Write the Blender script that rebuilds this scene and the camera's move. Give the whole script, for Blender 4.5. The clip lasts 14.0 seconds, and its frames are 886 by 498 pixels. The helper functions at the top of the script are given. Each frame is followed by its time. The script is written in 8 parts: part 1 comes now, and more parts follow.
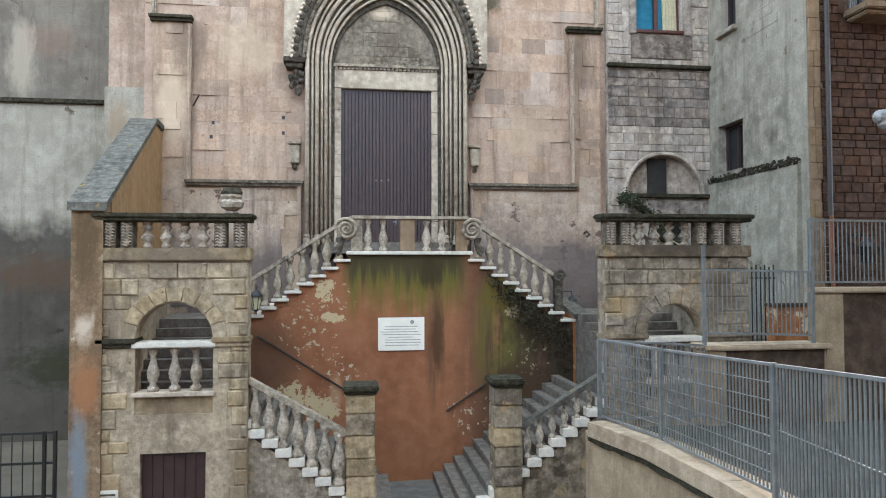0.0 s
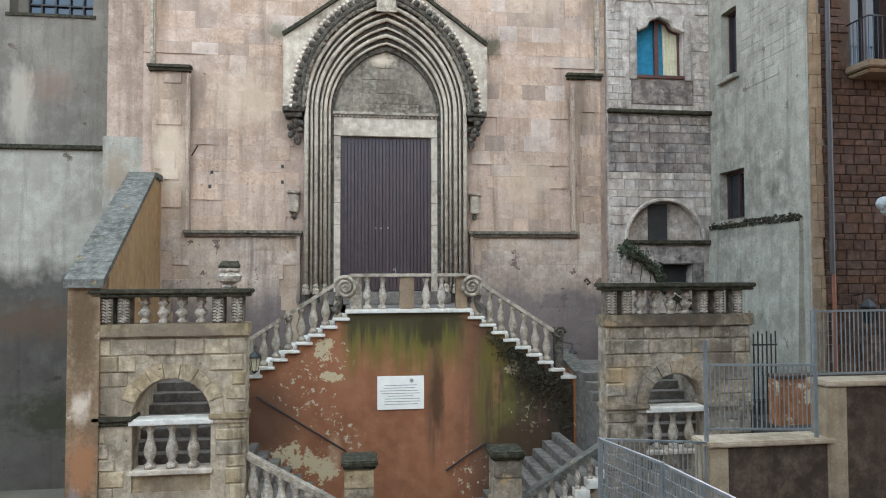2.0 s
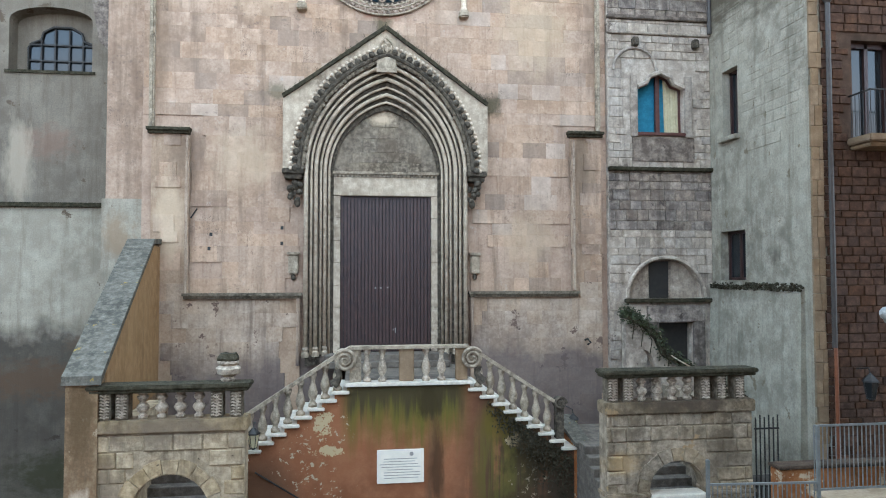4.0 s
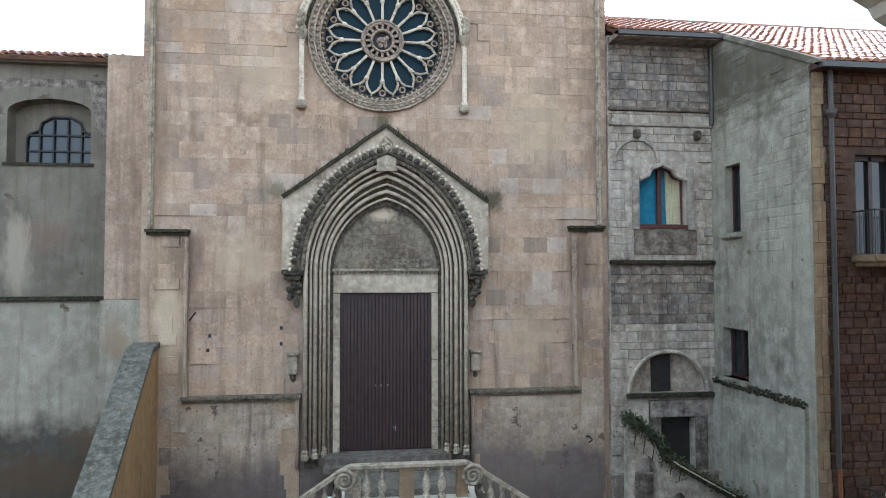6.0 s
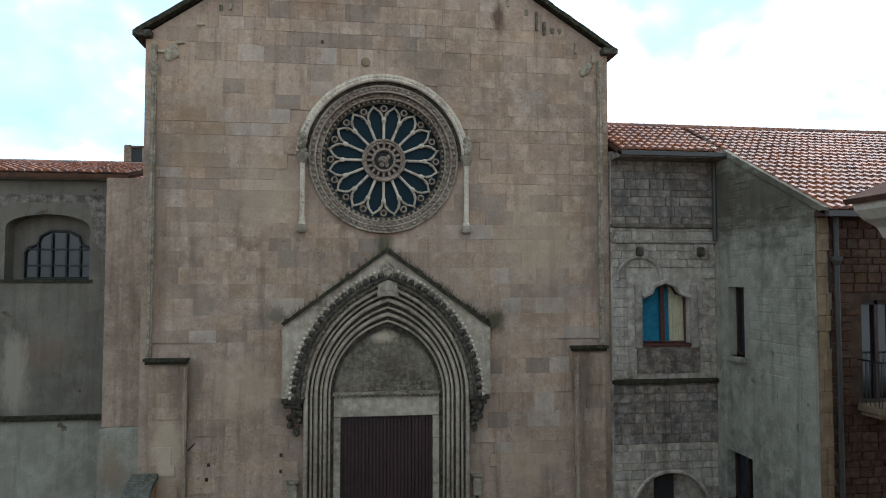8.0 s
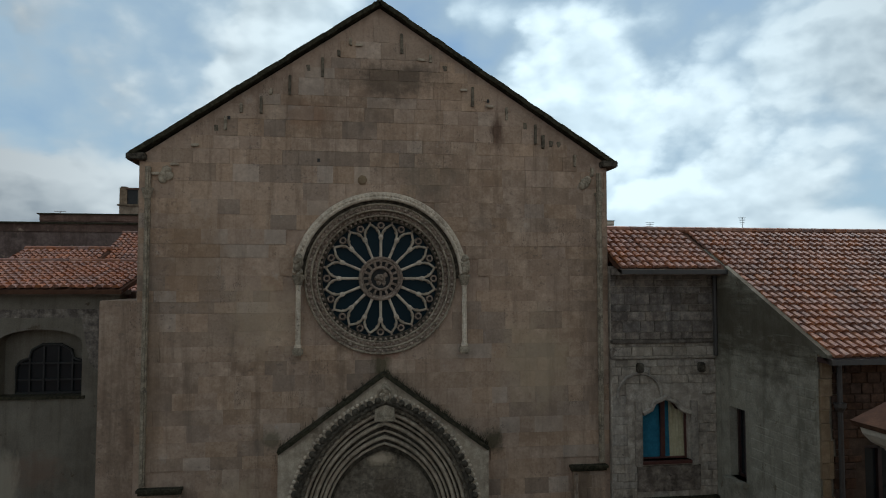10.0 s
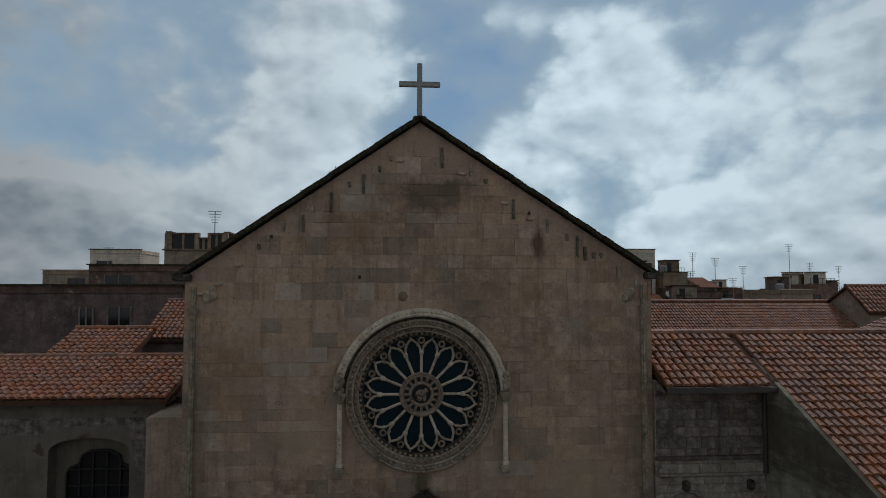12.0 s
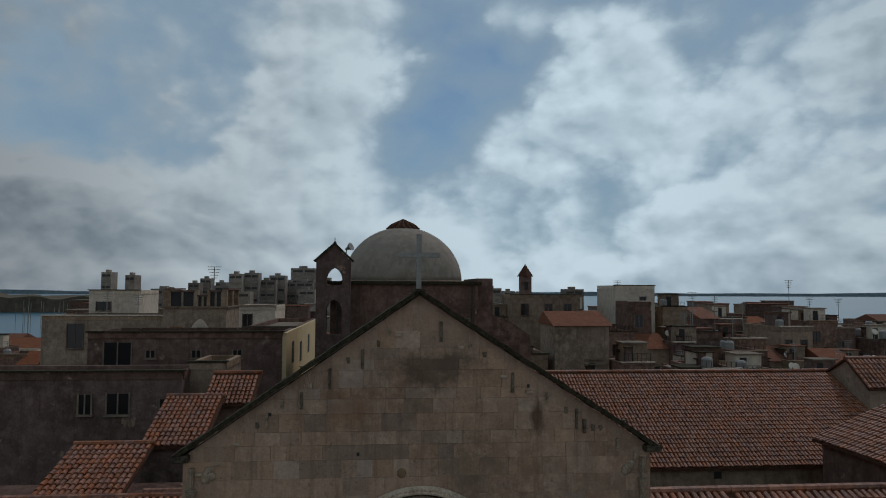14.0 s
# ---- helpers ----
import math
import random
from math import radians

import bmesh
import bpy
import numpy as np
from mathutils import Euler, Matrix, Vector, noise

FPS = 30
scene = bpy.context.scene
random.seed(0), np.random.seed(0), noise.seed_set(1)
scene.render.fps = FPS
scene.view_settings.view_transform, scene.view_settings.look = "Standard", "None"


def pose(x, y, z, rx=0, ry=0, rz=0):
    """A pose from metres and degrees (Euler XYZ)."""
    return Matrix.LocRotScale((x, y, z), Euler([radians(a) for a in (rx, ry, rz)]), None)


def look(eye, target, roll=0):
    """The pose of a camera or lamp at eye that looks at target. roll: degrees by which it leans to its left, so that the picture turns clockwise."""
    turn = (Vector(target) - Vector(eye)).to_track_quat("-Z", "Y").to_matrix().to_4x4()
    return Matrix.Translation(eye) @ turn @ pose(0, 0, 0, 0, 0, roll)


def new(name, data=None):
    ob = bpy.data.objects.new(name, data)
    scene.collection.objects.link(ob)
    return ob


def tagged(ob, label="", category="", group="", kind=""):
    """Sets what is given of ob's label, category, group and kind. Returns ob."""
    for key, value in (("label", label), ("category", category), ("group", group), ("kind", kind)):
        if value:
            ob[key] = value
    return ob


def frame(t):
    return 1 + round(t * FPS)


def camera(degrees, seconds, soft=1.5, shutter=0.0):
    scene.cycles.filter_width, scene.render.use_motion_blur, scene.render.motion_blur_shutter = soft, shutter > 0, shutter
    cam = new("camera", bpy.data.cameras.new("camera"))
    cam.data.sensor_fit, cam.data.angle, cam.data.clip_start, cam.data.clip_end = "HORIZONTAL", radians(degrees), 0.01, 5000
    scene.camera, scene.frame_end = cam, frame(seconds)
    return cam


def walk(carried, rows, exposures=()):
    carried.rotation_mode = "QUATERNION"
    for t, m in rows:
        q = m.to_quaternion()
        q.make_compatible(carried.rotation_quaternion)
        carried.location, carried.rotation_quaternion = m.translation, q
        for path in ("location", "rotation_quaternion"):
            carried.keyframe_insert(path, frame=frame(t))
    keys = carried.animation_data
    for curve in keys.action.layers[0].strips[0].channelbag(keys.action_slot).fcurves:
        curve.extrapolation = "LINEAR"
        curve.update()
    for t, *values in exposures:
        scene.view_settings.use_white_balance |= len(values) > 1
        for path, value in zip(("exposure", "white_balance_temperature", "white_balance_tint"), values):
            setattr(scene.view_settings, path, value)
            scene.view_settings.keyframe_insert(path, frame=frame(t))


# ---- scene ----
cam = camera(66.5, 14.0, soft=1.05)
METRES, EYE, TILT, LEAN, TURN = 21.0, 5.1, 1.8, 0.15, -7.7
ROWS = [
    (0.0, 0.0, 0.0, 0.0, 0.0, 0.0, -0.0),
    (0.5, 0.0002, 0.0015, 0.0138, 0.02, 0.04, -0.01),
    (1.0, 0.0005, 0.0031, 0.0323, 0.04, 0.05, -0.05),
    (1.5, 0.001, 0.004, 0.0488, 0.04, 0.07, -0.02),
    (2.0, 0.0008, 0.0046, 0.0656, 0.03, 0.12, -0.01),
    (2.5, 0.0004, 0.0051, 0.0825, 0.01, 0.17, -0.04),
    (3.0, 0.0006, 0.0059, 0.1017, 0.0, 0.22, -0.04),
    (5.5, -0.0, 0.0127, 0.2415, 0.08, 0.33, -0.07),
    (6.0, 0.001, 0.0142, 0.2808, 0.1, 0.36, -0.06),
    (6.5, 0.0002, 0.0151, 0.3177, 0.09, 0.42, -0.07),
    (7.0, -0.0009, 0.0167, 0.3623, 0.03, 0.54, -0.12),
    (7.5, -0.001, 0.0191, 0.4005, 0.05, 0.66, -0.12),
    (8.0, -0.0024, 0.0207, 0.4435, 0.04, 0.77, -0.14),
    (10.5, -0.0038, 0.0324, 0.6452, -0.21, 1.02, -0.15),
    (11.0, -0.0058, 0.0335, 0.684, 0.27, 1.13, -0.16),
    (11.5, -0.0071, 0.0331, 0.7155, 2.07, 1.41, -0.14),
    (12.0, -0.0087, 0.0324, 0.7555, 2.96, 1.53, -0.14),
    (12.5, -0.009, 0.0307, 0.8109, 2.98, 1.65, -0.19),
    (13.0, -0.0092, 0.0296, 0.8767, 2.96, 1.62, -0.27),
    (13.5, -0.0093, 0.0289, 0.9401, 2.95, 1.54, -0.3),
    (14.0, -0.0087, 0.029, 0.9988, 2.93, 1.44, -0.31),
]
EXPOSURES = [(0.0, 1.95, 6000, 25), (3.0, 1.88, 5850, 23), (5.5, 1.54, 5720, 21), (6.5, 1.05, 5750, 21), (8.0, 0.1, 5850, 18), (10.5, -1.38, 6400, 22), (12.0, -1.68, 6350, 23), (14.0, -1.84, 6270, 22)]
walk(cam, [(t, pose(0, 0, EYE, TILT, LEAN, TURN) @ pose(METRES * x, METRES * y, METRES * z, 90 + pitch, roll, yaw)) for t, x, y, z, yaw, pitch, roll in ROWS], EXPOSURES)

# ---- world and sun ----
SUN_ELEVATION, SUN_AZIMUTH = 48.0, 38.0     # the sun stands behind the church, to its right
world = bpy.data.worlds.new("sky")
scene.world = world
world.use_nodes = True
wn, wl = world.node_tree.nodes, world.node_tree.links
wn.clear()


def wnode(kind, **values):
    n = wn.new(kind)
    for key, value in values.items():
        n.inputs[key].default_value = value
    return n


w_out = wn.new("ShaderNodeOutputWorld")
w_back = wn.new("ShaderNodeBackground")
w_sky = wn.new("ShaderNodeTexSky")
w_sky.sky_type, w_sky.sun_disc = 'NISHITA', False
w_sky.sun_elevation, w_sky.sun_rotation = radians(SUN_ELEVATION), radians(SUN_AZIMUTH)
w_sky.dust_density, w_sky.ozone_density, w_sky.air_density = 0.3, 2.0, 1.0
w_coord = wn.new("ShaderNodeTexCoord")


def wmath(op, a, b=None, clamp=False):
    n = wn.new("ShaderNodeMath")
    n.operation, n.use_clamp = op, clamp
    for i, v in enumerate((a, b)):
        if isinstance(v, (int, float)):
            n.inputs[i].default_value = v
        elif v is not None:
            wl.new(v, n.inputs[i])
    return n.outputs[0]


def cloud_noise(shift, scale, detail, rough=0.55, distort=0.2, stretch=1.9):
    m = wn.new("ShaderNodeMapping")
    m.inputs["Scale"].default_value = (1.0, 1.0, stretch)
    m.inputs["Location"].default_value = shift
    wl.new(w_coord.outputs["Generated"], m.inputs["Vector"])
    n = wnode("ShaderNodeTexNoise", Scale=scale, Detail=detail, Roughness=rough, Distortion=distort)
    wl.new(m.outputs["Vector"], n.inputs["Vector"])
    return n.outputs["Fac"]


def towards(azimuth, elevation, reach):
    """1 in that direction of the sky, 0 from reach on."""
    a, e = radians(azimuth), radians(elevation)
    n = wn.new("ShaderNodeVectorMath")
    n.operation = 'DISTANCE'
    n.inputs[1].default_value = (math.sin(a) * math.cos(e), math.cos(a) * math.cos(e), math.sin(e))
    wl.new(w_coord.outputs["Generated"], n.inputs[0])
    r = wn.new("ShaderNodeMapRange")
    r.interpolation_type = 'SMOOTHSTEP'
    r.inputs["From Min"].default_value, r.inputs["From Max"].default_value = reach, 0.0
    wl.new(n.outputs["Value"], r.inputs["Value"])
    return r.outputs["Result"]


def cloud_field(shift, detail):
    """Broad noise with the rounded heads of cumulus on it."""
    m = wn.new("ShaderNodeMapping")
    m.inputs["Scale"].default_value = (1.0, 1.0, 1.5)
    m.inputs["Location"].default_value = (0.3 + shift[0], 0.1, 0.2 + shift[1])
    wl.new(w_coord.outputs["Generated"], m.inputs["Vector"])
    n = wnode("ShaderNodeTexNoise", Scale=3.8, Detail=detail, Roughness=0.5)
    wl.new(m.outputs["Vector"], n.inputs["Vector"])
    bend = wn.new("ShaderNodeVectorMath")
    bend.operation = 'MULTIPLY_ADD'
    bend.inputs[1].default_value = (0.22, 0.22, 0.22)
    wl.new(n.outputs["Color"], bend.inputs[0])
    wl.new(m.outputs["Vector"], bend.inputs[2])
    v = wnode("ShaderNodeTexVoronoi", Scale=6.5, Detail=2.0, Roughness=0.5, Lacunarity=2.2)
    v.feature = 'F1'
    v.normalize = True
    wl.new(bend.outputs["Vector"], v.inputs["Vector"])
    puffs = wmath('SUBTRACT', 0.9, v.outputs["Distance"])
    return wmath('ADD', wmath('MULTIPLY', n.outputs["Fac"], 0.62), wmath('MULTIPLY', puffs, 0.36))


big, big_up = cloud_field((0.0, 0.0), 8), cloud_field((0.012, 0.03), 5)
wide = cloud_noise((1.3, 0.6, 0.1), 1.7, 4, 0.5)
density = wmath('ADD', wmath('MULTIPLY', big, 0.85), wmath('MULTIPLY', wide, 0.28))
for az, el, reach, amount in ((-22, 9, 0.42, 0.07), (-4, 20, 0.17, 0.13), (-7, 12, 0.14, 0.09), (20, 14, 0.16, 0.12), (11, 10, 0.13, 0.11), (5, 16, 0.17, -0.14), (36, 10, 0.14, -0.08), (-18, 22, 0.2, -0.05), (28, 20, 0.34, 0.06), (24, 5, 0.3, 0.06)):
    density = wmath('ADD', density, wmath('MULTIPLY', towards(az, el, reach), amount))
rise = wn.new("ShaderNodeSeparateXYZ")
wl.new(w_coord.outputs["Generated"], rise.inputs[0])
low = wn.new("ShaderNodeMapRange")          # cloud closes up towards the horizon
low.inputs["From Min"].default_value, low.inputs["From Max"].default_value = 0.17, 0.0
low.inputs["To Max"].default_value = 0.1
wl.new(rise.outputs["Z"], low.inputs["Value"])
density = wmath('ADD', density, low.outputs["Result"])
w_cover = wn.new("ShaderNodeMapRange")
w_cover.interpolation_type = 'SMOOTHSTEP'
w_cover.inputs["From Min"].default_value, w_cover.inputs["From Max"].default_value = 0.565, 0.665
wl.new(density, w_cover.inputs["Value"])
thick = wn.new("ShaderNodeMapRange")
thick.inputs["From Min"].default_value, thick.inputs["From Max"].default_value = 0.64, 0.84
wl.new(density, thick.inputs["Value"])
lit = wmath('ADD', wmath('MULTIPLY', wmath('SUBTRACT', big, big_up), 5.0), 0.84)
lit = wmath('SUBTRACT', lit, wmath('MULTIPLY', thick.outputs["Result"], 0.3), True)
for az, el, reach, amount in ((-30, 7, 0.4, 0.3), (44, 28, 0.55, 0.35), (-36, 30, 0.55, 0.38)):       # heavier cloud low on the left; both upper corners darkened as vignetting
    lit = wmath('SUBTRACT', lit, wmath('MULTIPLY', towards(az, el, reach), amount), True)
w_shade = wn.new("ShaderNodeValToRGB")
w_shade.color_ramp.elements[0].position, w_shade.color_ramp.elements[0].color = 0.02, (0.34, 0.49, 0.59, 1)
w_shade.color_ramp.elements[1].position, w_shade.color_ramp.elements[1].color = 0.9, (1.05, 1.28, 1.34, 1)
wl.new(lit, w_shade.inputs["Fac"])
w_scale = wn.new("ShaderNodeMix")
w_scale.data_type, w_scale.blend_type = 'RGBA', 'MULTIPLY'
w_scale.inputs["Factor"].default_value = 1.0
w_scale.inputs["B"].default_value = (0.1, 0.168, 0.188, 1)
w_mix = wn.new("ShaderNodeMix")
w_mix.data_type = 'RGBA'
wl.new(w_sky.outputs["Color"], w_scale.inputs["A"])
wl.new(w_cover.outputs["Result"], w_mix.inputs["Factor"])
w_veil = wn.new("ShaderNodeMix")             # a thin high veil that pales the blue
w_veil.data_type = 'RGBA'
w_veil.inputs["B"].default_value = (0.82, 1.2, 1.34, 1)
veil = wn.new("ShaderNodeMapRange")
veil.inputs["From Min"].default_value, veil.inputs["From Max"].default_value = 0.38, 0.58
veil.inputs["To Min"].default_value, veil.inputs["To Max"].default_value = 0.12, 0.88
wl.new(density, veil.inputs["Value"])
wl.new(veil.outputs["Result"], w_veil.inputs["Factor"])
wl.new(w_scale.outputs["Result"], w_veil.inputs["A"])
wl.new(w_veil.outputs["Result"], w_mix.inputs["A"])
w_glow = wn.new("ShaderNodeVectorMath")      # cloud towards the sun is brighter
w_glow.operation = 'MULTIPLY'
wl.new(w_shade.outputs["Color"], w_glow.inputs[0])
w_side = wn.new("ShaderNodeMix")
w_side.data_type = 'RGBA'
w_side.inputs["A"].default_value, w_side.inputs["B"].default_value = (1.03, 0.94, 0.84, 1), (1.78, 1.92, 1.86, 1)
wl.new(towards(16, 12, 1.0), w_side.inputs["Factor"])
wl.new(w_side.outputs["Result"], w_glow.inputs[1])
wl.new(w_glow.outputs["Vector"], w_mix.inputs["B"])
wl.new(w_mix.outputs["Result"], w_back.inputs["Color"])
w_back.inputs["Strength"].default_value = 1.0
wl.new(w_back.outputs["Background"], w_out.inputs["Surface"])

sun = new("sun", bpy.data.lights.new("sun", 'SUN'))
sun.data.energy, sun.data.angle, sun.data.color = 2.5, radians(8), (1.0, 0.95, 0.87)
_a, _e = radians(SUN_AZIMUTH), radians(SUN_ELEVATION)
sun.matrix_world = look((60 * math.sin(_a) * math.cos(_e), 60 * math.cos(_a) * math.cos(_e), 60 * math.sin(_e)), (0, 0, 0))

# ---- materials ----


def mat(name, dark, mid, light, size=1.0, rough=0.9, bump=0.25, grain=40.0, streak=0.0, streak_col=(0.03, 0.03, 0.03), patch=0.0,
        patch_col=(0.5, 0.5, 0.5), patch_size=1.0, vary=0.0, metallic=0.0, tide=None, warm=1.0):
    """A weathered surface: broad and fine mottling, grain and relief; streak: runs of dirt downwards; patch: flaked spots; vary: piece by piece."""
    # a warm grade of the light is put into every material colour
    dark, mid, light, streak_col, patch_col = [(c[0] * 1.15 * warm, c[1], c[2] * 0.82 / warm) for c in (dark, mid, light, streak_col, patch_col)]
    m = bpy.data.materials.new(name)
    m.use_nodes = True
    nt = m.node_tree
    N, L = nt.nodes, nt.links
    bsdf = N["Principled BSDF"]
    bsdf.inputs["Roughness"].default_value, bsdf.inputs["Metallic"].default_value = rough, metallic
    if rough > 0.8:
        bsdf.inputs["Specular IOR Level"].default_value = 0.15      # dry, open-pored surfaces
    geo = N.new("ShaderNodeNewGeometry")
    place = pos = geo.outputs["Position"]
    if vary:
        info = N.new("ShaderNodeObjectInfo")
        rnd = N.new("ShaderNodeMath")
        rnd.operation = 'ADD'
        L.new(info.outputs["Random"], rnd.inputs[0])
        L.new(geo.outputs["Random Per Island"], rnd.inputs[1])
        off = N.new("ShaderNodeVectorMath")
        off.operation = 'ADD'
        scl = N.new("ShaderNodeMath")
        scl.operation = 'MULTIPLY'
        scl.inputs[1].default_value = 13.7
        L.new(rnd.outputs[0], scl.inputs[0])
        L.new(place, off.inputs[0])
        L.new(scl.outputs[0], off.inputs[1])
        pos = off.outputs[0]

    def noise_node(scale, detail, rough_=0.55, vec=None):
        n = N.new("ShaderNodeTexNoise")
        n.inputs["Scale"].default_value, n.inputs["Detail"].default_value, n.inputs["Roughness"].default_value = scale, detail, rough_
        L.new(vec if vec else pos, n.inputs["Vector"])
        return n.outputs["Fac"]

    def mix(fac, a, b, blend='MIX'):
        x = N.new("ShaderNodeMix")
        x.data_type, x.blend_type = 'RGBA', blend
        for sock, v in (("Factor", fac), ("A", a), ("B", b)):
            if isinstance(v, bpy.types.NodeSocket):
                L.new(v, x.inputs[sock])
            else:
                x.inputs[sock].default_value = v if isinstance(v, float) else (*v[:3], 1)
        return x.outputs["Result"]

    def steep(v, lo, hi):
        r = N.new("ShaderNodeMapRange")
        r.inputs["From Min"].default_value, r.inputs["From Max"].default_value = lo, hi
        L.new(v, r.inputs["Value"])
        return r.outputs["Result"]

    broad = noise_node(0.55 / size, 6, 0.62, place)
    fine = noise_node(3.5 / size, 8, 0.65)
    tiny = noise_node(grain, 4, 0.6)
    col = mix(steep(broad, 0.32, 0.62), dark, mid)
    col = mix(steep(fine, 0.42, 0.72), col, light)
    col = mix(steep(tiny, 0.35, 0.75), col, mix(0.5, col, dark))
    if vary:
        v = N.new("ShaderNodeHueSaturation")
        rng = N.new("ShaderNodeMath")
        rng.operation = 'PINGPONG'
        rng.inputs[1].default_value = 1.0
        L.new(rnd.outputs[0], rng.inputs[0])
        r2 = N.new("ShaderNodeMapRange")
        r2.inputs["To Min"].default_value, r2.inputs["To Max"].default_value = 1 - vary, 1 + vary * 0.8
        L.new(rng.outputs[0], r2.inputs["Value"])
        L.new(r2.outputs["Result"], v.inputs["Value"])
        other = N.new("ShaderNodeMath")
        other.operation = 'MULTIPLY'
        other.inputs[1].default_value = 5.37
        L.new(rnd.outputs[0], other.inputs[0])
        fr = N.new("ShaderNodeMath")
        fr.operation = 'FRACT'
        L.new(other.outputs[0], fr.inputs[0])
        r3 = N.new("ShaderNodeMapRange")
        r3.inputs["To Min"].default_value, r3.inputs["To Max"].default_value = 1 - vary * 0.35, 1 + vary * 0.35
        L.new(fr.outputs[0], r3.inputs["Value"])
        L.new(r3.outputs["Result"], v.inputs["Saturation"])
        L.new(col, v.inputs["Color"])
        col = v.outputs["Color"]
    if patch:
        col = mix(steep(noise_node(1.6 / patch_size, 9, 0.66, place), 0.66 - patch * 0.2, 0.69 - patch * 0.2), col, patch_col)
    if streak:
        mp = N.new("ShaderNodeMapping")
        mp.inputs["Scale"].default_value = (2.6, 2.6, 0.22)
        L.new(place, mp.inputs["Vector"])
        s = noise_node(1.3, 6, 0.7, mp.outputs["Vector"])
        f = N.new("ShaderNodeMath")
        f.operation = 'MULTIPLY'
        f.inputs[1].default_value = streak
        L.new(steep(s, 0.5, 0.78), f.inputs[0])
        col = mix(f.outputs[0], col, streak_col)
    if tide:                # a tide mark of rising damp: height, unevenness, colour
        sep = N.new("ShaderNodeSeparateXYZ")
        L.new(place, sep.inputs[0])
        wave = N.new("ShaderNodeMath")
        wave.operation = 'MULTIPLY_ADD'
        wave.inputs[1].default_value = -tide[1] * 2.4
        L.new(noise_node(0.35, 7, 0.62, place), wave.inputs[0])
        L.new(sep.outputs["Z"], wave.inputs[2])
        damp = N.new("ShaderNodeMapRange")
        damp.inputs["From Min"].default_value, damp.inputs["From Max"].default_value = tide[0] - tide[1] * 1.2 + 0.5, tide[0] - tide[1] * 1.2 - 0.4
        damp.inputs["To Max"].default_value = 0.8
        L.new(wave.outputs[0], damp.inputs["Value"])
        col = mix(damp.outputs["Result"], col, tide[2])
    L.new(col, bsdf.inputs["Base Color"])
    b = N.new("ShaderNodeBump")
    b.inputs["Strength"].default_value, b.inputs["Distance"].default_value = bump, 0.02
    h = N.new("ShaderNodeMath")
    h.operation = 'ADD'
    L.new(fine, h.inputs[0])
    L.new(tiny, h.inputs[1])
    L.new(h.outputs[0], b.inputs["Height"])
    L.new(b.outputs["Normal"], bsdf.inputs["Normal"])
    return m

def stains(m, spots):
    """Stains of their own shape on a wall: (x, z, half width, half height, colour, strength, how far they run down)."""
    N, L = m.node_tree.nodes, m.node_tree.links
    bsdf = N["Principled BSDF"]
    col = bsdf.inputs["Base Color"].links[0].from_socket
    geo = N.new("ShaderNodeNewGeometry")
    for cx, cz, rx, rz, c, strength, run in spots:
        mp = N.new("ShaderNodeMapping")
        mp.inputs["Location"].default_value, mp.inputs["Scale"].default_value = (-cx / rx, 0, -cz / rz), (1 / rx, 0, 1 / rz)
        L.new(geo.outputs["Position"], mp.inputs["Vector"])
        d = N.new("ShaderNodeVectorMath")
        d.operation = 'LENGTH'
        L.new(mp.outputs["Vector"], d.inputs[0])
        m2 = N.new("ShaderNodeMapping")
        m2.inputs["Scale"].default_value = (2.5, 1, 2.5 / run)
        L.new(geo.outputs["Position"], m2.inputs["Vector"])
        nz = N.new("ShaderNodeTexNoise")
        nz.inputs["Scale"].default_value, nz.inputs["Detail"].default_value, nz.inputs["Roughness"].default_value = 1.0, 8, 0.68
        L.new(m2.outputs["Vector"], nz.inputs["Vector"])
        f = N.new("ShaderNodeMath")
        f.operation = 'MULTIPLY_ADD'
        f.inputs[1].default_value = -0.55
        L.new(d.outputs["Value"], f.inputs[0])
        L.new(nz.outputs["Fac"], f.inputs[2])
        r = N.new("ShaderNodeMapRange")
        r.inputs["From Min"].default_value, r.inputs["From Max"].default_value, r.inputs["To Max"].default_value = 0.05, 0.32, strength
        L.new(f.outputs[0], r.inputs["Value"])
        x = N.new("ShaderNodeMix")
        x.data_type = 'RGBA'
        L.new(r.outputs["Result"], x.inputs["Factor"])
        L.new(col, x.inputs["A"])
        x.inputs["B"].default_value = (c[0] * 1.2, c[1], c[2] * 0.8, 1)
        col = x.outputs["Result"]
    L.new(col, bsdf.inputs["Base Color"])


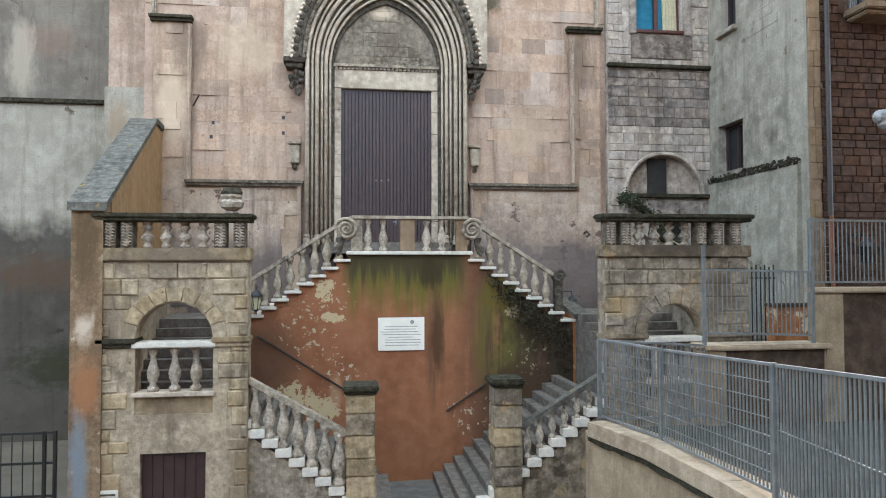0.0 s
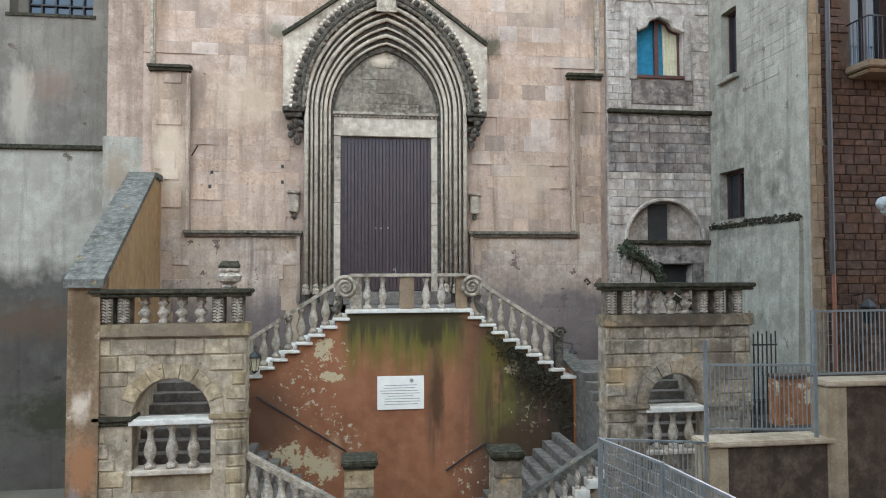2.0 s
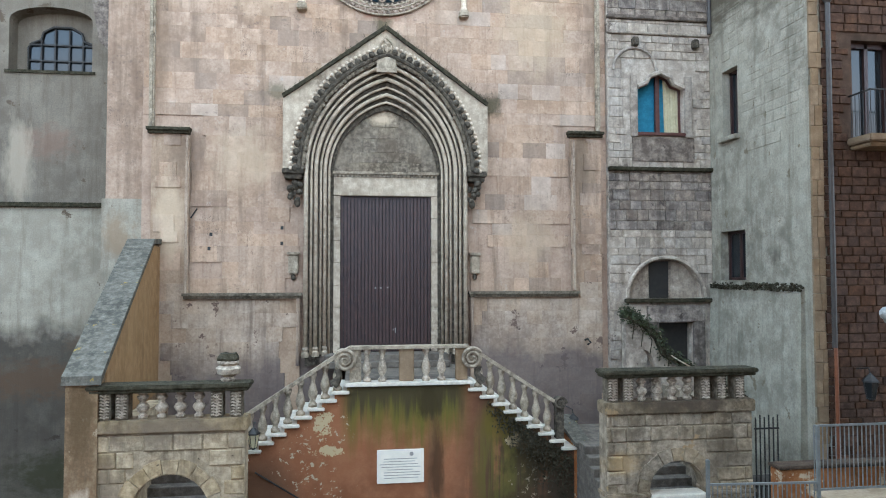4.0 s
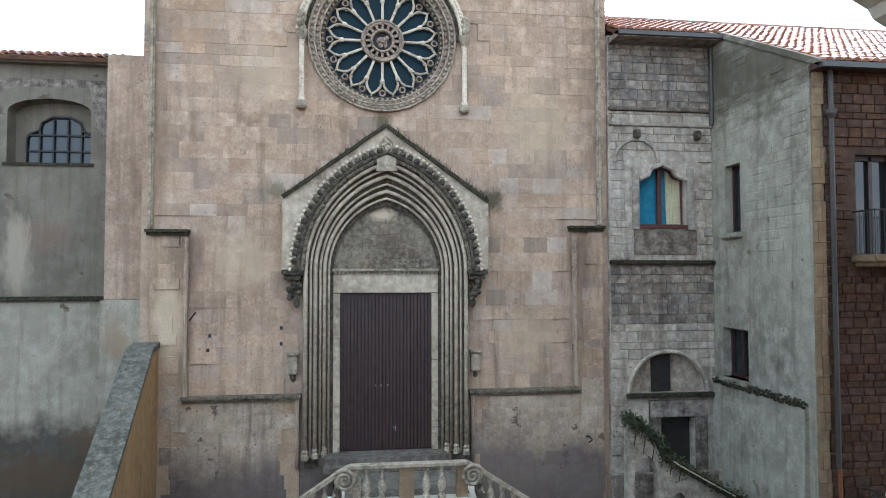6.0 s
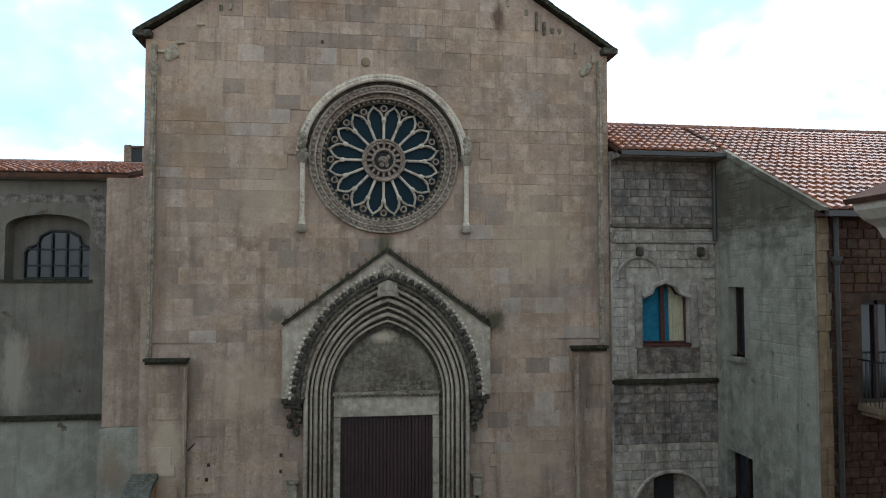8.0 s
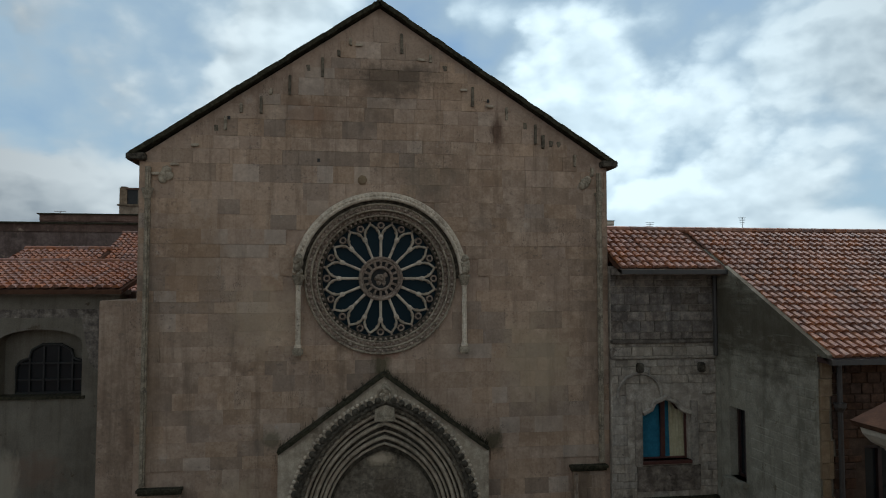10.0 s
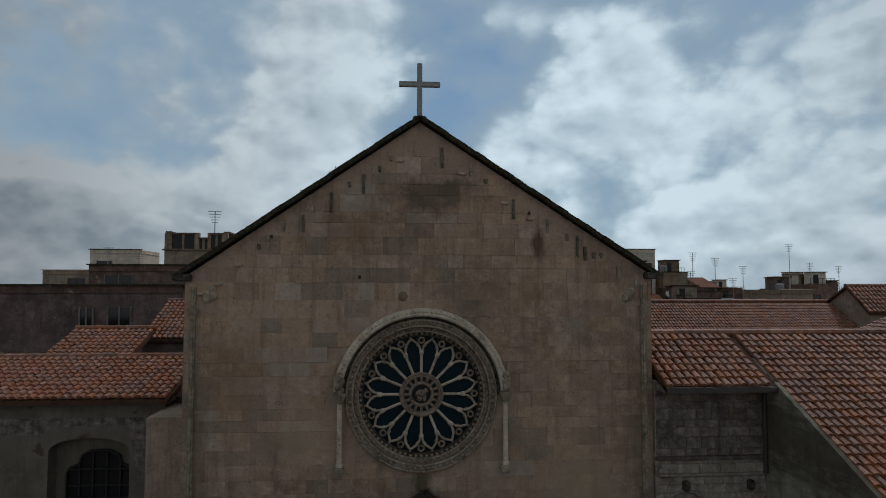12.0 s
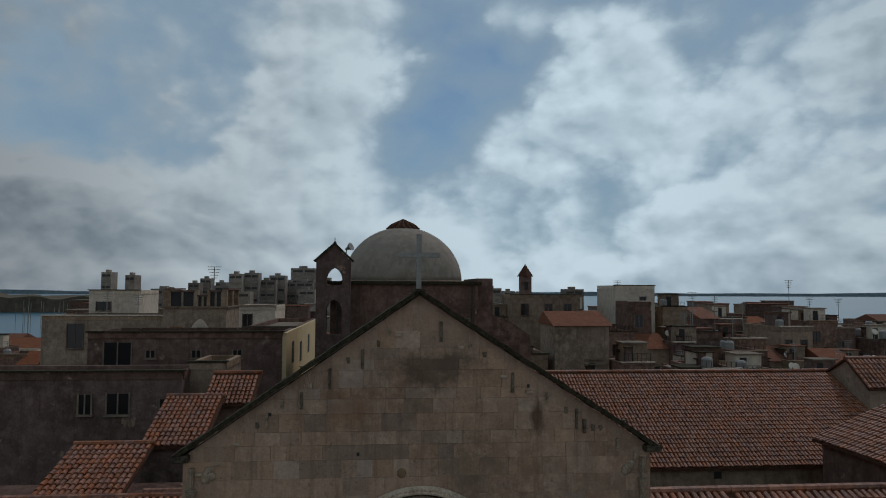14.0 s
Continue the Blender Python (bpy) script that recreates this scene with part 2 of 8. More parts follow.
def odd_stones(m):
    """Some stones much darker, greyer or paler than their neighbours, lime flecks and upright hairline cracks."""
    N, L = m.node_tree.nodes, m.node_tree.links
    bsdf = N["Principled BSDF"]
    col = bsdf.inputs["Base Color"].links[0].from_socket
    geo, info = N.new("ShaderNodeNewGeometry"), N.new("ShaderNodeObjectInfo")

    def math2(kind, a, b):
        n = N.new("ShaderNodeMath")
        n.operation = kind
        for i, v in enumerate((a, b)):
            if isinstance(v, (int, float)):
                n.inputs[i].default_value = v
            else:
                L.new(v, n.inputs[i])
        return n.outputs[0]

    def nz(scale, stretch, detail=6, rough=0.6):
        mp = N.new("ShaderNodeMapping")
        mp.inputs["Scale"].default_value = stretch
        L.new(geo.outputs["Position"], mp.inputs["Vector"])
        n = N.new("ShaderNodeTexNoise")
        n.inputs["Scale"].default_value, n.inputs["Detail"].default_value, n.inputs["Roughness"].default_value = scale, detail, rough
        L.new(mp.outputs["Vector"], n.inputs["Vector"])
        return n.outputs["Fac"]

    def span(v, lo, hi, top=1.0):
        r = N.new("ShaderNodeMapRange")
        r.inputs["From Min"].default_value, r.inputs["From Max"].default_value, r.inputs["To Max"].default_value = lo, hi, top
        L.new(v, r.inputs["Value"])
        return r.outputs["Result"]

    def over(fac, c):
        nonlocal col
        x = N.new("ShaderNodeMix")
        x.data_type = 'RGBA'
        L.new(fac, x.inputs["Factor"])
        L.new(col, x.inputs["A"])
        x.inputs["B"].default_value = (*c, 1)
        col = x.outputs["Result"]
    pick = math2('FRACT', math2('MULTIPLY', math2('ADD', info.outputs["Random"], geo.outputs["Random Per Island"]), 7.31), 0)
    zone = span(nz(0.22, (1, 1, 1), 3), 0.42, 0.6)
    over(math2('MULTIPLY', span(pick, 0.82, 0.84, 0.44), math2('ADD', math2('MULTIPLY', zone, 0.7), 0.3)), (0.16, 0.125, 0.1))
    over(math2('MULTIPLY', span(pick, 0.17, 0.15, 0.24), zone), (0.46, 0.41, 0.35))
    over(math2('MULTIPLY', math2('MULTIPLY', span(pick, 0.5, 0.51), span(pick, 0.6, 0.59)), 0.22), (0.31, 0.2, 0.14))
    flecks = math2('MULTIPLY', span(nz(2.6, (1, 1, 0.7), 10, 0.75), 0.6, 0.66), span(nz(0.4, (1, 1, 1), 3), 0.5, 0.62))
    over(math2('MULTIPLY', flecks, 0.3), (0.52, 0.48, 0.42))
    pits = math2('MULTIPLY', span(nz(6.5, (1, 1, 1.3), 7, 0.7), 0.56, 0.64), span(nz(0.5, (1, 1, 0.8), 4), 0.44, 0.6))
    over(math2('MULTIPLY', pits, 0.5), (0.135, 0.1, 0.08))
    cracks = math2('MULTIPLY', span(math2('ABSOLUTE', math2('SUBTRACT', nz(1.1, (2.2, 1, 0.5), 5, 0.7), 0.5), 0), 0.006, 0.002), span(nz(0.6, (1, 1, 1), 3), 0.56, 0.62))
    over(math2('MULTIPLY', cracks, 0.7), (0.07, 0.055, 0.045))
    L.new(col, bsdf.inputs["Base Color"])


M_FACADE = mat("facade_stone", (0.196, 0.146, 0.118), (0.378, 0.292, 0.243), (0.45, 0.364, 0.312), 1.5, 0.92, 0.7, 14, 0.7, (0.1, 0.076, 0.062), vary=0.15, warm=1.02)
M_FACADEBED = mat("facade_bedding", (0.185, 0.14, 0.111), (0.355, 0.28, 0.227), (0.42, 0.346, 0.29), 1.5, 0.95, 0.7, 14, 0.65, (0.1, 0.076, 0.062), warm=1.02)
odd_stones(M_FACADE)
FACADE_STAINS = ((1.3, 23.7, 2.0, 0.8, (0.09, 0.075, 0.065), 0.75, 1.0), (-1.2, 22.6, 1.0, 0.6, (0.2, 0.12, 0.08), 0.5, 1.0), (4.3, 22.3, 0.25, 0.9, (0.08, 0.05, 0.04), 0.8, 3.0),
                 (0.95, 15.4, 0.35, 0.7, (0.06, 0.06, 0.035), 0.8, 2.5), (-2.4, 16.8, 1.5, 1.6, (0.37, 0.315, 0.25), 0.45, 1.0), (2.2, 20.9, 1.2, 0.9, (0.16, 0.14, 0.12), 0.55, 1.0),
                 (4.15, 13.2, 0.5, 0.6, (0.06, 0.06, 0.04), 0.85, 1.6), (-2.1, 13.4, 0.5, 0.5, (0.1, 0.1, 0.075), 0.7, 1.6), (-5.0, 9.6, 0.6, 2.0, (0.43, 0.38, 0.31), 0.6, 2.5),
                 (5.3, 9.2, 1.2, 1.2, (0.38, 0.325, 0.26), 0.5, 2.0), (-3.0, 11.5, 1.4, 1.2, (0.4, 0.35, 0.285), 0.5, 1.5), (5.5, 15.5, 1.6, 2.0, (0.38, 0.33, 0.26), 0.5, 1.5),
                 (-4.6, 11.6, 0.9, 1.3, (0.12, 0.095, 0.08), 0.6, 4.0), (6.9, 11.4, 0.8, 1.5, (0.11, 0.09, 0.075), 0.6, 4.0), (-5.3, 15.0, 0.35, 4.0, (0.15, 0.115, 0.09), 0.5, 4.0), (7.3, 16.0, 0.35, 4.5, (0.14, 0.11, 0.09), 0.55, 4.0), (-0.9, 17.6, 0.7, 1.6, (0.2, 0.155, 0.12), 0.4, 3.0), (-4.3, 18.5, 1.2, 2.0, (0.24, 0.17, 0.12), 0.5, 1.2), (1.0, 15.9, 0.9, 0.35, (0.26, 0.15, 0.13), 0.6, 1.0))
stains(M_FACADE, FACADE_STAINS)
stains(M_FACADEBED, FACADE_STAINS)
M_PLINTH = mat("stained_plinth_stone", (0.16, 0.122, 0.104), (0.39, 0.325, 0.275), (0.45, 0.39, 0.345), 1.1, 0.92, 0.6, 14, 0.85, (0.07, 0.052, 0.047), 0.24, (0.13, 0.096, 0.086), 0.8, vary=0.16, tide=(5.9, 1.5, (0.115, 0.085, 0.075)))
M_CARVED = mat("carved_stone", (0.11, 0.096, 0.08), (0.31, 0.275, 0.23), (0.48, 0.44, 0.38), 0.45, 0.9, 0.5, 30, 0.55, (0.04, 0.036, 0.03))
M_HOOD = mat("pale_hood_stone", (0.27, 0.232, 0.2), (0.58, 0.525, 0.465), (0.7, 0.65, 0.59), 0.35, 0.88, 0.6, 24, 0.3, (0.12, 0.1, 0.085), 0.12, (0.16, 0.13, 0.11), 0.3)
# soot crust; also paints shadow lines on the gable and behind carved leaves
M_SOOTSHADE = mat("soot_and_shade_crust", (0.05, 0.045, 0.038), (0.13, 0.115, 0.095), (0.26, 0.235, 0.2), 0.45, 0.92, 0.5, 30, 0.5, (0.03, 0.027, 0.023))
M_PALE = mat("pale_limestone", (0.2, 0.172, 0.145), (0.42, 0.375, 0.325), (0.56, 0.515, 0.455), 0.6, 0.88, 0.4, 30, 0.45, (0.09, 0.075, 0.06))
# sooty carvings; also paints the shade in portal recesses and rose rims
M_DARKSTONE = mat("soot_and_recess_shade_stone", (0.022, 0.02, 0.017), (0.06, 0.054, 0.046), (0.15, 0.137, 0.12), 0.4, 0.92, 0.7, 28)
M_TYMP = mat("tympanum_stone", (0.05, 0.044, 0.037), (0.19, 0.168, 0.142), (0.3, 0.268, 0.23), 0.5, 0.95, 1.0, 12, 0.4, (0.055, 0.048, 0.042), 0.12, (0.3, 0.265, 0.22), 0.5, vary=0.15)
stains(M_TYMP, ((0.95, 12.75, 0.45, 0.3, (0.46, 0.42, 0.36), 0.9, 1.0), (1.1, 11.9, 0.7, 0.6, (0.09, 0.078, 0.066), 0.6, 0.8)))
M_MOSS = mat("mossy_ledge", (0.012, 0.013, 0.008), (0.035, 0.033, 0.022), (0.085, 0.078, 0.06), 0.4, 0.95, 0.9, 26)
M_DOOR = mat("dark_brown_boards", (0.022, 0.0095, 0.009), (0.038, 0.017, 0.0155), (0.055, 0.027, 0.025), 0.8, 0.5, 0.1, 60, 0.3, (0.014, 0.008, 0.009))
M_LOGGIA = mat("yellow_weathered_stone", (0.13, 0.105, 0.074), (0.33, 0.272, 0.19), (0.46, 0.395, 0.3), 0.7, 0.93, 1.0, 12, 0.8, (0.05, 0.041, 0.032), 0.1, (0.09, 0.074, 0.056), 0.3, vary=0.3)
stains(M_LOGGIA, ((-3.3, 5.4, 1.6, 0.5, (0.14, 0.12, 0.1), 0.75, 1.0), (-4.4, 4.2, 0.35, 1.0, (0.13, 0.11, 0.09), 0.7, 2.0), (-3.2, 2.55, 0.9, 0.35, (0.17, 0.14, 0.11), 0.6, 1.0), (-2.1, 1.2, 0.4, 1.2, (0.15, 0.12, 0.09), 0.6, 2.0), (-4.4, 0.9, 0.5, 1.0, (0.17, 0.12, 0.07), 0.6, 2.0)))
M_LOGGIA2 = mat("grey_brown_weathered_stone", (0.06, 0.05, 0.038), (0.23, 0.195, 0.15), (0.4, 0.35, 0.29), 0.9, 0.93, 0.9, 14, 0.65, (0.03, 0.026, 0.02), 0.14, (0.28, 0.21, 0.13), 0.9, vary=0.28)
stains(M_LOGGIA2, ((6.6, 5.6, 1.8, 0.5, (0.06, 0.05, 0.042), 0.85, 1.0), (5.4, 4.4, 0.5, 0.4, (0.34, 0.26, 0.15), 0.6, 1.0), (7.6, 4.6, 0.6, 0.8, (0.09, 0.078, 0.062), 0.7, 2.0)))
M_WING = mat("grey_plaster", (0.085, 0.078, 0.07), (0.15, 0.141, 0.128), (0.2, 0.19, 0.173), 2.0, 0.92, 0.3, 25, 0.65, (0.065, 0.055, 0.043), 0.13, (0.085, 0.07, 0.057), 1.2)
M_WINGLOW = mat("stained_grey_plaster", (0.16, 0.15, 0.132), (0.29, 0.285, 0.26), (0.37, 0.37, 0.34), 2.0, 0.92, 0.3, 25, 0.55, (0.08, 0.066, 0.052), 0.13, (0.1, 0.083, 0.067), 1.2, tide=(6.6, 2.6, (0.034, 0.027, 0.021)))
M_HOUSE = mat("pale_green_grey_plaster", (0.13, 0.125, 0.11), (0.29, 0.29, 0.262), (0.385, 0.385, 0.355), 1.3, 0.92, 0.4, 20, 0.55, (0.065, 0.06, 0.048), 0.16, (0.15, 0.135, 0.105), 0.8)
M_BAY = mat("soot_and_shade_ashlar", (0.05, 0.043, 0.042), (0.16, 0.142, 0.136), (0.34, 0.31, 0.295), 0.9, 0.93, 0.8, 16, 0.85, (0.028, 0.024, 0.023), 0.12, (0.07, 0.06, 0.058), 0.7, vary=0.34)
M_BAYPALE = mat("pale_worn_ashlar", (0.14, 0.125, 0.117), (0.33, 0.305, 0.288), (0.5, 0.47, 0.445), 0.9, 0.93, 0.7, 16, 0.75, (0.055, 0.048, 0.045), 0.1, (0.14, 0.122, 0.115), 0.8, vary=0.24)
M_BRICK = mat("red_brown_brick", (0.027, 0.016, 0.012), (0.064, 0.037, 0.027), (0.115, 0.07, 0.052), 0.6, 0.92, 0.7, 20, 0.4, (0.028, 0.019, 0.016), vary=0.28)
M_BRICKJOINT = mat("brick_mortar", (0.035, 0.024, 0.019), (0.062, 0.042, 0.033), (0.1, 0.07, 0.055), 0.6, 0.95, 0.4, 40)
M_QUOIN = mat("ochre_quoin_stone", (0.13, 0.093, 0.063), (0.2, 0.15, 0.103), (0.26, 0.205, 0.148), 0.9, 0.92, 0.4, 25, 0.3, (0.09, 0.07, 0.05), vary=0.12)
M_OCHRE = mat("ochre_render", (0.2, 0.125, 0.065), (0.29, 0.19, 0.1), (0.34, 0.235, 0.135), 1.0, 0.9, 0.15, 40, 0.4, (0.12, 0.08, 0.05))
M_ORANGE = mat("flaking_orange_render", (0.2, 0.08, 0.028), (0.31, 0.125, 0.045), (0.34, 0.18, 0.09), 0.8, 0.9, 0.3, 30, 0.7, (0.06, 0.04, 0.028), 0.3, (0.44, 0.37, 0.29), 0.7)
M_FLANK = mat("blistered_brown_render", (0.1, 0.07, 0.045), (0.19, 0.13, 0.082), (0.28, 0.215, 0.15), 0.5, 0.9, 0.5, 24, 0.6, (0.05, 0.038, 0.028), 0.16, (0.36, 0.31, 0.25), 0.5)
M_SLATE = mat("lichened_grey_coping", (0.04, 0.04, 0.036), (0.085, 0.084, 0.078), (0.175, 0.175, 0.162), 0.5, 0.9, 0.6, 18, 0.0, (0, 0, 0), 0.16, (0.2, 0.15, 0.045), 0.5)
M_STEP = mat("worn_white_marble", (0.36, 0.36, 0.35), (0.55, 0.55, 0.53), (0.66, 0.66, 0.64), 0.4, 0.7, 0.15, 40, 0.2, (0.2, 0.2, 0.17))
M_STEPGREY = mat("grey_stone_tread", (0.06, 0.054, 0.05), (0.125, 0.115, 0.108), (0.2, 0.188, 0.178), 0.6, 0.85, 0.3, 40, 0.4, (0.05, 0.044, 0.04))
M_BALUSTER = mat("worn_baluster_stone", (0.09, 0.078, 0.067), (0.37, 0.333, 0.295), (0.58, 0.54, 0.49), 0.25, 0.88, 0.6, 30, 0.5, (0.05, 0.045, 0.037))
M_STEEL = mat("galvanised_steel", (0.1, 0.118, 0.133), (0.155, 0.178, 0.197), (0.215, 0.238, 0.256), 0.5, 0.5, 0.05, 60, metallic=0.2)
M_DARKIRON = mat("dark_iron", (0.012, 0.012, 0.013), (0.022, 0.022, 0.022), (0.04, 0.038, 0.035), 0.3, 0.6, 0.2, 60, metallic=0.4)
M_CURB = mat("pale_concrete_coping", (0.19, 0.15, 0.11), (0.32, 0.27, 0.205), (0.42, 0.365, 0.3), 0.6, 0.9, 0.4, 30, 0.4, (0.1, 0.075, 0.055))
M_RAMPWALL = mat("cream_render", (0.15, 0.118, 0.083), (0.28, 0.23, 0.165), (0.36, 0.305, 0.23), 1.0, 0.9, 0.3, 30, 0.55, (0.075, 0.055, 0.04))
M_DAMPWALL = mat("damp_brown_render", (0.026, 0.019, 0.015), (0.072, 0.053, 0.042), (0.125, 0.095, 0.075), 0.9, 0.92, 0.3, 30, 0.65, (0.022, 0.018, 0.014))
M_ROOF = mat("terracotta_roof_tile", (0.08, 0.03, 0.018), (0.215, 0.078, 0.039), (0.36, 0.175, 0.105), 0.7, 0.6, 0.5, 22, 0.35, (0.035, 0.022, 0.017), vary=0.4)
M_FARROOF = mat("faded_far_roof_tile", (0.09, 0.038, 0.026), (0.17, 0.075, 0.05), (0.25, 0.125, 0.085), 0.5, 0.95, 0.6, 5, 0.4, (0.05, 0.03, 0.024), vary=0.3)
M_ROOFBED = mat("roof_bedding", (0.05, 0.028, 0.02), (0.08, 0.04, 0.028), (0.11, 0.06, 0.04), 0.8, 0.95, 0.4, 25)
M_ASPHALT = mat("asphalt", (0.035, 0.035, 0.036), (0.05, 0.05, 0.05), (0.075, 0.073, 0.07), 1.5, 0.9, 0.4, 60)
M_PAVING = mat("grey_paving", (0.06, 0.06, 0.06), (0.1, 0.1, 0.1), (0.14, 0.14, 0.138), 0.9, 0.85, 0.3, 40)
stains(M_WINGLOW, ((-7.6, 6.0, 1.2, 0.8, (0.09, 0.07, 0.055), 0.85, 0.7), (-9.3, 5.0, 2.5, 0.9, (0.08, 0.06, 0.045), 0.85, 0.6), (-8.5, 2.2, 2.5, 1.0, (0.035, 0.04, 0.025), 0.85, 0.6), (-6.4, 9.2, 0.7, 1.0, (0.2, 0.16, 0.12), 0.7, 1.5)))
stains(M_WING, ((-9.2, 12.2, 1.2, 0.8, (0.16, 0.12, 0.105), 0.6, 0.7), (-10.0, 11.5, 0.6, 2.0, (0.33, 0.32, 0.29), 0.6, 3.0), (-7.2, 15.4, 0.4, 0.8, (0.06, 0.055, 0.05), 0.8, 1.0)))
stains(M_FLANK, ((-4.8, 2.95, 0.4, 0.9, (0.25, 0.13, 0.07), 0.9, 1.5), (-4.87, 1.4, 0.24, 1.5, (0.15, 0.19, 0.24), 0.95, 2.5), (-4.82, 4.05, 0.3, 0.4, (0.46, 0.42, 0.37), 0.9, 1.5), (-4.8, 5.5, 0.5, 1.0, (0.085, 0.062, 0.036), 0.85, 2.0)))
stains(M_HOUSE, ((11.0, 16.8, 3.0, 1.9, (0.06, 0.055, 0.042), 0.75, 0.6),))
M_TOWN = mat("weathered_town_render", (0.057, 0.04, 0.038), (0.128, 0.09, 0.085), (0.212, 0.157, 0.148), 2.2, 0.95, 0.2, 8, 0.6, (0.045, 0.033, 0.027), 0.15, (0.26, 0.215, 0.18), 1.5, vary=0.4, warm=1.0)
M_TOWNPALE = mat("pale_town_render", (0.12, 0.099, 0.083), (0.23, 0.196, 0.168), (0.33, 0.29, 0.255), 2.2, 0.95, 0.2, 8, 0.55, (0.085, 0.068, 0.055), 0.12, (0.15, 0.12, 0.1), 1.5, vary=0.35, warm=1.05)
M_TOWNROSE = mat("rose_brown_town_render", (0.085, 0.06, 0.055), (0.19, 0.138, 0.127), (0.3, 0.235, 0.22), 1.8, 0.95, 0.3, 8, 0.6, (0.04, 0.03, 0.027), 0.2, (0.3, 0.25, 0.22), 1.2, vary=0.3, warm=1.06)
M_TOWNWHITE = mat("white_and_sunlit_town_render", (0.36, 0.33, 0.3), (0.55, 0.53, 0.5), (0.66, 0.64, 0.62), 2.0, 0.95, 0.2, 8, 0.5, (0.2, 0.17, 0.15), vary=0.2)
M_TOWNYELLOW = mat("sun_paled_yellow_render", (0.5, 0.43, 0.27), (0.6, 0.53, 0.36), (0.64, 0.58, 0.42), 4.0, 0.95, 0.1, 12, 0.2, (0.25, 0.2, 0.12))
M_FLATROOF = mat("flat_roof_screed", (0.11, 0.1, 0.088), (0.17, 0.155, 0.14), (0.25, 0.235, 0.215), 3.0, 0.95, 0.1, 10, vary=0.2)
M_DOME = mat("grey_dome_render", (0.18, 0.17, 0.163), (0.27, 0.258, 0.25), (0.33, 0.32, 0.31), 2.5, 0.9, 0.15, 20, 0.3, (0.09, 0.085, 0.08))
# dark shutters and doors; also paints the unlit depth of openings
M_SHUTTERVOID = mat("dark_shutter_and_unlit_void", (0.008, 0.008, 0.008), (0.014, 0.013, 0.012), (0.025, 0.022, 0.02), 0.6, 0.6, 0.1, 30)
M_REDFRAME = mat("red_brown_frame", (0.05, 0.017, 0.014), (0.075, 0.025, 0.02), (0.1, 0.04, 0.032), 0.4, 0.5, 0.1, 60)
M_BLUE = mat("turquoise_curtain", (0.006, 0.12, 0.23), (0.009, 0.175, 0.32), (0.02, 0.24, 0.41), 0.5, 0.8, 0.1, 30)
M_CREAM = mat("cream_curtain", (0.36, 0.35, 0.25), (0.48, 0.47, 0.35), (0.55, 0.54, 0.42), 0.5, 0.8, 0.1, 30)
M_PLAQUE = mat("white_plaque", (0.62, 0.63, 0.62), (0.7, 0.71, 0.7), (0.76, 0.77, 0.76), 0.6, 0.5, 0.03, 60)
M_INK = mat("faded_ink", (0.2, 0.2, 0.21), (0.27, 0.27, 0.28), (0.33, 0.33, 0.34), 0.3, 0.7, 0.02, 60)
M_PIPE = mat("painted_downpipe", (0.03, 0.027, 0.027), (0.045, 0.04, 0.04), (0.06, 0.055, 0.052), 0.4, 0.5, 0.1, 60)
M_ORANGEPIPE = mat("orange_conduit", (0.13, 0.045, 0.02), (0.18, 0.062, 0.028), (0.22, 0.085, 0.042), 0.4, 0.5, 0.05, 60)
M_LEAF = mat("ivy_leaf", (0.014, 0.021, 0.007), (0.028, 0.042, 0.014), (0.055, 0.07, 0.026), 0.2, 0.7, 0.1, 40, vary=0.3)
M_GREYMETAL = mat("grey_painted_metal", (0.16, 0.18, 0.2), (0.23, 0.25, 0.275), (0.3, 0.32, 0.34), 0.4, 0.5, 0.05, 60)
M_EARTH = mat("distant_ground", (0.07, 0.065, 0.055), (0.11, 0.1, 0.085), (0.15, 0.135, 0.115), 20.0, 0.95, 0.1, 1.0)
# haze of the distance is mixed into these two colours
M_HAZYBLOCK = mat("haze_greyed_concrete", (0.13, 0.128, 0.13), (0.21, 0.205, 0.205), (0.33, 0.325, 0.325), 9.0, 0.95, 0.1, 2.0, vary=0.4)
M_FARLAND = mat("haze_tinted_shore", (0.13, 0.19, 0.25), (0.19, 0.26, 0.34), (0.25, 0.33, 0.41), 60.0, 0.95, 0.05, 0.2)


def glass_mat(name, tint, rough=0.08):
    m = bpy.data.materials.new(name)
    m.use_nodes = True
    b = m.node_tree.nodes["Principled BSDF"]
    b.inputs["Base Color"].default_value = (*tint, 1)
    b.inputs["Roughness"].default_value = rough
    n = m.node_tree.nodes.new("ShaderNodeTexNoise")
    n.inputs["Scale"].default_value = 3.0
    bump = m.node_tree.nodes.new("ShaderNodeBump")
    bump.inputs["Strength"].default_value = 0.08
    m.node_tree.links.new(n.outputs["Fac"], bump.inputs["Height"])
    m.node_tree.links.new(bump.outputs["Normal"], b.inputs["Normal"])
    return m


M_ROSEGLASS = glass_mat("leaded_blue_glass", (0.009, 0.022, 0.028), 0.35)
M_ROSEGLASS.node_tree.nodes["Principled BSDF"].inputs["Specular IOR Level"].default_value = 0.08
M_ROSERING = mat("rose_worn_carving", (0.1, 0.08, 0.072), (0.27, 0.215, 0.19), (0.42, 0.36, 0.32), 0.25, 0.92, 0.9, 18, 0.3, (0.06, 0.048, 0.042), 0.2, (0.12, 0.09, 0.08), 0.3)
M_PANE = glass_mat("dark_window_glass", (0.015, 0.017, 0.018), 0.08)
M_WATER = glass_mat("sea_water", (0.035, 0.12, 0.16), 0.3)

# ---- mesh tools ----
from mathutils.geometry import tessellate_polygon


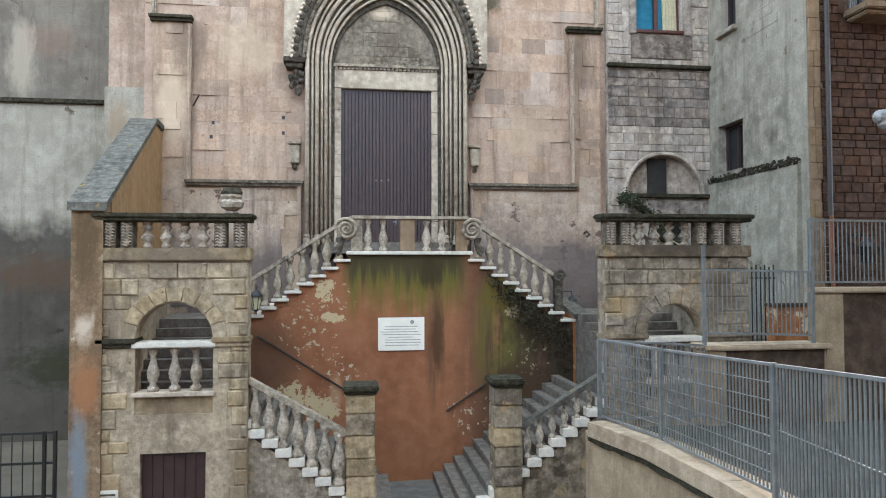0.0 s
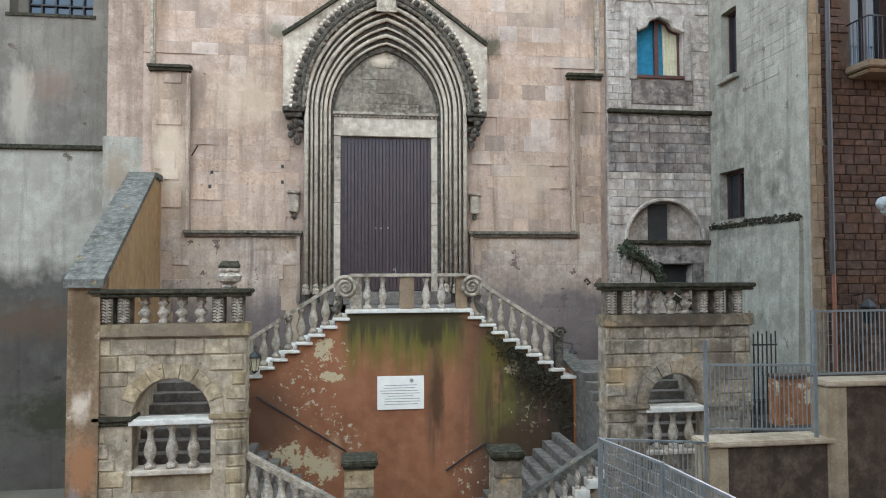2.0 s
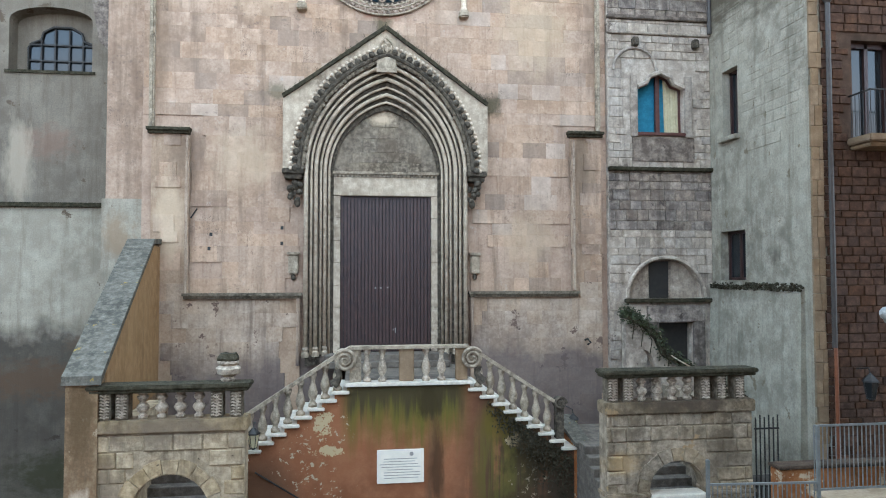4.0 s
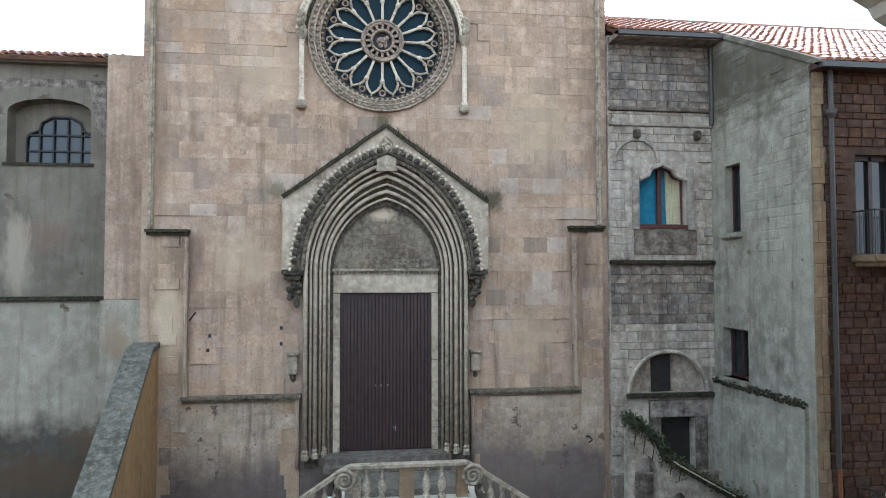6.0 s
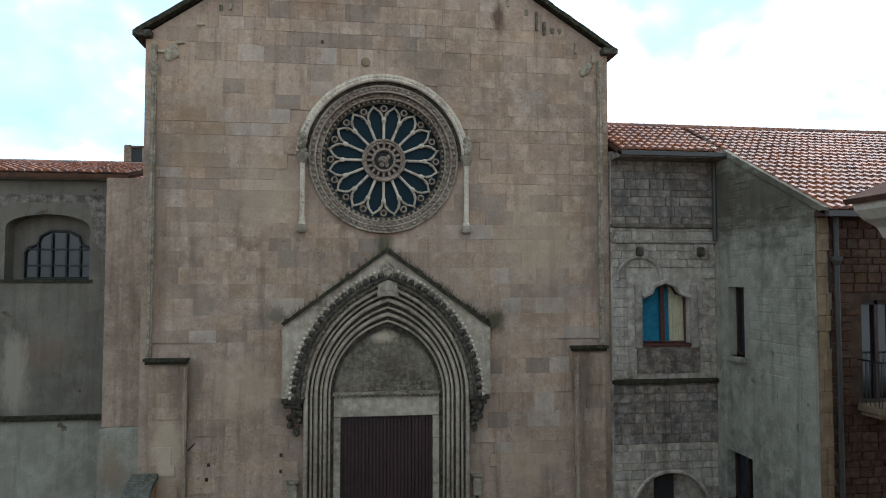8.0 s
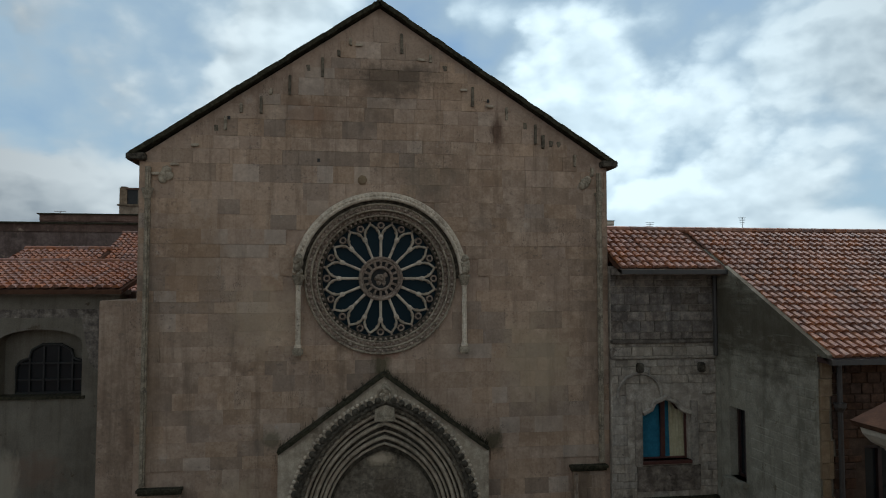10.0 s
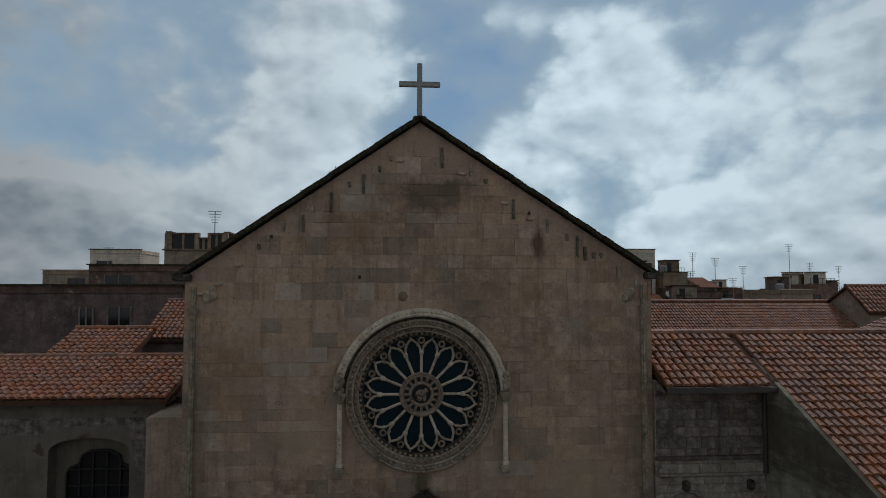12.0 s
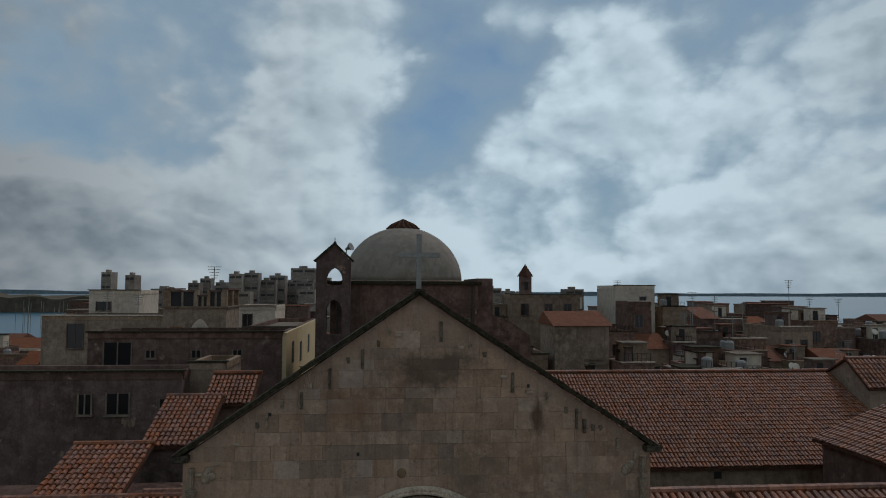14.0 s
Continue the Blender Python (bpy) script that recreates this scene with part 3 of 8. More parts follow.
def mesh_from(bm, name):
    me = bpy.data.meshes.new(name)
    bmesh.ops.recalc_face_normals(bm, faces=bm.faces)
    bm.to_mesh(me)
    bm.free()
    return me


def thing(name, bm, material, label="", category="", group="", kind=""):
    """A top-level mesh, or an Empty where bm is None."""
    ob = new(name, mesh_from(bm, name) if bm is not None else None)
    if bm is not None:
        ob.data.materials.append(material)
    return tagged(ob, label, category, group, kind)


def part(name, bm, material, parent, label="", smooth=False):
    ob = new(name, mesh_from(bm, name))
    ob.data.materials.append(material)
    if smooth:
        ob.data.shade_smooth()
    ob.parent = parent
    return tagged(ob, label)


def piece(name, me, parent, m):
    """One of many alike pieces on shared mesh data."""
    ob = new(name, me)
    ob.parent = parent
    ob.matrix_basis = m
    return ob


def B():
    return bmesh.new()


def box(bm, x0, x1, y0, y1, z0, z1, bevel=0.0):
    vs = [bm.verts.new((x, y, z)) for z in (z0, z1) for y in (y0, y1) for x in (x0, x1)]
    fs = [bm.faces.new([vs[i] for i in q]) for q in ((0, 2, 3, 1), (4, 5, 7, 6), (0, 1, 5, 4), (2, 6, 7, 3), (0, 4, 6, 2), (1, 3, 7, 5))]
    if bevel:
        es = {e for f in fs for e in f.edges}
        bmesh.ops.bevel(bm, geom=list(es), offset=bevel, segments=2, affect='EDGES', clamp_overlap=True)
    return bm


def beam(bm, p0, p1, w, h, up=(0, 0, 1)):
    """A straight bar of w x h from p0 to p1."""
    p0, p1 = Vector(p0), Vector(p1)
    d = (p1 - p0).normalized()
    s = d.cross(Vector(up)).normalized()
    u = s.cross(d)
    vs = [bm.verts.new(p + s * a * w / 2 + u * b * h / 2) for p in (p0, p1) for a, b in ((-1, -1), (1, -1), (1, 1), (-1, 1))]
    for q in ((0, 1, 2, 3), (7, 6, 5, 4), (0, 4, 5, 1), (1, 5, 6, 2), (2, 6, 7, 3), (3, 7, 4, 0)):
        bm.faces.new([vs[i] for i in q])
    return bm


def tube(bm, pts, r, seg=8, closed=False):
    """A round rod along a line of points."""
    pts = [Vector(p) for p in pts]
    n = len(pts)
    rings = []
    for i, p in enumerate(pts):
        a = pts[i - 1] if (i or closed) else p
        b = pts[(i + 1) % n] if (i < n - 1 or closed) else p
        d = (b - a).normalized()
        ref = Vector((0, 1, 0)) if abs(d.y) < 0.9 else Vector((1, 0, 0))
        s = d.cross(ref).normalized()
        u = s.cross(d)
        rr = r[i] if isinstance(r, (list, tuple)) else r
        rings.append([bm.verts.new(p + rr * (math.cos(2 * math.pi * k / seg) * s + math.sin(2 * math.pi * k / seg) * u)) for k in range(seg)])
    for i in range(n if closed else n - 1):
        A, C = rings[i], rings[(i + 1) % n]
        for k in range(seg):
            bm.faces.new((A[k], A[(k + 1) % seg], C[(k + 1) % seg], C[k]))
    if not closed:
        bm.faces.new(rings[0][::-1])
        bm.faces.new(rings[-1])
    return bm


def lathe(bm, profile, seg=12, at=(0, 0, 0), scale=1.0):
    """A turned shape: (radius, height) from the bottom up."""
    rings = []
    for r, z in profile:
        rings.append([bm.verts.new((at[0] + scale * r * math.cos(2 * math.pi * k / seg), at[1] + scale * r * math.sin(2 * math.pi * k / seg), at[2] + scale * z)) for k in range(seg)])
    for A, C in zip(rings, rings[1:]):
        for k in range(seg):
            bm.faces.new((A[k], A[(k + 1) % seg], C[(k + 1) % seg], C[k]))
    bm.faces.new(rings[0][::-1])
    bm.faces.new(rings[-1])
    return bm


def plate(bm, outer, holes=(), y0=0.0, y1=0.1, axis="y"):
    """A slab with openings through it. The outline lies in x, z (axis y), in y, z (axis x) or in x, y (axis z)."""
    loops = [list(outer)] + [list(h) for h in holes]

    def put(a, b, d):
        return (a, d, b) if axis == "y" else (d, a, b) if axis == "x" else (a, b, d)
    flat = [p for lp in loops for p in lp]
    tris = tessellate_polygon([[Vector((a, b, 0)) for a, b in lp] for lp in loops])
    F = [bm.verts.new(put(a, b, y0)) for a, b in flat]
    K = [bm.verts.new(put(a, b, y1)) for a, b in flat]
    for t in tris:
        if len(set(t)) == 3:
            try:
                bm.faces.new([F[i] for i in t])
                bm.faces.new([K[i] for i in reversed(t)])
            except ValueError:
                pass
    i = 0
    for lp in loops:
        n = len(lp)
        for k in range(n):
            bm.faces.new((F[i + k], F[i + (k + 1) % n], K[i + (k + 1) % n], K[i + k]))
        i += n
    return bm


def circle(cx, cz, r, n=48, a0=0.0, a1=360.0):
    full = abs(a1 - a0 - 360) < 1e-6
    return [(cx + r * math.cos(radians(a0 + (a1 - a0) * k / (n if full else n - 1))), cz + r * math.sin(radians(a0 + (a1 - a0) * k / (n if full else n - 1)))) for k in range(n)]


def pointed(cx, w, spring, h, n=12):
    """The line of a pointed arch from its left foot over the apex to its right foot."""
    r = (w * w + h * h) / (2 * w)
    end = math.asin(min(1.0, h / r))
    left = [(cx - w + r - r * math.cos(end * k / n), spring + r * math.sin(end * k / n)) for k in range(n + 1)]
    return left + [(2 * cx - x, z) for x, z in reversed(left[:-1])]


def round_arch(x0, x1, spring, n=14, rise=None):
    c, r = (x0 + x1) / 2, (x1 - x0) / 2
    k = (rise or r) / r
    return [(c - r * math.cos(math.pi * i / n), spring + k * r * math.sin(math.pi * i / n)) for i in range(n + 1)]


def rough_up(bm, amount, scale=3.0):
    for v in bm.verts:
        v.co += amount * noise.noise_vector(v.co * scale)
    return bm


def lump(bm, at, r, squash=(1, 1, 1), seed=0.0):
    """An uneven carved knob."""
    g = bmesh.ops.create_icosphere(bm, subdivisions=2, radius=1.0)
    for v in g["verts"]:
        k = 1 + 0.28 * noise.noise(v.co * 2.2 + Vector((seed, seed * 1.7, 0)))
        v.co = Vector(at) + Vector((v.co.x * squash[0], v.co.y * squash[1], v.co.z * squash[2])) * r * k
    return bm


def block_mesh(w, h, d, soft=0.012, name="block"):
    """A stone slab of width w, height h; its face at y = 0 and its body behind."""
    bm = B()
    f = [(soft, 0, soft), (w - soft, 0, soft), (w - soft, 0, h - soft), (soft, 0, h - soft)]
    k = [(0, soft, 0), (w, soft, 0), (w, soft, h), (0, soft, h)]
    g = [(0, d, 0), (w, d, 0), (w, d, h), (0, d, h)]
    V = [[bm.verts.new(p) for p in row] for row in (f, k, g)]
    bm.faces.new(V[0])
    for a, b in ((0, 1), (1, 2)):
        for i in range(4):
            bm.faces.new((V[a][i], V[a][(i + 1) % 4], V[b][(i + 1) % 4], V[b][i]))
    return mesh_from(bm, name)


def courses(x0, x1, z0, z1, h, lengths, rng, keep, joint=0.012):
    """Stones in courses: (x, z, width, height) of those for which keep(x0, x1, z0, z1) holds."""
    out = []
    z = z0
    while z < z1 - 0.06:
        hh = min(h * rng.choice((0.75, 0.9, 1.0, 1.0, 1.2)), z1 - z)
        x = x0 - rng.random() * lengths[0]
        while x < x1:
            w = rng.choice(lengths)
            a, b = max(x, x0), min(x + w, x1)
            if b - a > 0.09 and keep(a, b, z, z + hh):
                out.append((a + joint / 2, z + joint / 2, b - a - joint, hh - joint))
            x += w
        z += hh
    return out


def lay(stones, parent, material, to_world, near, name="stone", depth=0.03, rng=None, wobble=0.006, soft=0.012, limit=300):
    """Lays stones as single parts where near(x, z) holds (300 at most), the rest as one mesh of many blocks."""
    rng = rng or random.Random(1)
    cache = {}
    rest_v, rest_f = [], []
    count = 0
    for x, z, w, h in stones:
        out = rng.uniform(-wobble, wobble)
        m = to_world @ Matrix.Translation((x, out, z))
        if near(x, z) and count < limit:
            key = (round(w, 2), round(h, 2))
            if key not in cache:
                cache[key] = block_mesh(key[0], key[1], depth, soft, name)
                cache[key].materials.append(material)
            piece(name, cache[key], parent, m)
            count += 1
        else:
            base = len(rest_v)
            s = soft
            for p in ((s, 0, s), (w - s, 0, s), (w - s, 0, h - s), (s, 0, h - s), (0, s, 0), (w, s, 0), (w, s, h), (0, s, h), (0, depth, 0), (w, depth, 0), (w, depth, h), (0, depth, h)):
                rest_v.append(tuple(m @ Vector(p)))
            rest_f.append([base + i for i in range(4)])
            for a in (0, 4):
                for i in range(4):
                    rest_f.append([base + a + i, base + a + (i + 1) % 4, base + a + 4 + (i + 1) % 4, base + a + 4 + i])
    if rest_v:
        me = bpy.data.meshes.new(name + "work")
        me.from_pydata(rest_v, [], rest_f)
        me.materials.append(material)
        ob = new(name + "work", me)
        ob.parent = parent
        tagged(ob, kind="stuff")


BALUSTER = [(0.07, 0.0), (0.07, 0.05), (0.045, 0.07), (0.04, 0.1), (0.07, 0.17), (0.078, 0.23), (0.06, 0.3), (0.04, 0.37), (0.034, 0.43), (0.045, 0.46), (0.06, 0.5), (0.06, 0.55)]
DOUBLE_BULB = [(0.09, 0.0), (0.09, 0.05), (0.05, 0.08), (0.085, 0.13), (0.125, 0.19), (0.095, 0.25), (0.05, 0.28), (0.065, 0.3), (0.05, 0.32), (0.095, 0.36), (0.108, 0.4), (0.06, 0.43), (0.09, 0.45), (0.09, 0.49)]

# ---- the church front ----
FX0, FX1, FY = -5.78, 7.72, 19.75
AX, AZ, EZ0, EZ1 = 0.82, 25.84, 21.3, 21.4          # apex and eaves of the gable
DX, ROSE = 1.02, (0.9, 17.92)
FLOOR = 5.9

facade = thing("wall_north", None, None, "tall gabled church front of weathered beige ashlar", "church facade", kind="structure")
portal_hole = [(DX - 2.3, 4.0)] + pointed(DX, 2.3, 11.1, 3.15) + [(DX + 2.3, 4.0)]
outline = [(FX0, 0), (FX1, 0), (FX1, EZ1), (AX, AZ), (FX0, EZ0)]
part("backing", plate(B(), outline, [portal_hole, circle(*ROSE, 2.12, 64)], FY + 0.03, FY + 0.9), M_FACADE, facade)

# plinth and corner strips stand a hand's width proud of the field
strips = thing("wall_plinth", None, None, "proud stone plinth and corner strips, purple-brown with damp", "plinth", kind="structure")
PY = 19.62
left_strip = [(-5.3, 0), (DX - 2.45, 0), (DX - 2.45, 7.55), (-4.53, 7.55), (-4.53, 12.15), (-5.5, 12.15), (-5.5, 7.0), (-5.3, 6.6)]
right_strip = [(DX + 2.45, 0), (7.5, 0), (7.5, 12.35), (6.55, 12.35), (6.66, 7.57), (DX + 2.45, 7.57)]
for pts in (left_strip, right_strip):
    part("slab", plate(B(), pts, (), PY + 0.03, FY + 0.05), M_FACADEBED, strips)


def moulding(bm, pts, out=0.12, thick=0.14, y=PY):
    for (xa, za), (xb, zb) in zip(pts, pts[1:]):
        vertical = abs(xa - xb) < abs(za - zb)
        t = thick * (0.75 if vertical else 1)
        if vertical:
            box(bm, (xa + xb) / 2 - t / 2, (xa + xb) / 2 + t / 2, y - out * 0.5, y + 0.1, min(za, zb), max(za, zb))
            box(bm, (xa + xb) / 2 - t / 5, (xa + xb) / 2 + t / 5, y - out * 0.8, y, min(za, zb), max(za, zb))
        else:
            box(bm, min(xa, xb) - 0.03, max(xa, xb) + 0.03, y - out * 0.55, y + 0.1, za - t, za - t * 0.35)
            box(bm, min(xa, xb) - 0.06, max(xa, xb) + 0.06, y - out, y + 0.1, za - t * 0.35, za + t * 0.25)
    return bm


for pts in ([(-4.53, 12.05), (-4.53, 7.62)], [(DX - 2.5, 7.5), (DX - 2.5, 5.6)], [(6.58, 12.2), (6.66, 7.7)], [(DX + 2.5, 7.5), (DX + 2.5, 5.6)]):
    part("moulding", moulding(B(), pts), M_PLINTH, strips)
for pts in ([(-5.55, 12.23), (-4.5, 12.23)], [(-4.55, 7.62), (DX - 2.45, 7.62)], [(6.5, 12.42), (7.5, 12.42)], [(DX + 2.45, 7.63), (6.7, 7.63)]):
    part("ledge", moulding(B(), pts, 0.16, 0.13), M_MOSS if pts[0][1] > 12 else M_SOOTSHADE, strips, "dark stained stone ledge")
for x, z0, z1 in ((-5.52, 12.3, 21.0), (7.44, 12.5, 21.1)):
    bm = B()
    box(bm, x - 0.07, x + 0.07, FY - 0.1, FY + 0.05, z0, z1)
    box(bm, x - 0.03, x + 0.03, FY - 0.15, FY, z0, z1)
    lathe(bm, [(0.09, 0), (0.11, 0.08), (0.15, 0.22), (0.17, 0.3)], 8, (x, FY - 0.08, z1 - 0.9))
    part("corner_roll", bm, M_CARVED, strips, "slender corner shaft with a small capital")

# raking coping of dark tile and stone
coping = thing("trim_gable_coping", None, None, "dark weathered coping along the gable", "coping", kind="structure")
for xa, za, xb, zb in ((FX0 - 0.2, EZ0 + 0.02, AX, AZ + 0.12), (FX1 + 0.15, EZ1 + 0.02, AX, AZ + 0.12)):
    bm = B()
    n = 26
    for i in range(n):
        f0, f1 = i / n, (i + 1.03) / n
        k = random.uniform(-0.015, 0.015)
        beam(bm, (xa + (xb - xa) * f0, FY + 0.35, za + (zb - za) * f0 + k), (xa + (xb - xa) * f1, FY + 0.35, za + (zb - za) * f1 + k), 1.1, 0.13)
    tagged(part("coping_stones", bm, M_MOSS, coping), kind="stuff")
for x, z in ((FX0 - 0.05, EZ0 - 0.05), (FX1 + 0.02, EZ1 - 0.05)):
    part("kneeler", box(B(), x - 0.25, x + 0.25, FY - 0.22, FY + 0.9, z - 0.08, z + 0.12, 0.03), M_DARKSTONE, coping, "dark eave stone")
for x, z in ((-5.05, 20.75), (7.0, 20.85)):
    bm = B()
    for k in range(5):
        lump(bm, (x + random.uniform(-0.1, 0.1), FY - 0.02, z + random.uniform(-0.2, 0.2)), 0.13, (1, 0.6, 1), k)
    part("carving", bm, M_CARVED, coping, "worn carved corbel")

# worn fillets of a lost arcade under the coping; tall dark ones paint shadow lines
frng = random.Random(5)
for side in (-1, 1):
    xe, ze = (FX0, EZ0) if side < 0 else (FX1, EZ1)
    f = 0.07
    while f < 0.93:
        x, z = xe + (AX - xe) * f, ze + (AZ - ze) * f - frng.uniform(0.3, 0.5)
        kind = frng.random()
        if kind < 0.45:
            h = frng.uniform(0.15, 0.6)
            bm = box(B(), x - 0.04, x + 0.04, FY - 0.06, FY + 0.04, z - h, z, 0.012)
            part("fillet", rough_up(bm, 0.025, 6), M_CARVED if h < 0.4 else M_SOOTSHADE, coping, "worn upright fillet")
        elif kind < 0.75:
            bm = box(B(), x - 0.12, x + 0.1, FY - 0.07, FY + 0.04, z - 0.42, z - 0.34, 0.015)
            part("bracket", rough_up(bm, 0.02, 6), M_PALE, coping, "pale worn bracket stub")
        else:
            bm = box(B(), x - 0.06, x + 0.05, FY - 0.012, FY + 0.04, z - 0.2, z - 0.02, 0.01)
            part("socket", rough_up(bm, 0.04, 6), M_SOOTSHADE, coping, "dark broken socket")
        f += frng.uniform(0.035, 0.085)
for f, side in ((0.12, 1), (0.18, -1), (0.27, -1), (0.36, -1), (0.5, -1), (0.62, -1), (0.2, 1), (0.8, 1)):
    xe, ze = (FX0, EZ0) if side < 0 else (FX1, EZ1)
    x, z = xe + (AX - xe) * f, ze + (AZ - ze) * f + 0.1
    bm = B()
    for k in range(14):
        a, l = frng.uniform(0, 6.28), frng.uniform(0.07, 0.17)
        tube(bm, [(x, FY + 0.1, z), (x + 0.5 * l * math.cos(a), FY + 0.1 + 0.5 * l * math.sin(a), z + l * 0.7), (x + l * math.cos(a), FY + 0.1 + l * math.sin(a), z + l * 0.8)], [0.012, 0.02, 0.003], 4)
    thing("weed_tuft", bm, M_LEAF, "small weed growing out of the gable coping", "weed", "weeds on the gable")
for x, z in ((-3.4, 22.45), (-0.9, 21.3), (4.05, 23.2), (-3.95, 8.9), (-3.9, 9.3), (-1.95, 9.5), (-1.95, 9.05), (-3.85, 6.85)):
    part("putlog_hole", box(B(), x - 0.04, x + 0.04, FY - 0.012, FY + 0.02, z - 0.05, z + 0.05, 0.005), M_SHUTTERVOID, coping, "small dark socket in the wall")
part("worn_shield", rough_up(lathe(B(), [(0.13, 0), (0.15, 0.02), (0.1, 0.05)], 7, (0, 0, 0)), 0.03, 4), M_QUOIN, coping, "worn reddish relief").matrix_basis = Matrix.Translation((0.35, FY, 20.75)) @ Matrix.Rotation(radians(90), 4, 'X')
# stone cross on the apex
bm = B()
box(bm, AX - 0.075, AX + 0.075, FY + 0.15, FY + 0.3, AZ + 0.1, 27.66, 0.01)
cross = thing("cross", None, None, "plain grey-painted cross on the gable's apex", "cross")
part("upright", bm, M_GREYMETAL, cross)
part("crossbar", box(B(), AX - 0.61, AX + 0.61, FY + 0.155, FY + 0.295, 26.96, 27.11, 0.01), M_GREYMETAL, cross)
part("foot", box(B(), AX - 0.2, AX + 0.2, FY + 0.0, FY + 0.5, AZ + 0.02, AZ + 0.2, 0.03), M_DARKSTONE, cross)

# ---- portal ----
portal = thing("portal", None, None, "pointed gothic portal with stepped mouldings under a stone gable", "portal")
hood_out = [(-1.9, 11.15), (-1.9, 13.12), (0.98, 15.2), (3.94, 13.05), (3.94, 11.15)]
inner = pointed(DX, 2.5, 11.15, 3.35)
part("gable_slab", plate(B(), hood_out[::-1] + inner, (), 19.3, FY + 0.1), M_PALE, portal, "pale stone gable over the arch")
for (xa, za), (xb, zb) in zip(hood_out[1:], hood_out[2:4]):
    n = 10
    for i in range(n):
        f0, f1 = i / n, (i + 0.98) / n
        bm = beam(B(), (xa + (xb - xa) * f0, 19.45, za + (zb - za) * f0 + 0.05), (xa + (xb - xa) * f1, 19.45, za + (zb - za) * f1 + 0.05), 0.5, 0.1)
        part("coping_stone", rough_up(bm, 0.015, 5), M_MOSS, portal, "mossy dark coping stone")
bm = B()
for i in range(400):
    f = random.random()
    side = random.random() < 0.35
    x = -1.9 + 2.88 * f if side else 0.98 + 2.96 * f
    z = (13.12 + 2.08 * f if side else 15.2 - 2.15 * f) + 0.1
    if not side and f > 0.75 or random.random() < 0.35:
        for k in range(3):
            a = Vector((x + random.uniform(-0.05, 0.05), 19.3 + random.uniform(0, 0.35), z))
            t = a + Vector((random.uniform(-0.12, 0.12), random.uniform(-0.08, 0.05), random.uniform(0.06, 0.22)))
            s = Vector((random.uniform(-1, 1), random.uniform(-1, 1), 0)).normalized() * 0.012
            bm.faces.new([bm.verts.new(p) for p in (a - s, a + s, t)])
tagged(part("weed_growth", bm, M_MOSS, portal, "dry weeds on the coping"), kind="stuff")
# niche at the gable's tip
part("niche_slab", plate(B(), [(0.7, 13.95), (1.3, 13.95), (1.2, 14.75), (0.99, 15.02), (0.78, 14.75)], (), 19.26, 19.31), M_CARVED, portal, "grey carved slab at the gable's tip")
for k in range(5):
    part("niche_leaf", lump(B(), (0.8 + 0.095 * k, 19.24, 14.5), 0.05, (0.9, 0.6, 0.8), k), M_SOOTSHADE, portal)
bm = B()
for k in range(4):
    lump(bm, (0.99 + 0.03 * (-1) ** k, 19.22, 14.6 + 0.08 * k), 0.085 - 0.012 * k, (1, 0.5, 1), k)
tube(bm, [(x, 19.24, z) for x, z in pointed(0.99, 0.2, 14.6, 0.34, 6)], 0.03, 6)
part("niche", bm, M_CARVED, portal, "small carved niche")
# carved leaf band round the arch, with a toothed outer edge
band = pointed(DX, 2.58, 11.15, 3.44, 20)
bm = B()
tube(bm, [(x, 19.3, z) for x, z in pointed(DX, 2.48, 11.15, 3.32, 30)], 0.08, 8)
for i, (x, z) in enumerate(band):
    lump(bm, (x, 19.25, z), 0.095, (1, 0.7, 1), i)
part("toothed_band", bm, M_DARKSTONE, portal, "row of dark carved leaves")
bm = B()
for i, (x, z) in enumerate(pointed(DX, 2.7, 11.15, 3.58, 34)):
    lump(bm, (x, 19.27, z), 0.05, (1, 0.7, 1), i * 0.7)
part("tooth_edge", bm, M_HOOD, portal, "pale toothed edge of the carved band")
bm = B()
for i, (x, z) in enumerate(pointed(DX, 2.38, 11.15, 3.2, 60)):
    lump(bm, (x + random.uniform(-0.03, 0.03), 19.33, z + random.uniform(-0.03, 0.03)), 0.075, (1, 0.8, 1), i * 0.37)
part("leaf_band", bm, M_SOOTSHADE, portal, "carved foliage band")
# stepped orders: roll mouldings that run up the jambs and round the arch
orders = [(2.28, 19.42, 0.062, 3.1), (2.14, 19.5, 0.036, 2.92), (2.02, 19.58, 0.062, 2.74), (1.88, 19.66, 0.036, 2.52), (1.77, 19.74, 0.058, 2.32), (1.65, 19.83, 0.038, 2.12)]
for w, y, r, h in orders:
    path = [(DX - w, FLOOR)] + pointed(DX, w, 11.1, h, 16) + [(DX + w, FLOOR)]
    bm = tube(B(), [(x, y, z) for x, z in path], r, 8)
    part("roll_moulding", bm, M_PALE, portal, smooth=True)
    wi = w - 0.13
    hi = h - 0.2
    ring = [(DX - w - 0.02, FLOOR - 0.3)] + pointed(DX, w + 0.02, 11.1, h + 0.03, 16) + [(DX + w + 0.02, FLOOR - 0.3)]
    ins = [(DX - wi, FLOOR - 0.3)] + pointed(DX, wi, 11.1, hi, 16) + [(DX + wi, FLOOR - 0.3)]
    # near-black order plates paint the shade between the rolls
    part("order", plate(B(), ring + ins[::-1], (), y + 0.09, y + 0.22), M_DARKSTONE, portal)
for sx in (-1, 1):
    for w, y, r, h in orders[::2]:
        bm = lathe(B(), [(r * 1.7, 0), (r * 1.7, 0.12), (r * 1.2, 0.16), (r * 1.5, 0.22), (r, 0.28)], 8, (DX + sx * w, y, FLOOR - 0.05))
        part("shaft_base", bm, M_CARVED, portal)
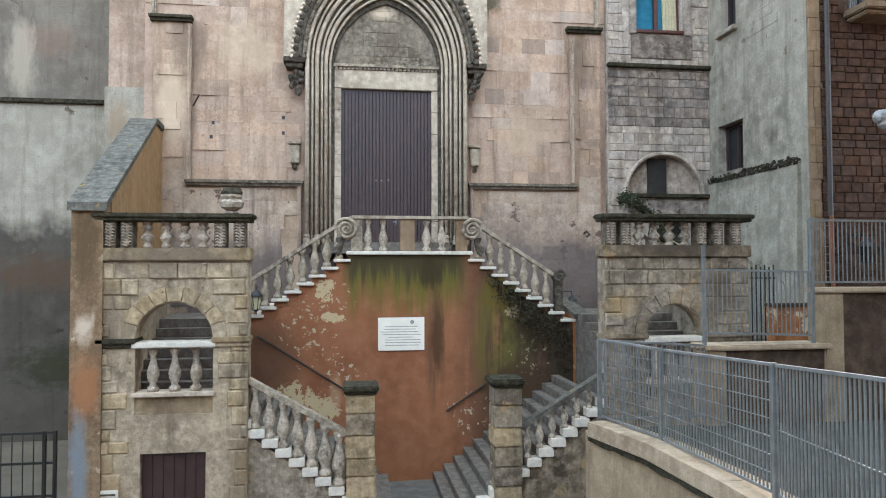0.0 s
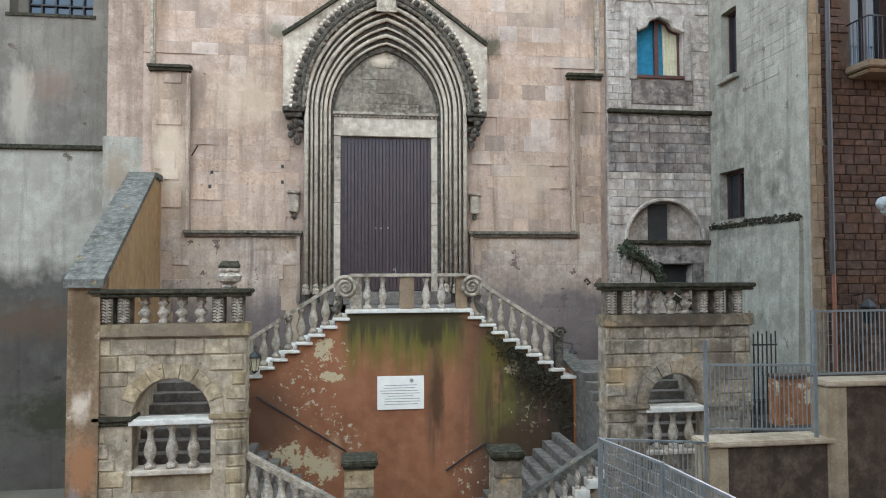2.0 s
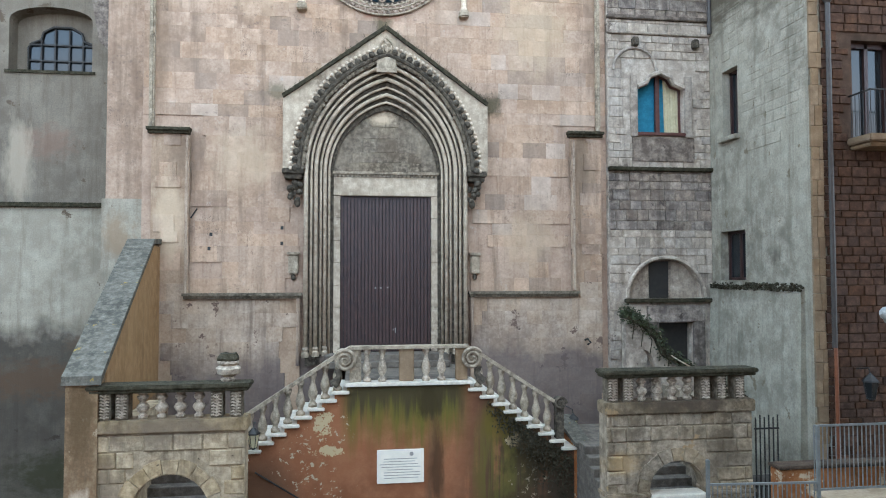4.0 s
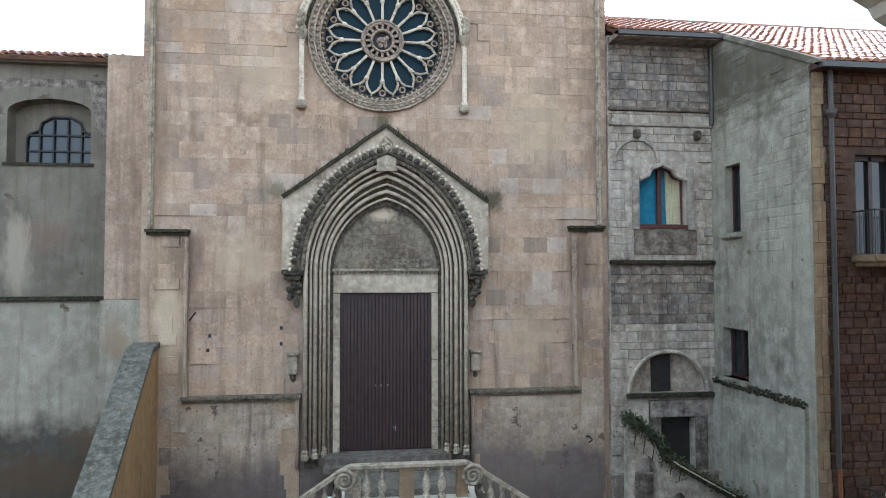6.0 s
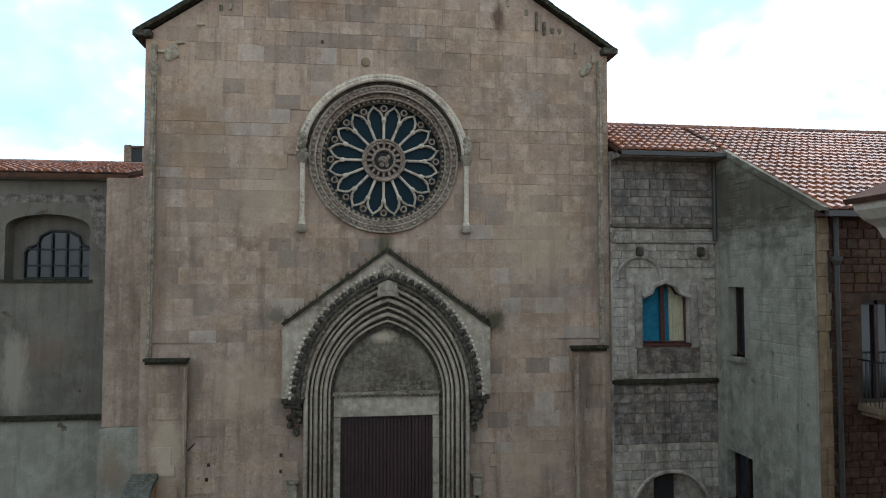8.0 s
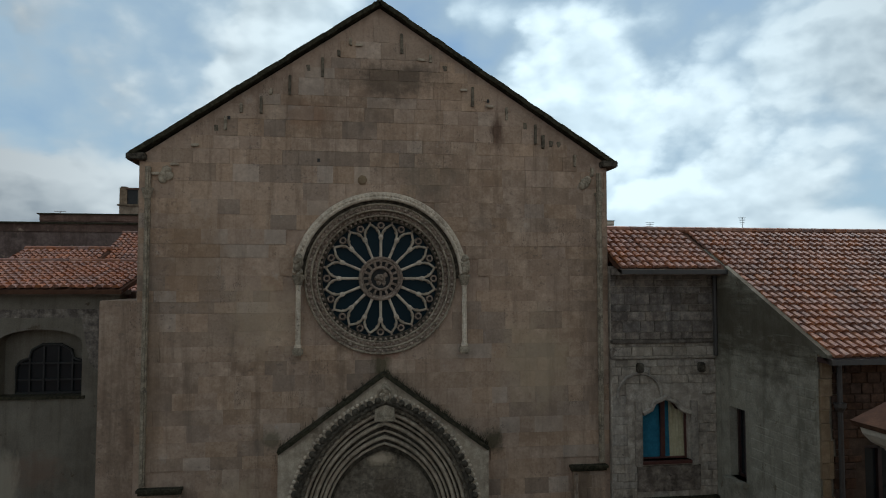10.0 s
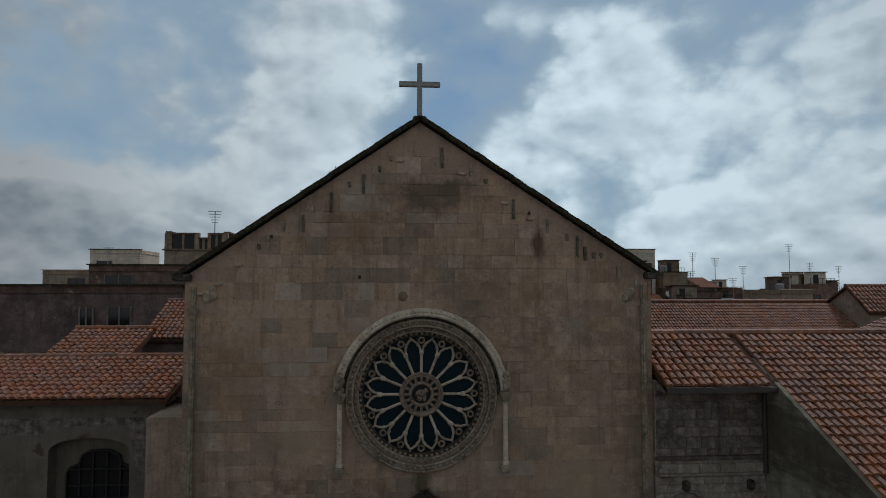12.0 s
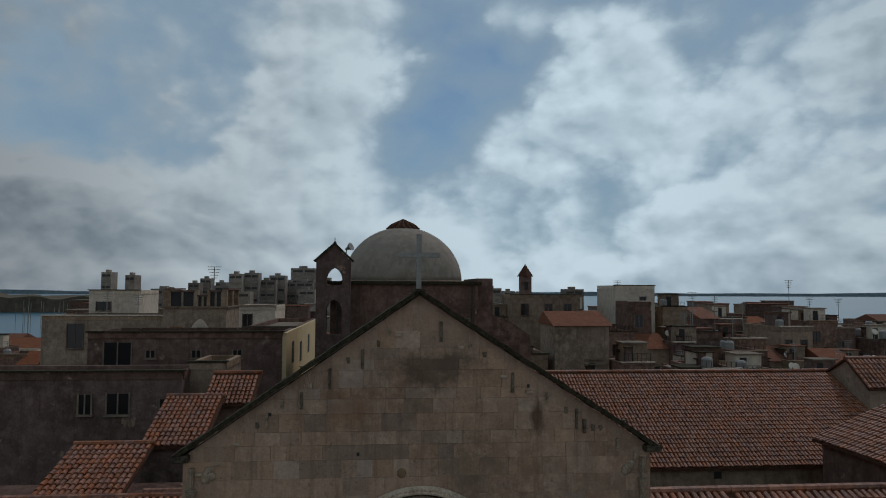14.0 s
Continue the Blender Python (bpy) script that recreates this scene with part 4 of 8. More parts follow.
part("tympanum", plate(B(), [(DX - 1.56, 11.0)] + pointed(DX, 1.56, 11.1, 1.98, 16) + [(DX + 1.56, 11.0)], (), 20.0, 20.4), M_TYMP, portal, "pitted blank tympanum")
trng = random.Random(31)
lay(courses(DX - 1.5, DX + 1.5, 11.2, 12.95, 0.34, (0.4, 0.5, 0.62), trng, lambda a, b, z, zz: max(abs(a - DX), abs(b - DX)) < 1.5 - max(0.0, zz - 11.3) ** 1.7 * 0.47, 0.008), portal, M_TYMP, Matrix.Translation((0, 19.985, 0)), lambda x, z: True, "stone", 0.03, trng, 0.005, 0.008)
bm = B()
box(bm, DX - 1.55, DX + 1.55, 19.86, 20.2, 11.1, 11.18)
for k in range(26):
    x = DX - 1.5 + 3.0 * k / 25.5
    box(bm, x, x + 0.07, 19.89, 20.1, 11.02, 11.1)
part("dentil_cornice", bm, M_CARVED, portal)
part("lintel", box(B(), DX - 1.55, DX + 1.55, 19.93, 20.3, 10.47, 11.02, 0.015), M_PALE, portal)
for x0, x1 in ((DX - 1.56, -0.31), (2.36, DX + 1.56)):
    for k in range(7):
        z0 = FLOOR + 0.652 * k
        part("jamb_stone", box(B(), x0, x1, 19.93 + random.uniform(-0.006, 0.006), 20.3, z0, z0 + 0.645, 0.012), M_PALE, portal)
for sx, x in ((-1, -1.62), (1, 3.62)):
    bm = B()
    box(bm, x - 0.3, x + 0.3, 19.26, FY + 0.1, 11.0, 11.15, 0.02)
    box(bm, x - 0.24, x + 0.24, 19.34, FY + 0.1, 10.86, 11.0, 0.02)
    for k in range(12):
        lump(bm, (x + random.uniform(-0.15, 0.15) - sx * 0.05, 19.45 + random.uniform(-0.08, 0.08), 10.8 - 0.05 * k), 0.11 - 0.004 * k, (1, 1, 1), k * 1.3)
    lump(bm, (x - sx * 0.12, 19.45, 10.2), 0.1, (0.9, 0.9, 1.3), 3)
    part("corbel", bm, M_DARKSTONE, portal, "carved figured corbel")
for x in (-1.62, 3.62):
    box_ = thing("stone_tablet", None, None, "small stone coat-of-arms block on the church wall", "wall tablet", "tablets beside the portal")
    part("tablet", box(B(), x - 0.14, x + 0.14, FY - 0.12, FY + 0.05, 8.18, 8.72, 0.03), M_CARVED, box_)
    part("cap", box(B(), x - 0.18, x + 0.18, FY - 0.16, FY + 0.05, 8.72, 8.8, 0.02), M_CARVED, box_)
    part("drop", box(B(), x - 0.06, x + 0.06, FY - 0.08, FY + 0.05, 8.0, 8.18, 0.03), M_DARKSTONE, box_)

for xa, xb in ((DX - 2.47, DX - 1.5), (DX + 1.5, DX + 2.47)):
    part("jamb_foot", box(B(), xa, xb, 19.7, 20.3, 4.0, FLOOR - 0.06, 0.015), M_PLINTH, portal, "stained stone foot of the jamb")

# ---- the church door: two leaves of narrow upright boards ----
door = thing("door_1", None, None, "closed tall dark brown double door of narrow upright boards", "church door", kind="structure")
part("leaf_backing", box(B(), -0.33, 2.37, 20.1, 20.18, FLOOR, 10.48), M_SHUTTERVOID, door)
for k in range(26):
    x = -0.315 + 2.67 * k / 26
    part("board", box(B(), x + 0.011, x + 2.67 / 26 - 0.011, 20.045 + (0.012 if 12 < k < 18 else 0), 20.1, FLOOR + 0.02, 10.46, 0.006), M_DOOR, door)
for x, z in ((0.72, 7.75), (0.88, 7.75), (1.08, 7.76), (1.25, 6.52)):
    part("stud", lathe(B(), [(0.02, 0), (0.02, 0.03), (0.01, 0.04)], 8, (x, 20.05, z)), M_GREYMETAL, door)
part("door_handle", tube(B(), [(1.3, 20.06, 6.45), (1.3, 20.0, 6.47), (1.3, 20.0, 6.57), (1.3, 20.06, 6.59)], 0.013, 6), M_GREYMETAL, door)

# ---- rose window ----
rose = thing("rose_window", None, None, "round rose window with sixteen stone spokes and dark blue glass", "rose window")
RX, RZ = ROSE
part("glass", plate(B(), circle(RX, RZ, 1.72, 64), (), 20.12, 20.15), M_ROSEGLASS, rose, "dark blue-green glass")


def ring(bm, r0, r1, y0, y1, n=64, a0=0.0, a1=360.0):
    if a1 - a0 == 360:
        return plate(bm, circle(RX, RZ, r1, n), [circle(RX, RZ, r0, n)], y0, y1)
    return plate(bm, circle(RX, RZ, r1, n, a0, a1) + circle(RX, RZ, r0, n, a0, a1)[::-1], (), y0, y1)


# splay coloured dark to paint the shade of its depth
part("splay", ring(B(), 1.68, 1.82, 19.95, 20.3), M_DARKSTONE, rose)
part("inner_ring", ring(B(), 1.8, 1.98, 19.84, 20.2), M_ROSERING, rose)
part("outer_ring", ring(B(), 1.96, 2.14, 19.72, 20.1), M_ROSERING, rose)
for r, y, n, k in ((1.76, 19.93, 72, 0.045), (1.89, 19.82, 64, 0.05), (2.06, 19.7, 72, 0.055)):
    bm = B()
    for i in range(n):
        a = 2 * math.pi * i / n
        lump(bm, (RX + r * math.cos(a), y, RZ + r * math.sin(a)), k, (1, 0.8, 1), i * 0.61)
    part("beading", bm, M_ROSERING, rose, "carved bead moulding")
for r, y, t in ((1.98, 19.71, 0.03), (2.14, 19.71, 0.035), (1.82, 19.84, 0.03)):
    part("roll_moulding", tube(B(), [(x, y, z) for x, z in circle(RX, RZ, r, 64)], t, 6, True), M_CARVED, rose)
# hood mould over the upper half, on two slim columns
bm = B()
tube(bm, [(x, 19.66, z) for x, z in circle(RX, RZ - 0.02, 2.42, 40, 4, 176)], 0.09, 8)
tube(bm, [(x, 19.6, z) for x, z in circle(RX, RZ - 0.02, 2.33, 40, 4, 176)], 0.06, 8)
part("hood_mould", bm, M_HOOD, rose, "pale arched hood mould")
bm = B()
for x, z in circle(RX, RZ, 2.38, 60, 6, 174):
    lump(bm, (x, 19.58, z), 0.05, (1, 0.7, 1), x)
part("hood_beads", bm, M_HOOD, rose)
# dark half ring paints the black shade below the hood
part("hood_hollow", ring(B(), 2.13, 2.27, 19.735, 20.0, 48, 0, 180), M_DARKSTONE, rose, "near-black ring painting the shade under the hood mould")
for x in (-1.42, 3.3):
    part("shaft", lathe(B(), [(0.1, 0), (0.1, 0.06), (0.075, 0.1), (0.07, 1.7), (0.1, 1.75)], 10, (x, 19.6, 15.98)), M_HOOD, rose, "slender pale column")
    part("bracket", box(B(), x - 0.14, x + 0.14, 19.46, FY + 0.05, 15.76, 15.98, 0.04), M_CARVED, rose)
    bm = lathe(B(), [(0.09, 0), (0.13, 0.12), (0.18, 0.26), (0.18, 0.3)], 8, (x, 19.6, 17.72))
    for k in range(7):
        lump(bm, (x + random.uniform(-0.06, 0.06), 19.58 + random.uniform(-0.05, 0.05), 18.08 + 0.07 * k), 0.12, (0.9, 0.9, 1), k)
    part("capital", bm, M_CARVED, rose, "capital with a worn carved beast")
# spokes: turned shafts with capitals, pointed lobes between them, pierced ringlets in the corners
HUB = 0.58
for i in range(16):
    a = 2 * math.pi * (i + 0.5) / 16 + radians(11.25)
    c, s = math.cos(a), math.sin(a)
    bm = tube(B(), [(RX + r * c, 19.98, RZ + r * s) for r in (HUB, 0.63, 0.65, 1.12, 1.14, 1.2, 1.26, 1.28)], [0.06, 0.055, 0.04, 0.04, 0.055, 0.075, 0.06, 0.04], 8)
    part("spoke", bm, M_HOOD, rose)
    b = a + 2 * math.pi / 16
    m = (a + b) / 2
    pts = []
    for k in range(17):
        f = k / 16
        ang = a + (b - a) * (0.06 + 0.88 * f)
        rr = 1.24 + 0.3 * math.sin(math.pi * f) ** 0.5 + 0.06 * max(0.0, 1 - abs(f - 0.5) * 5)
        pts.append((RX + rr * math.cos(ang), 20.0, RZ + rr * math.sin(ang)))
    part("lobe", tube(B(), pts, 0.034, 6), M_PALE, rose)
    bm = B()
    for side in (-1, 1):
        tube(bm, [(RX + r * math.cos(m + side * w), 20.03, RZ + r * math.sin(m + side * w)) for r, w in ((1.33, 0.16), (1.4, 0.1), (1.46, 0.1), (1.5, 0.13))], 0.018, 5)
    part("cusp", bm, M_CARVED, rose)
    q = (RX + 1.55 * c, RZ + 1.55 * s)
    part("spandrel", plate(B(), circle(*q, 0.135, 10), (), 20.09, 20.115), M_SHUTTERVOID, rose, "dark pierced corner")
    part("ringlet", tube(B(), [(x, 20.0, z) for x, z in circle(*q, 0.08, 14)], 0.026, 6, True), M_ROSERING, rose)
    q = (RX + 1.67 * math.cos(m), RZ + 1.67 * math.sin(m))
    part("rim_hole", plate(B(), circle(*q, 0.07, 8), (), 20.1, 20.117), M_SHUTTERVOID, rose)
    part("rim_branch", tube(B(), [(RX + 1.6 * math.cos(m), 20.0, RZ + 1.6 * math.sin(m)), (RX + 1.72 * math.cos(m), 20.0, RZ + 1.72 * math.sin(m))], 0.03, 6), M_ROSERING, rose)
bm = ring(B(), 0.5, 0.62, 19.92, 20.1, 48)
ring(bm, 0.28, 0.36, 19.92, 20.1, 40)
tube(bm, [(x, 19.92, z) for x, z in circle(RX, RZ, 0.6, 40)], 0.04, 6, True)
tube(bm, [(x, 19.92, z) for x, z in circle(RX, RZ, 0.32, 32)], 0.035, 6, True)
for i in range(16):
    a = 2 * math.pi * i / 16
    beam(bm, (RX + 0.34 * math.cos(a), 19.95, RZ + 0.34 * math.sin(a)), (RX + 0.52 * math.cos(a), 19.95, RZ + 0.52 * math.sin(a)), 0.07, 0.06, (0, 1, 0))
part("hub", bm, M_ROSERING, rose, "carved stone hub")
part("hub_back", plate(B(), circle(RX, RZ, 0.51, 32), (), 20.06, 20.1), M_SHUTTERVOID, rose)
bm = B()
lump(bm, (RX - 0.02, 19.99, RZ + 0.02), 0.13, (1.25, 0.5, 0.8), 2)
lump(bm, (RX + 0.13, 19.98, RZ + 0.1), 0.075, (1, 0.6, 1), 5)
lump(bm, (RX - 0.06, 19.99, RZ - 0.12), 0.08, (1, 0.5, 1), 8)
lump(bm, (RX + 0.09, 19.99, RZ - 0.12), 0.07, (0.8, 0.5, 1.2), 9)
part("hub_relief", bm, M_ROSERING, rose, "small worn carved emblem in the hub")

# ---- ground, street platform ----
ground = thing("ground", box(B(), -400, 500, -60, 320, -0.4, 0.0), M_EARTH, "wide grey-brown ground under the old town", "ground", kind="structure")
thing("pavement", box(B(), -14, 3.3, -12, 16.4, -0.02, 0.012), M_PAVING, "grey stone paving before the church steps", "pavement", kind="structure")

def terracotta_wall():
    """Terracotta render with algae runs under the landing, black runs on the right flight and flaked spots down to the old plaster."""
    m = mat("streaked_terracotta", (0.18, 0.078, 0.042), (0.25, 0.112, 0.06), (0.285, 0.142, 0.082), 1.2, 0.9, 0.2, 40, 0.2, (0.12, 0.06, 0.03))
    N, L = m.node_tree.nodes, m.node_tree.links
    bsdf = N["Principled BSDF"]
    col = bsdf.inputs["Base Color"].links[0].from_socket
    tc = N.new("ShaderNodeTexCoord")
    sep = N.new("ShaderNodeSeparateXYZ")
    L.new(tc.outputs["Object"], sep.inputs[0])
    X, Z = sep.outputs["X"], sep.outputs["Z"]

    def rng_(v, lo, hi):
        r = N.new("ShaderNodeMapRange")
        r.interpolation_type = 'SMOOTHSTEP'
        r.inputs["From Min"].default_value, r.inputs["From Max"].default_value = lo, hi
        L.new(v, r.inputs["Value"])
        return r.outputs["Result"]

    def op(kind, a, b):
        n = N.new("ShaderNodeMath")
        n.operation = kind
        for i, v in enumerate((a, b)):
            if isinstance(v, (int, float)):
                n.inputs[i].default_value = v
            else:
                L.new(v, n.inputs[i])
        return n.outputs[0]

    def nz(scale, stretch=(1, 1, 1), shift=(0, 0, 0), detail=8, rough=0.62):
        mp = N.new("ShaderNodeMapping")
        mp.inputs["Scale"].default_value, mp.inputs["Location"].default_value = stretch, shift
        L.new(tc.outputs["Object"], mp.inputs["Vector"])
        n = N.new("ShaderNodeTexNoise")
        n.inputs["Scale"].default_value, n.inputs["Detail"].default_value, n.inputs["Roughness"].default_value = scale, detail, rough
        L.new(mp.outputs["Vector"], n.inputs["Vector"])
        return n.outputs["Fac"]

    def over(fac, c):
        nonlocal col
        x = N.new("ShaderNodeMix")
        x.data_type = 'RGBA'
        L.new(fac, x.inputs["Factor"])
        L.new(col, x.inputs["A"])
        x.inputs["B"].default_value = (*c, 1)
        col = x.outputs["Result"]

    def spot(cx, cz, rx, rz):
        d = op('ADD', op('POWER', op('MULTIPLY', op('SUBTRACT', X, cx), 1 / rx), 2), op('POWER', op('MULTIPLY', op('SUBTRACT', Z, cz), 1 / rz), 2))
        return rng_(d, 1.6, 0.0)
    runs, runs2, grain = nz(1.9, (2.2, 1, 0.13)), nz(2.6, (2.0, 1, 0.1), (4, 0, 1)), nz(5.0)
    # algae in runs from under the landing
    reach = rng_(op('ADD', Z, op('MULTIPLY', runs, 2.4)), 4.9, 6.3)
    middle = op('MULTIPLY', rng_(X, -0.35, 0.1), rng_(X, 3.0, 2.5))
    over(op('MULTIPLY', op('MULTIPLY', reach, middle), 0.95), (0.115, 0.1, 0.018))
    over(op('MULTIPLY', op('MULTIPLY', rng_(op('ADD', Z, op('MULTIPLY', runs2, 2.6)), 5.9, 6.55), middle), 0.85), (0.05, 0.036, 0.02))
    # the wet right flight
    right = op('MULTIPLY', rng_(X, 2.2, 3.7), rng_(op('ADD', runs, op('MULTIPLY', grain, 0.4)), 0.5, 0.7))
    over(op('MULTIPLY', right, 0.9), (0.045, 0.03, 0.02))
    over(op('MULTIPLY', op('MULTIPLY', spot(3.75, 3.5, 0.8, 1.6), rng_(runs2, 0.36, 0.55)), 0.9), (0.12, 0.1, 0.022))
    over(op('MULTIPLY', op('MULTIPLY', spot(2.05, 3.2, 0.25, 1.5), rng_(runs2, 0.42, 0.6)), 0.6), (0.07, 0.045, 0.025))
    over(op('MULTIPLY', op('MULTIPLY', rng_(X, 3.3, 4.9), rng_(Z, 4.6, 2.4)), 0.8), (0.05, 0.035, 0.022))
    # soft dark spot paints the shade on the wall beside the left loggia
    over(op('MULTIPLY', spot(-2.1, 2.9, 0.9, 1.0), 0.6), (0.06, 0.04, 0.025))
    # flaked render
    for cx, cz, rx, rz in ((-0.62, 4.55, 0.3, 0.5), (-0.5, 3.95, 0.55, 0.18), (-1.4, 2.1, 0.6, 0.55), (-0.7, 1.8, 0.5, 0.4), (4.2, 4.1, 0.5, 0.3)):
        over(rng_(op('ADD', op('MULTIPLY', spot(cx, cz, rx, rz), 0.3), op('MULTIPLY', nz(4.5, (1, 1, 1), (cx, 2, 0), 10, 0.72), 0.95)), 0.71, 0.73), (0.46, 0.34, 0.19))
    speck = nz(7.0, (1, 1, 1), (3, 1, 5), 8, 0.7)
    for cx, cz, rx, rz in ((-1.1, 3.7, 1.0, 1.2), (-0.4, 4.4, 0.7, 0.7), (-0.3, 2.5, 0.8, 1.0), (2.9, 1.6, 0.8, 0.8), (4.4, 3.0, 0.6, 1.2)):
        over(rng_(op('ADD', op('MULTIPLY', spot(cx, cz, rx, rz), 0.2), speck), 0.77, 0.79), (0.42, 0.33, 0.22))
    L.new(col, bsdf.inputs["Base Color"])
    stains(m, ((4.55, 3.9, 1.0, 1.2, (0.03, 0.024, 0.014), 0.92, 2.0), (4.2, 2.2, 1.2, 1.0, (0.05, 0.033, 0.02), 0.85, 1.5), (2.1, 3.6, 0.22, 1.6, (0.06, 0.035, 0.02), 0.8, 3.0), (1.9, 5.0, 0.5, 0.5, (0.035, 0.03, 0.015), 0.85, 3.0), (-0.35, 2.2, 0.22, 0.7, (0.36, 0.25, 0.17), 0.6, 3.0), (3.6, 4.6, 0.5, 0.7, (0.1, 0.085, 0.02), 0.8, 3.0)))
    return m


# ---- double staircase ----
SX = 1.42                       # its axis
LAND, RISE, TREAD = 5.57, 0.189, 0.292
stair_wall = thing("stair_wall", None, None, "terracotta-rendered stair wall stained green and black by water", "stair wall", kind="structure")
TY = 16.55


def stepped_side(sign, n, x_first):
    pts = []
    x, z = x_first, LAND - 0.07
    for k in range(n):
        pts.append((x, z - RISE * k - RISE))
        x += sign * TREAD
        pts.append((x, z - RISE * k - RISE))
    return pts


HALF = 1.5
right_pts = stepped_side(1, 9, SX + HALF)
left_pts = stepped_side(-1, 11, SX - HALF)
outline = [(left_pts[-1][0], 0.0)] + left_pts[::-1] + [(SX - HALF, LAND - 0.07), (SX + HALF, LAND - 0.07)] + right_pts + [(right_pts[-1][0], 0.0)]
part("render", plate(B(), outline, (), TY, TY + 0.5), terracotta_wall(), stair_wall)
part("landing_slab", box(B(), SX - HALF - 0.05, SX + HALF + 0.05, TY - 0.1, TY + 0.35, LAND - 0.09, LAND, 0.015), M_STEP, stair_wall, "white marble landing edge")
part("landing_floor", box(B(), SX - HALF - 0.05, SX + HALF + 0.05, TY + 0.35, FY - 0.14, LAND - 0.09, LAND - 0.005), M_STEPGREY, stair_wall)
part("landing_core", box(B(), SX - HALF + 0.02, SX + HALF - 0.02, TY + 0.5, FY, 2.0, LAND - 0.09), M_PLINTH, stair_wall)
for sign, n in ((1, 9), (-1, 11)):
    for k in range(n):
        xa = SX + sign * (HALF + TREAD * k)
        xb = xa + sign * TREAD
        z = LAND - RISE * (k + 1)
        part("step", box(B(), min(xa, xb) - 0.06, max(xa, xb) + 0.06, TY - 0.1, TY + 1.75, z - 0.075, z, 0.014), M_STEP, stair_wall)
    xa, xb = SX + sign * HALF, SX + sign * (HALF + TREAD * n)
    part("flight_core", plate(B(), [(xa, 1.0), (xa, LAND - RISE - 0.1), (xb, LAND - RISE * (n + 1) - 0.1), (xb, 1.0)], (), TY + 0.5, TY + 1.7), M_PLINTH, stair_wall)
for k, (zt, yy) in enumerate(((LAND + 0.165, 18.95), (FLOOR, 19.25))):
    part("door_step", box(B(), DX - 1.75, DX + 1.75, yy, 20.05, LAND, zt, 0.015), M_STEPGREY, stair_wall)
part("end_pier", box(B(), right_pts[-1][0], right_pts[-1][0] + 0.34, TY - 0.05, TY + 1.5, 0, 4.0, 0.02), M_ORANGE, stair_wall)
part("end_coping", beam(B(), (right_pts[-1][0] + 0.17, TY - 0.25, 3.95), (right_pts[-1][0] + 0.17, TY + 1.5, 4.3), 0.42, 0.1), M_SLATE, stair_wall)

# landing balustrade
RAIL = 6.43
balcony = thing("landing_balustrade", None, None, "stone balustrade round the landing with carved end scrolls", "balustrade")
rail = [(SX - 1.75, RAIL - 0.2), (SX - 1.42, RAIL - 0.03), (SX + 1.42, RAIL - 0.03), (SX + 1.75, RAIL - 0.2)]
bm = B()
for (xa, za), (xb, zb) in zip(rail, rail[1:]):
    beam(bm, (xa, TY + 0.1, za), (xb, TY + 0.1, zb), 0.26, 0.075)
part("handrail", bm, M_CARVED, balcony)
for x in (SX - 1.02, SX - 0.65, SX + 0.42, SX + 0.8):
    part("baluster", lathe(B(), BALUSTER, 12, (x, TY + 0.12, LAND), 1.45), M_BALUSTER, balcony, smooth=True)
part("centre_pedestal", box(B(), SX - 0.24, SX + 0.12, TY + 0.02, TY + 0.25, LAND, RAIL - 0.06, 0.02), M_QUOIN, balcony, "ochre stone pedestal")
for sx in (-1, 1):
    cx, cz = SX + sx * 1.55, RAIL - 0.33
    part("end_panel", box(B(), SX + sx * 1.3 - 0.14, SX + sx * 1.3 + 0.14, TY + 0.03, TY + 0.24, LAND, RAIL - 0.06, 0.02), M_QUOIN if sx > 0 else M_CARVED, balcony)
    spiral = []
    for k in range(40):
        a = k / 39 * 4.6 * math.pi
        r = 0.27 * (1 - k / 44)
        spiral.append((cx + sx * r * math.cos(a + 0.6), TY - 0.02, cz + r * math.sin(a + 0.6)))
    bm = tube(B(), spiral, [0.05 - 0.0007 * k for k in range(40)], 7)
    plate(bm, circle(cx, cz, 0.25, 20), (), TY + 0.0, TY + 0.22)
    part("scroll", bm, M_CARVED, balcony, "carved spiral scroll")
    tail = [(cx + sx * 0.16, TY + 0.06, cz - 0.2), (cx + sx * 0.14, TY + 0.06, cz - 0.35), (cx + sx * 0.2, TY + 0.06, cz - 0.5), (cx + sx * 0.28, TY + 0.06, cz - 0.58)]
    part("scroll_tail", tube(B(), tail, [0.1, 0.08, 0.1, 0.13], 8), M_DARKSTONE, balcony)

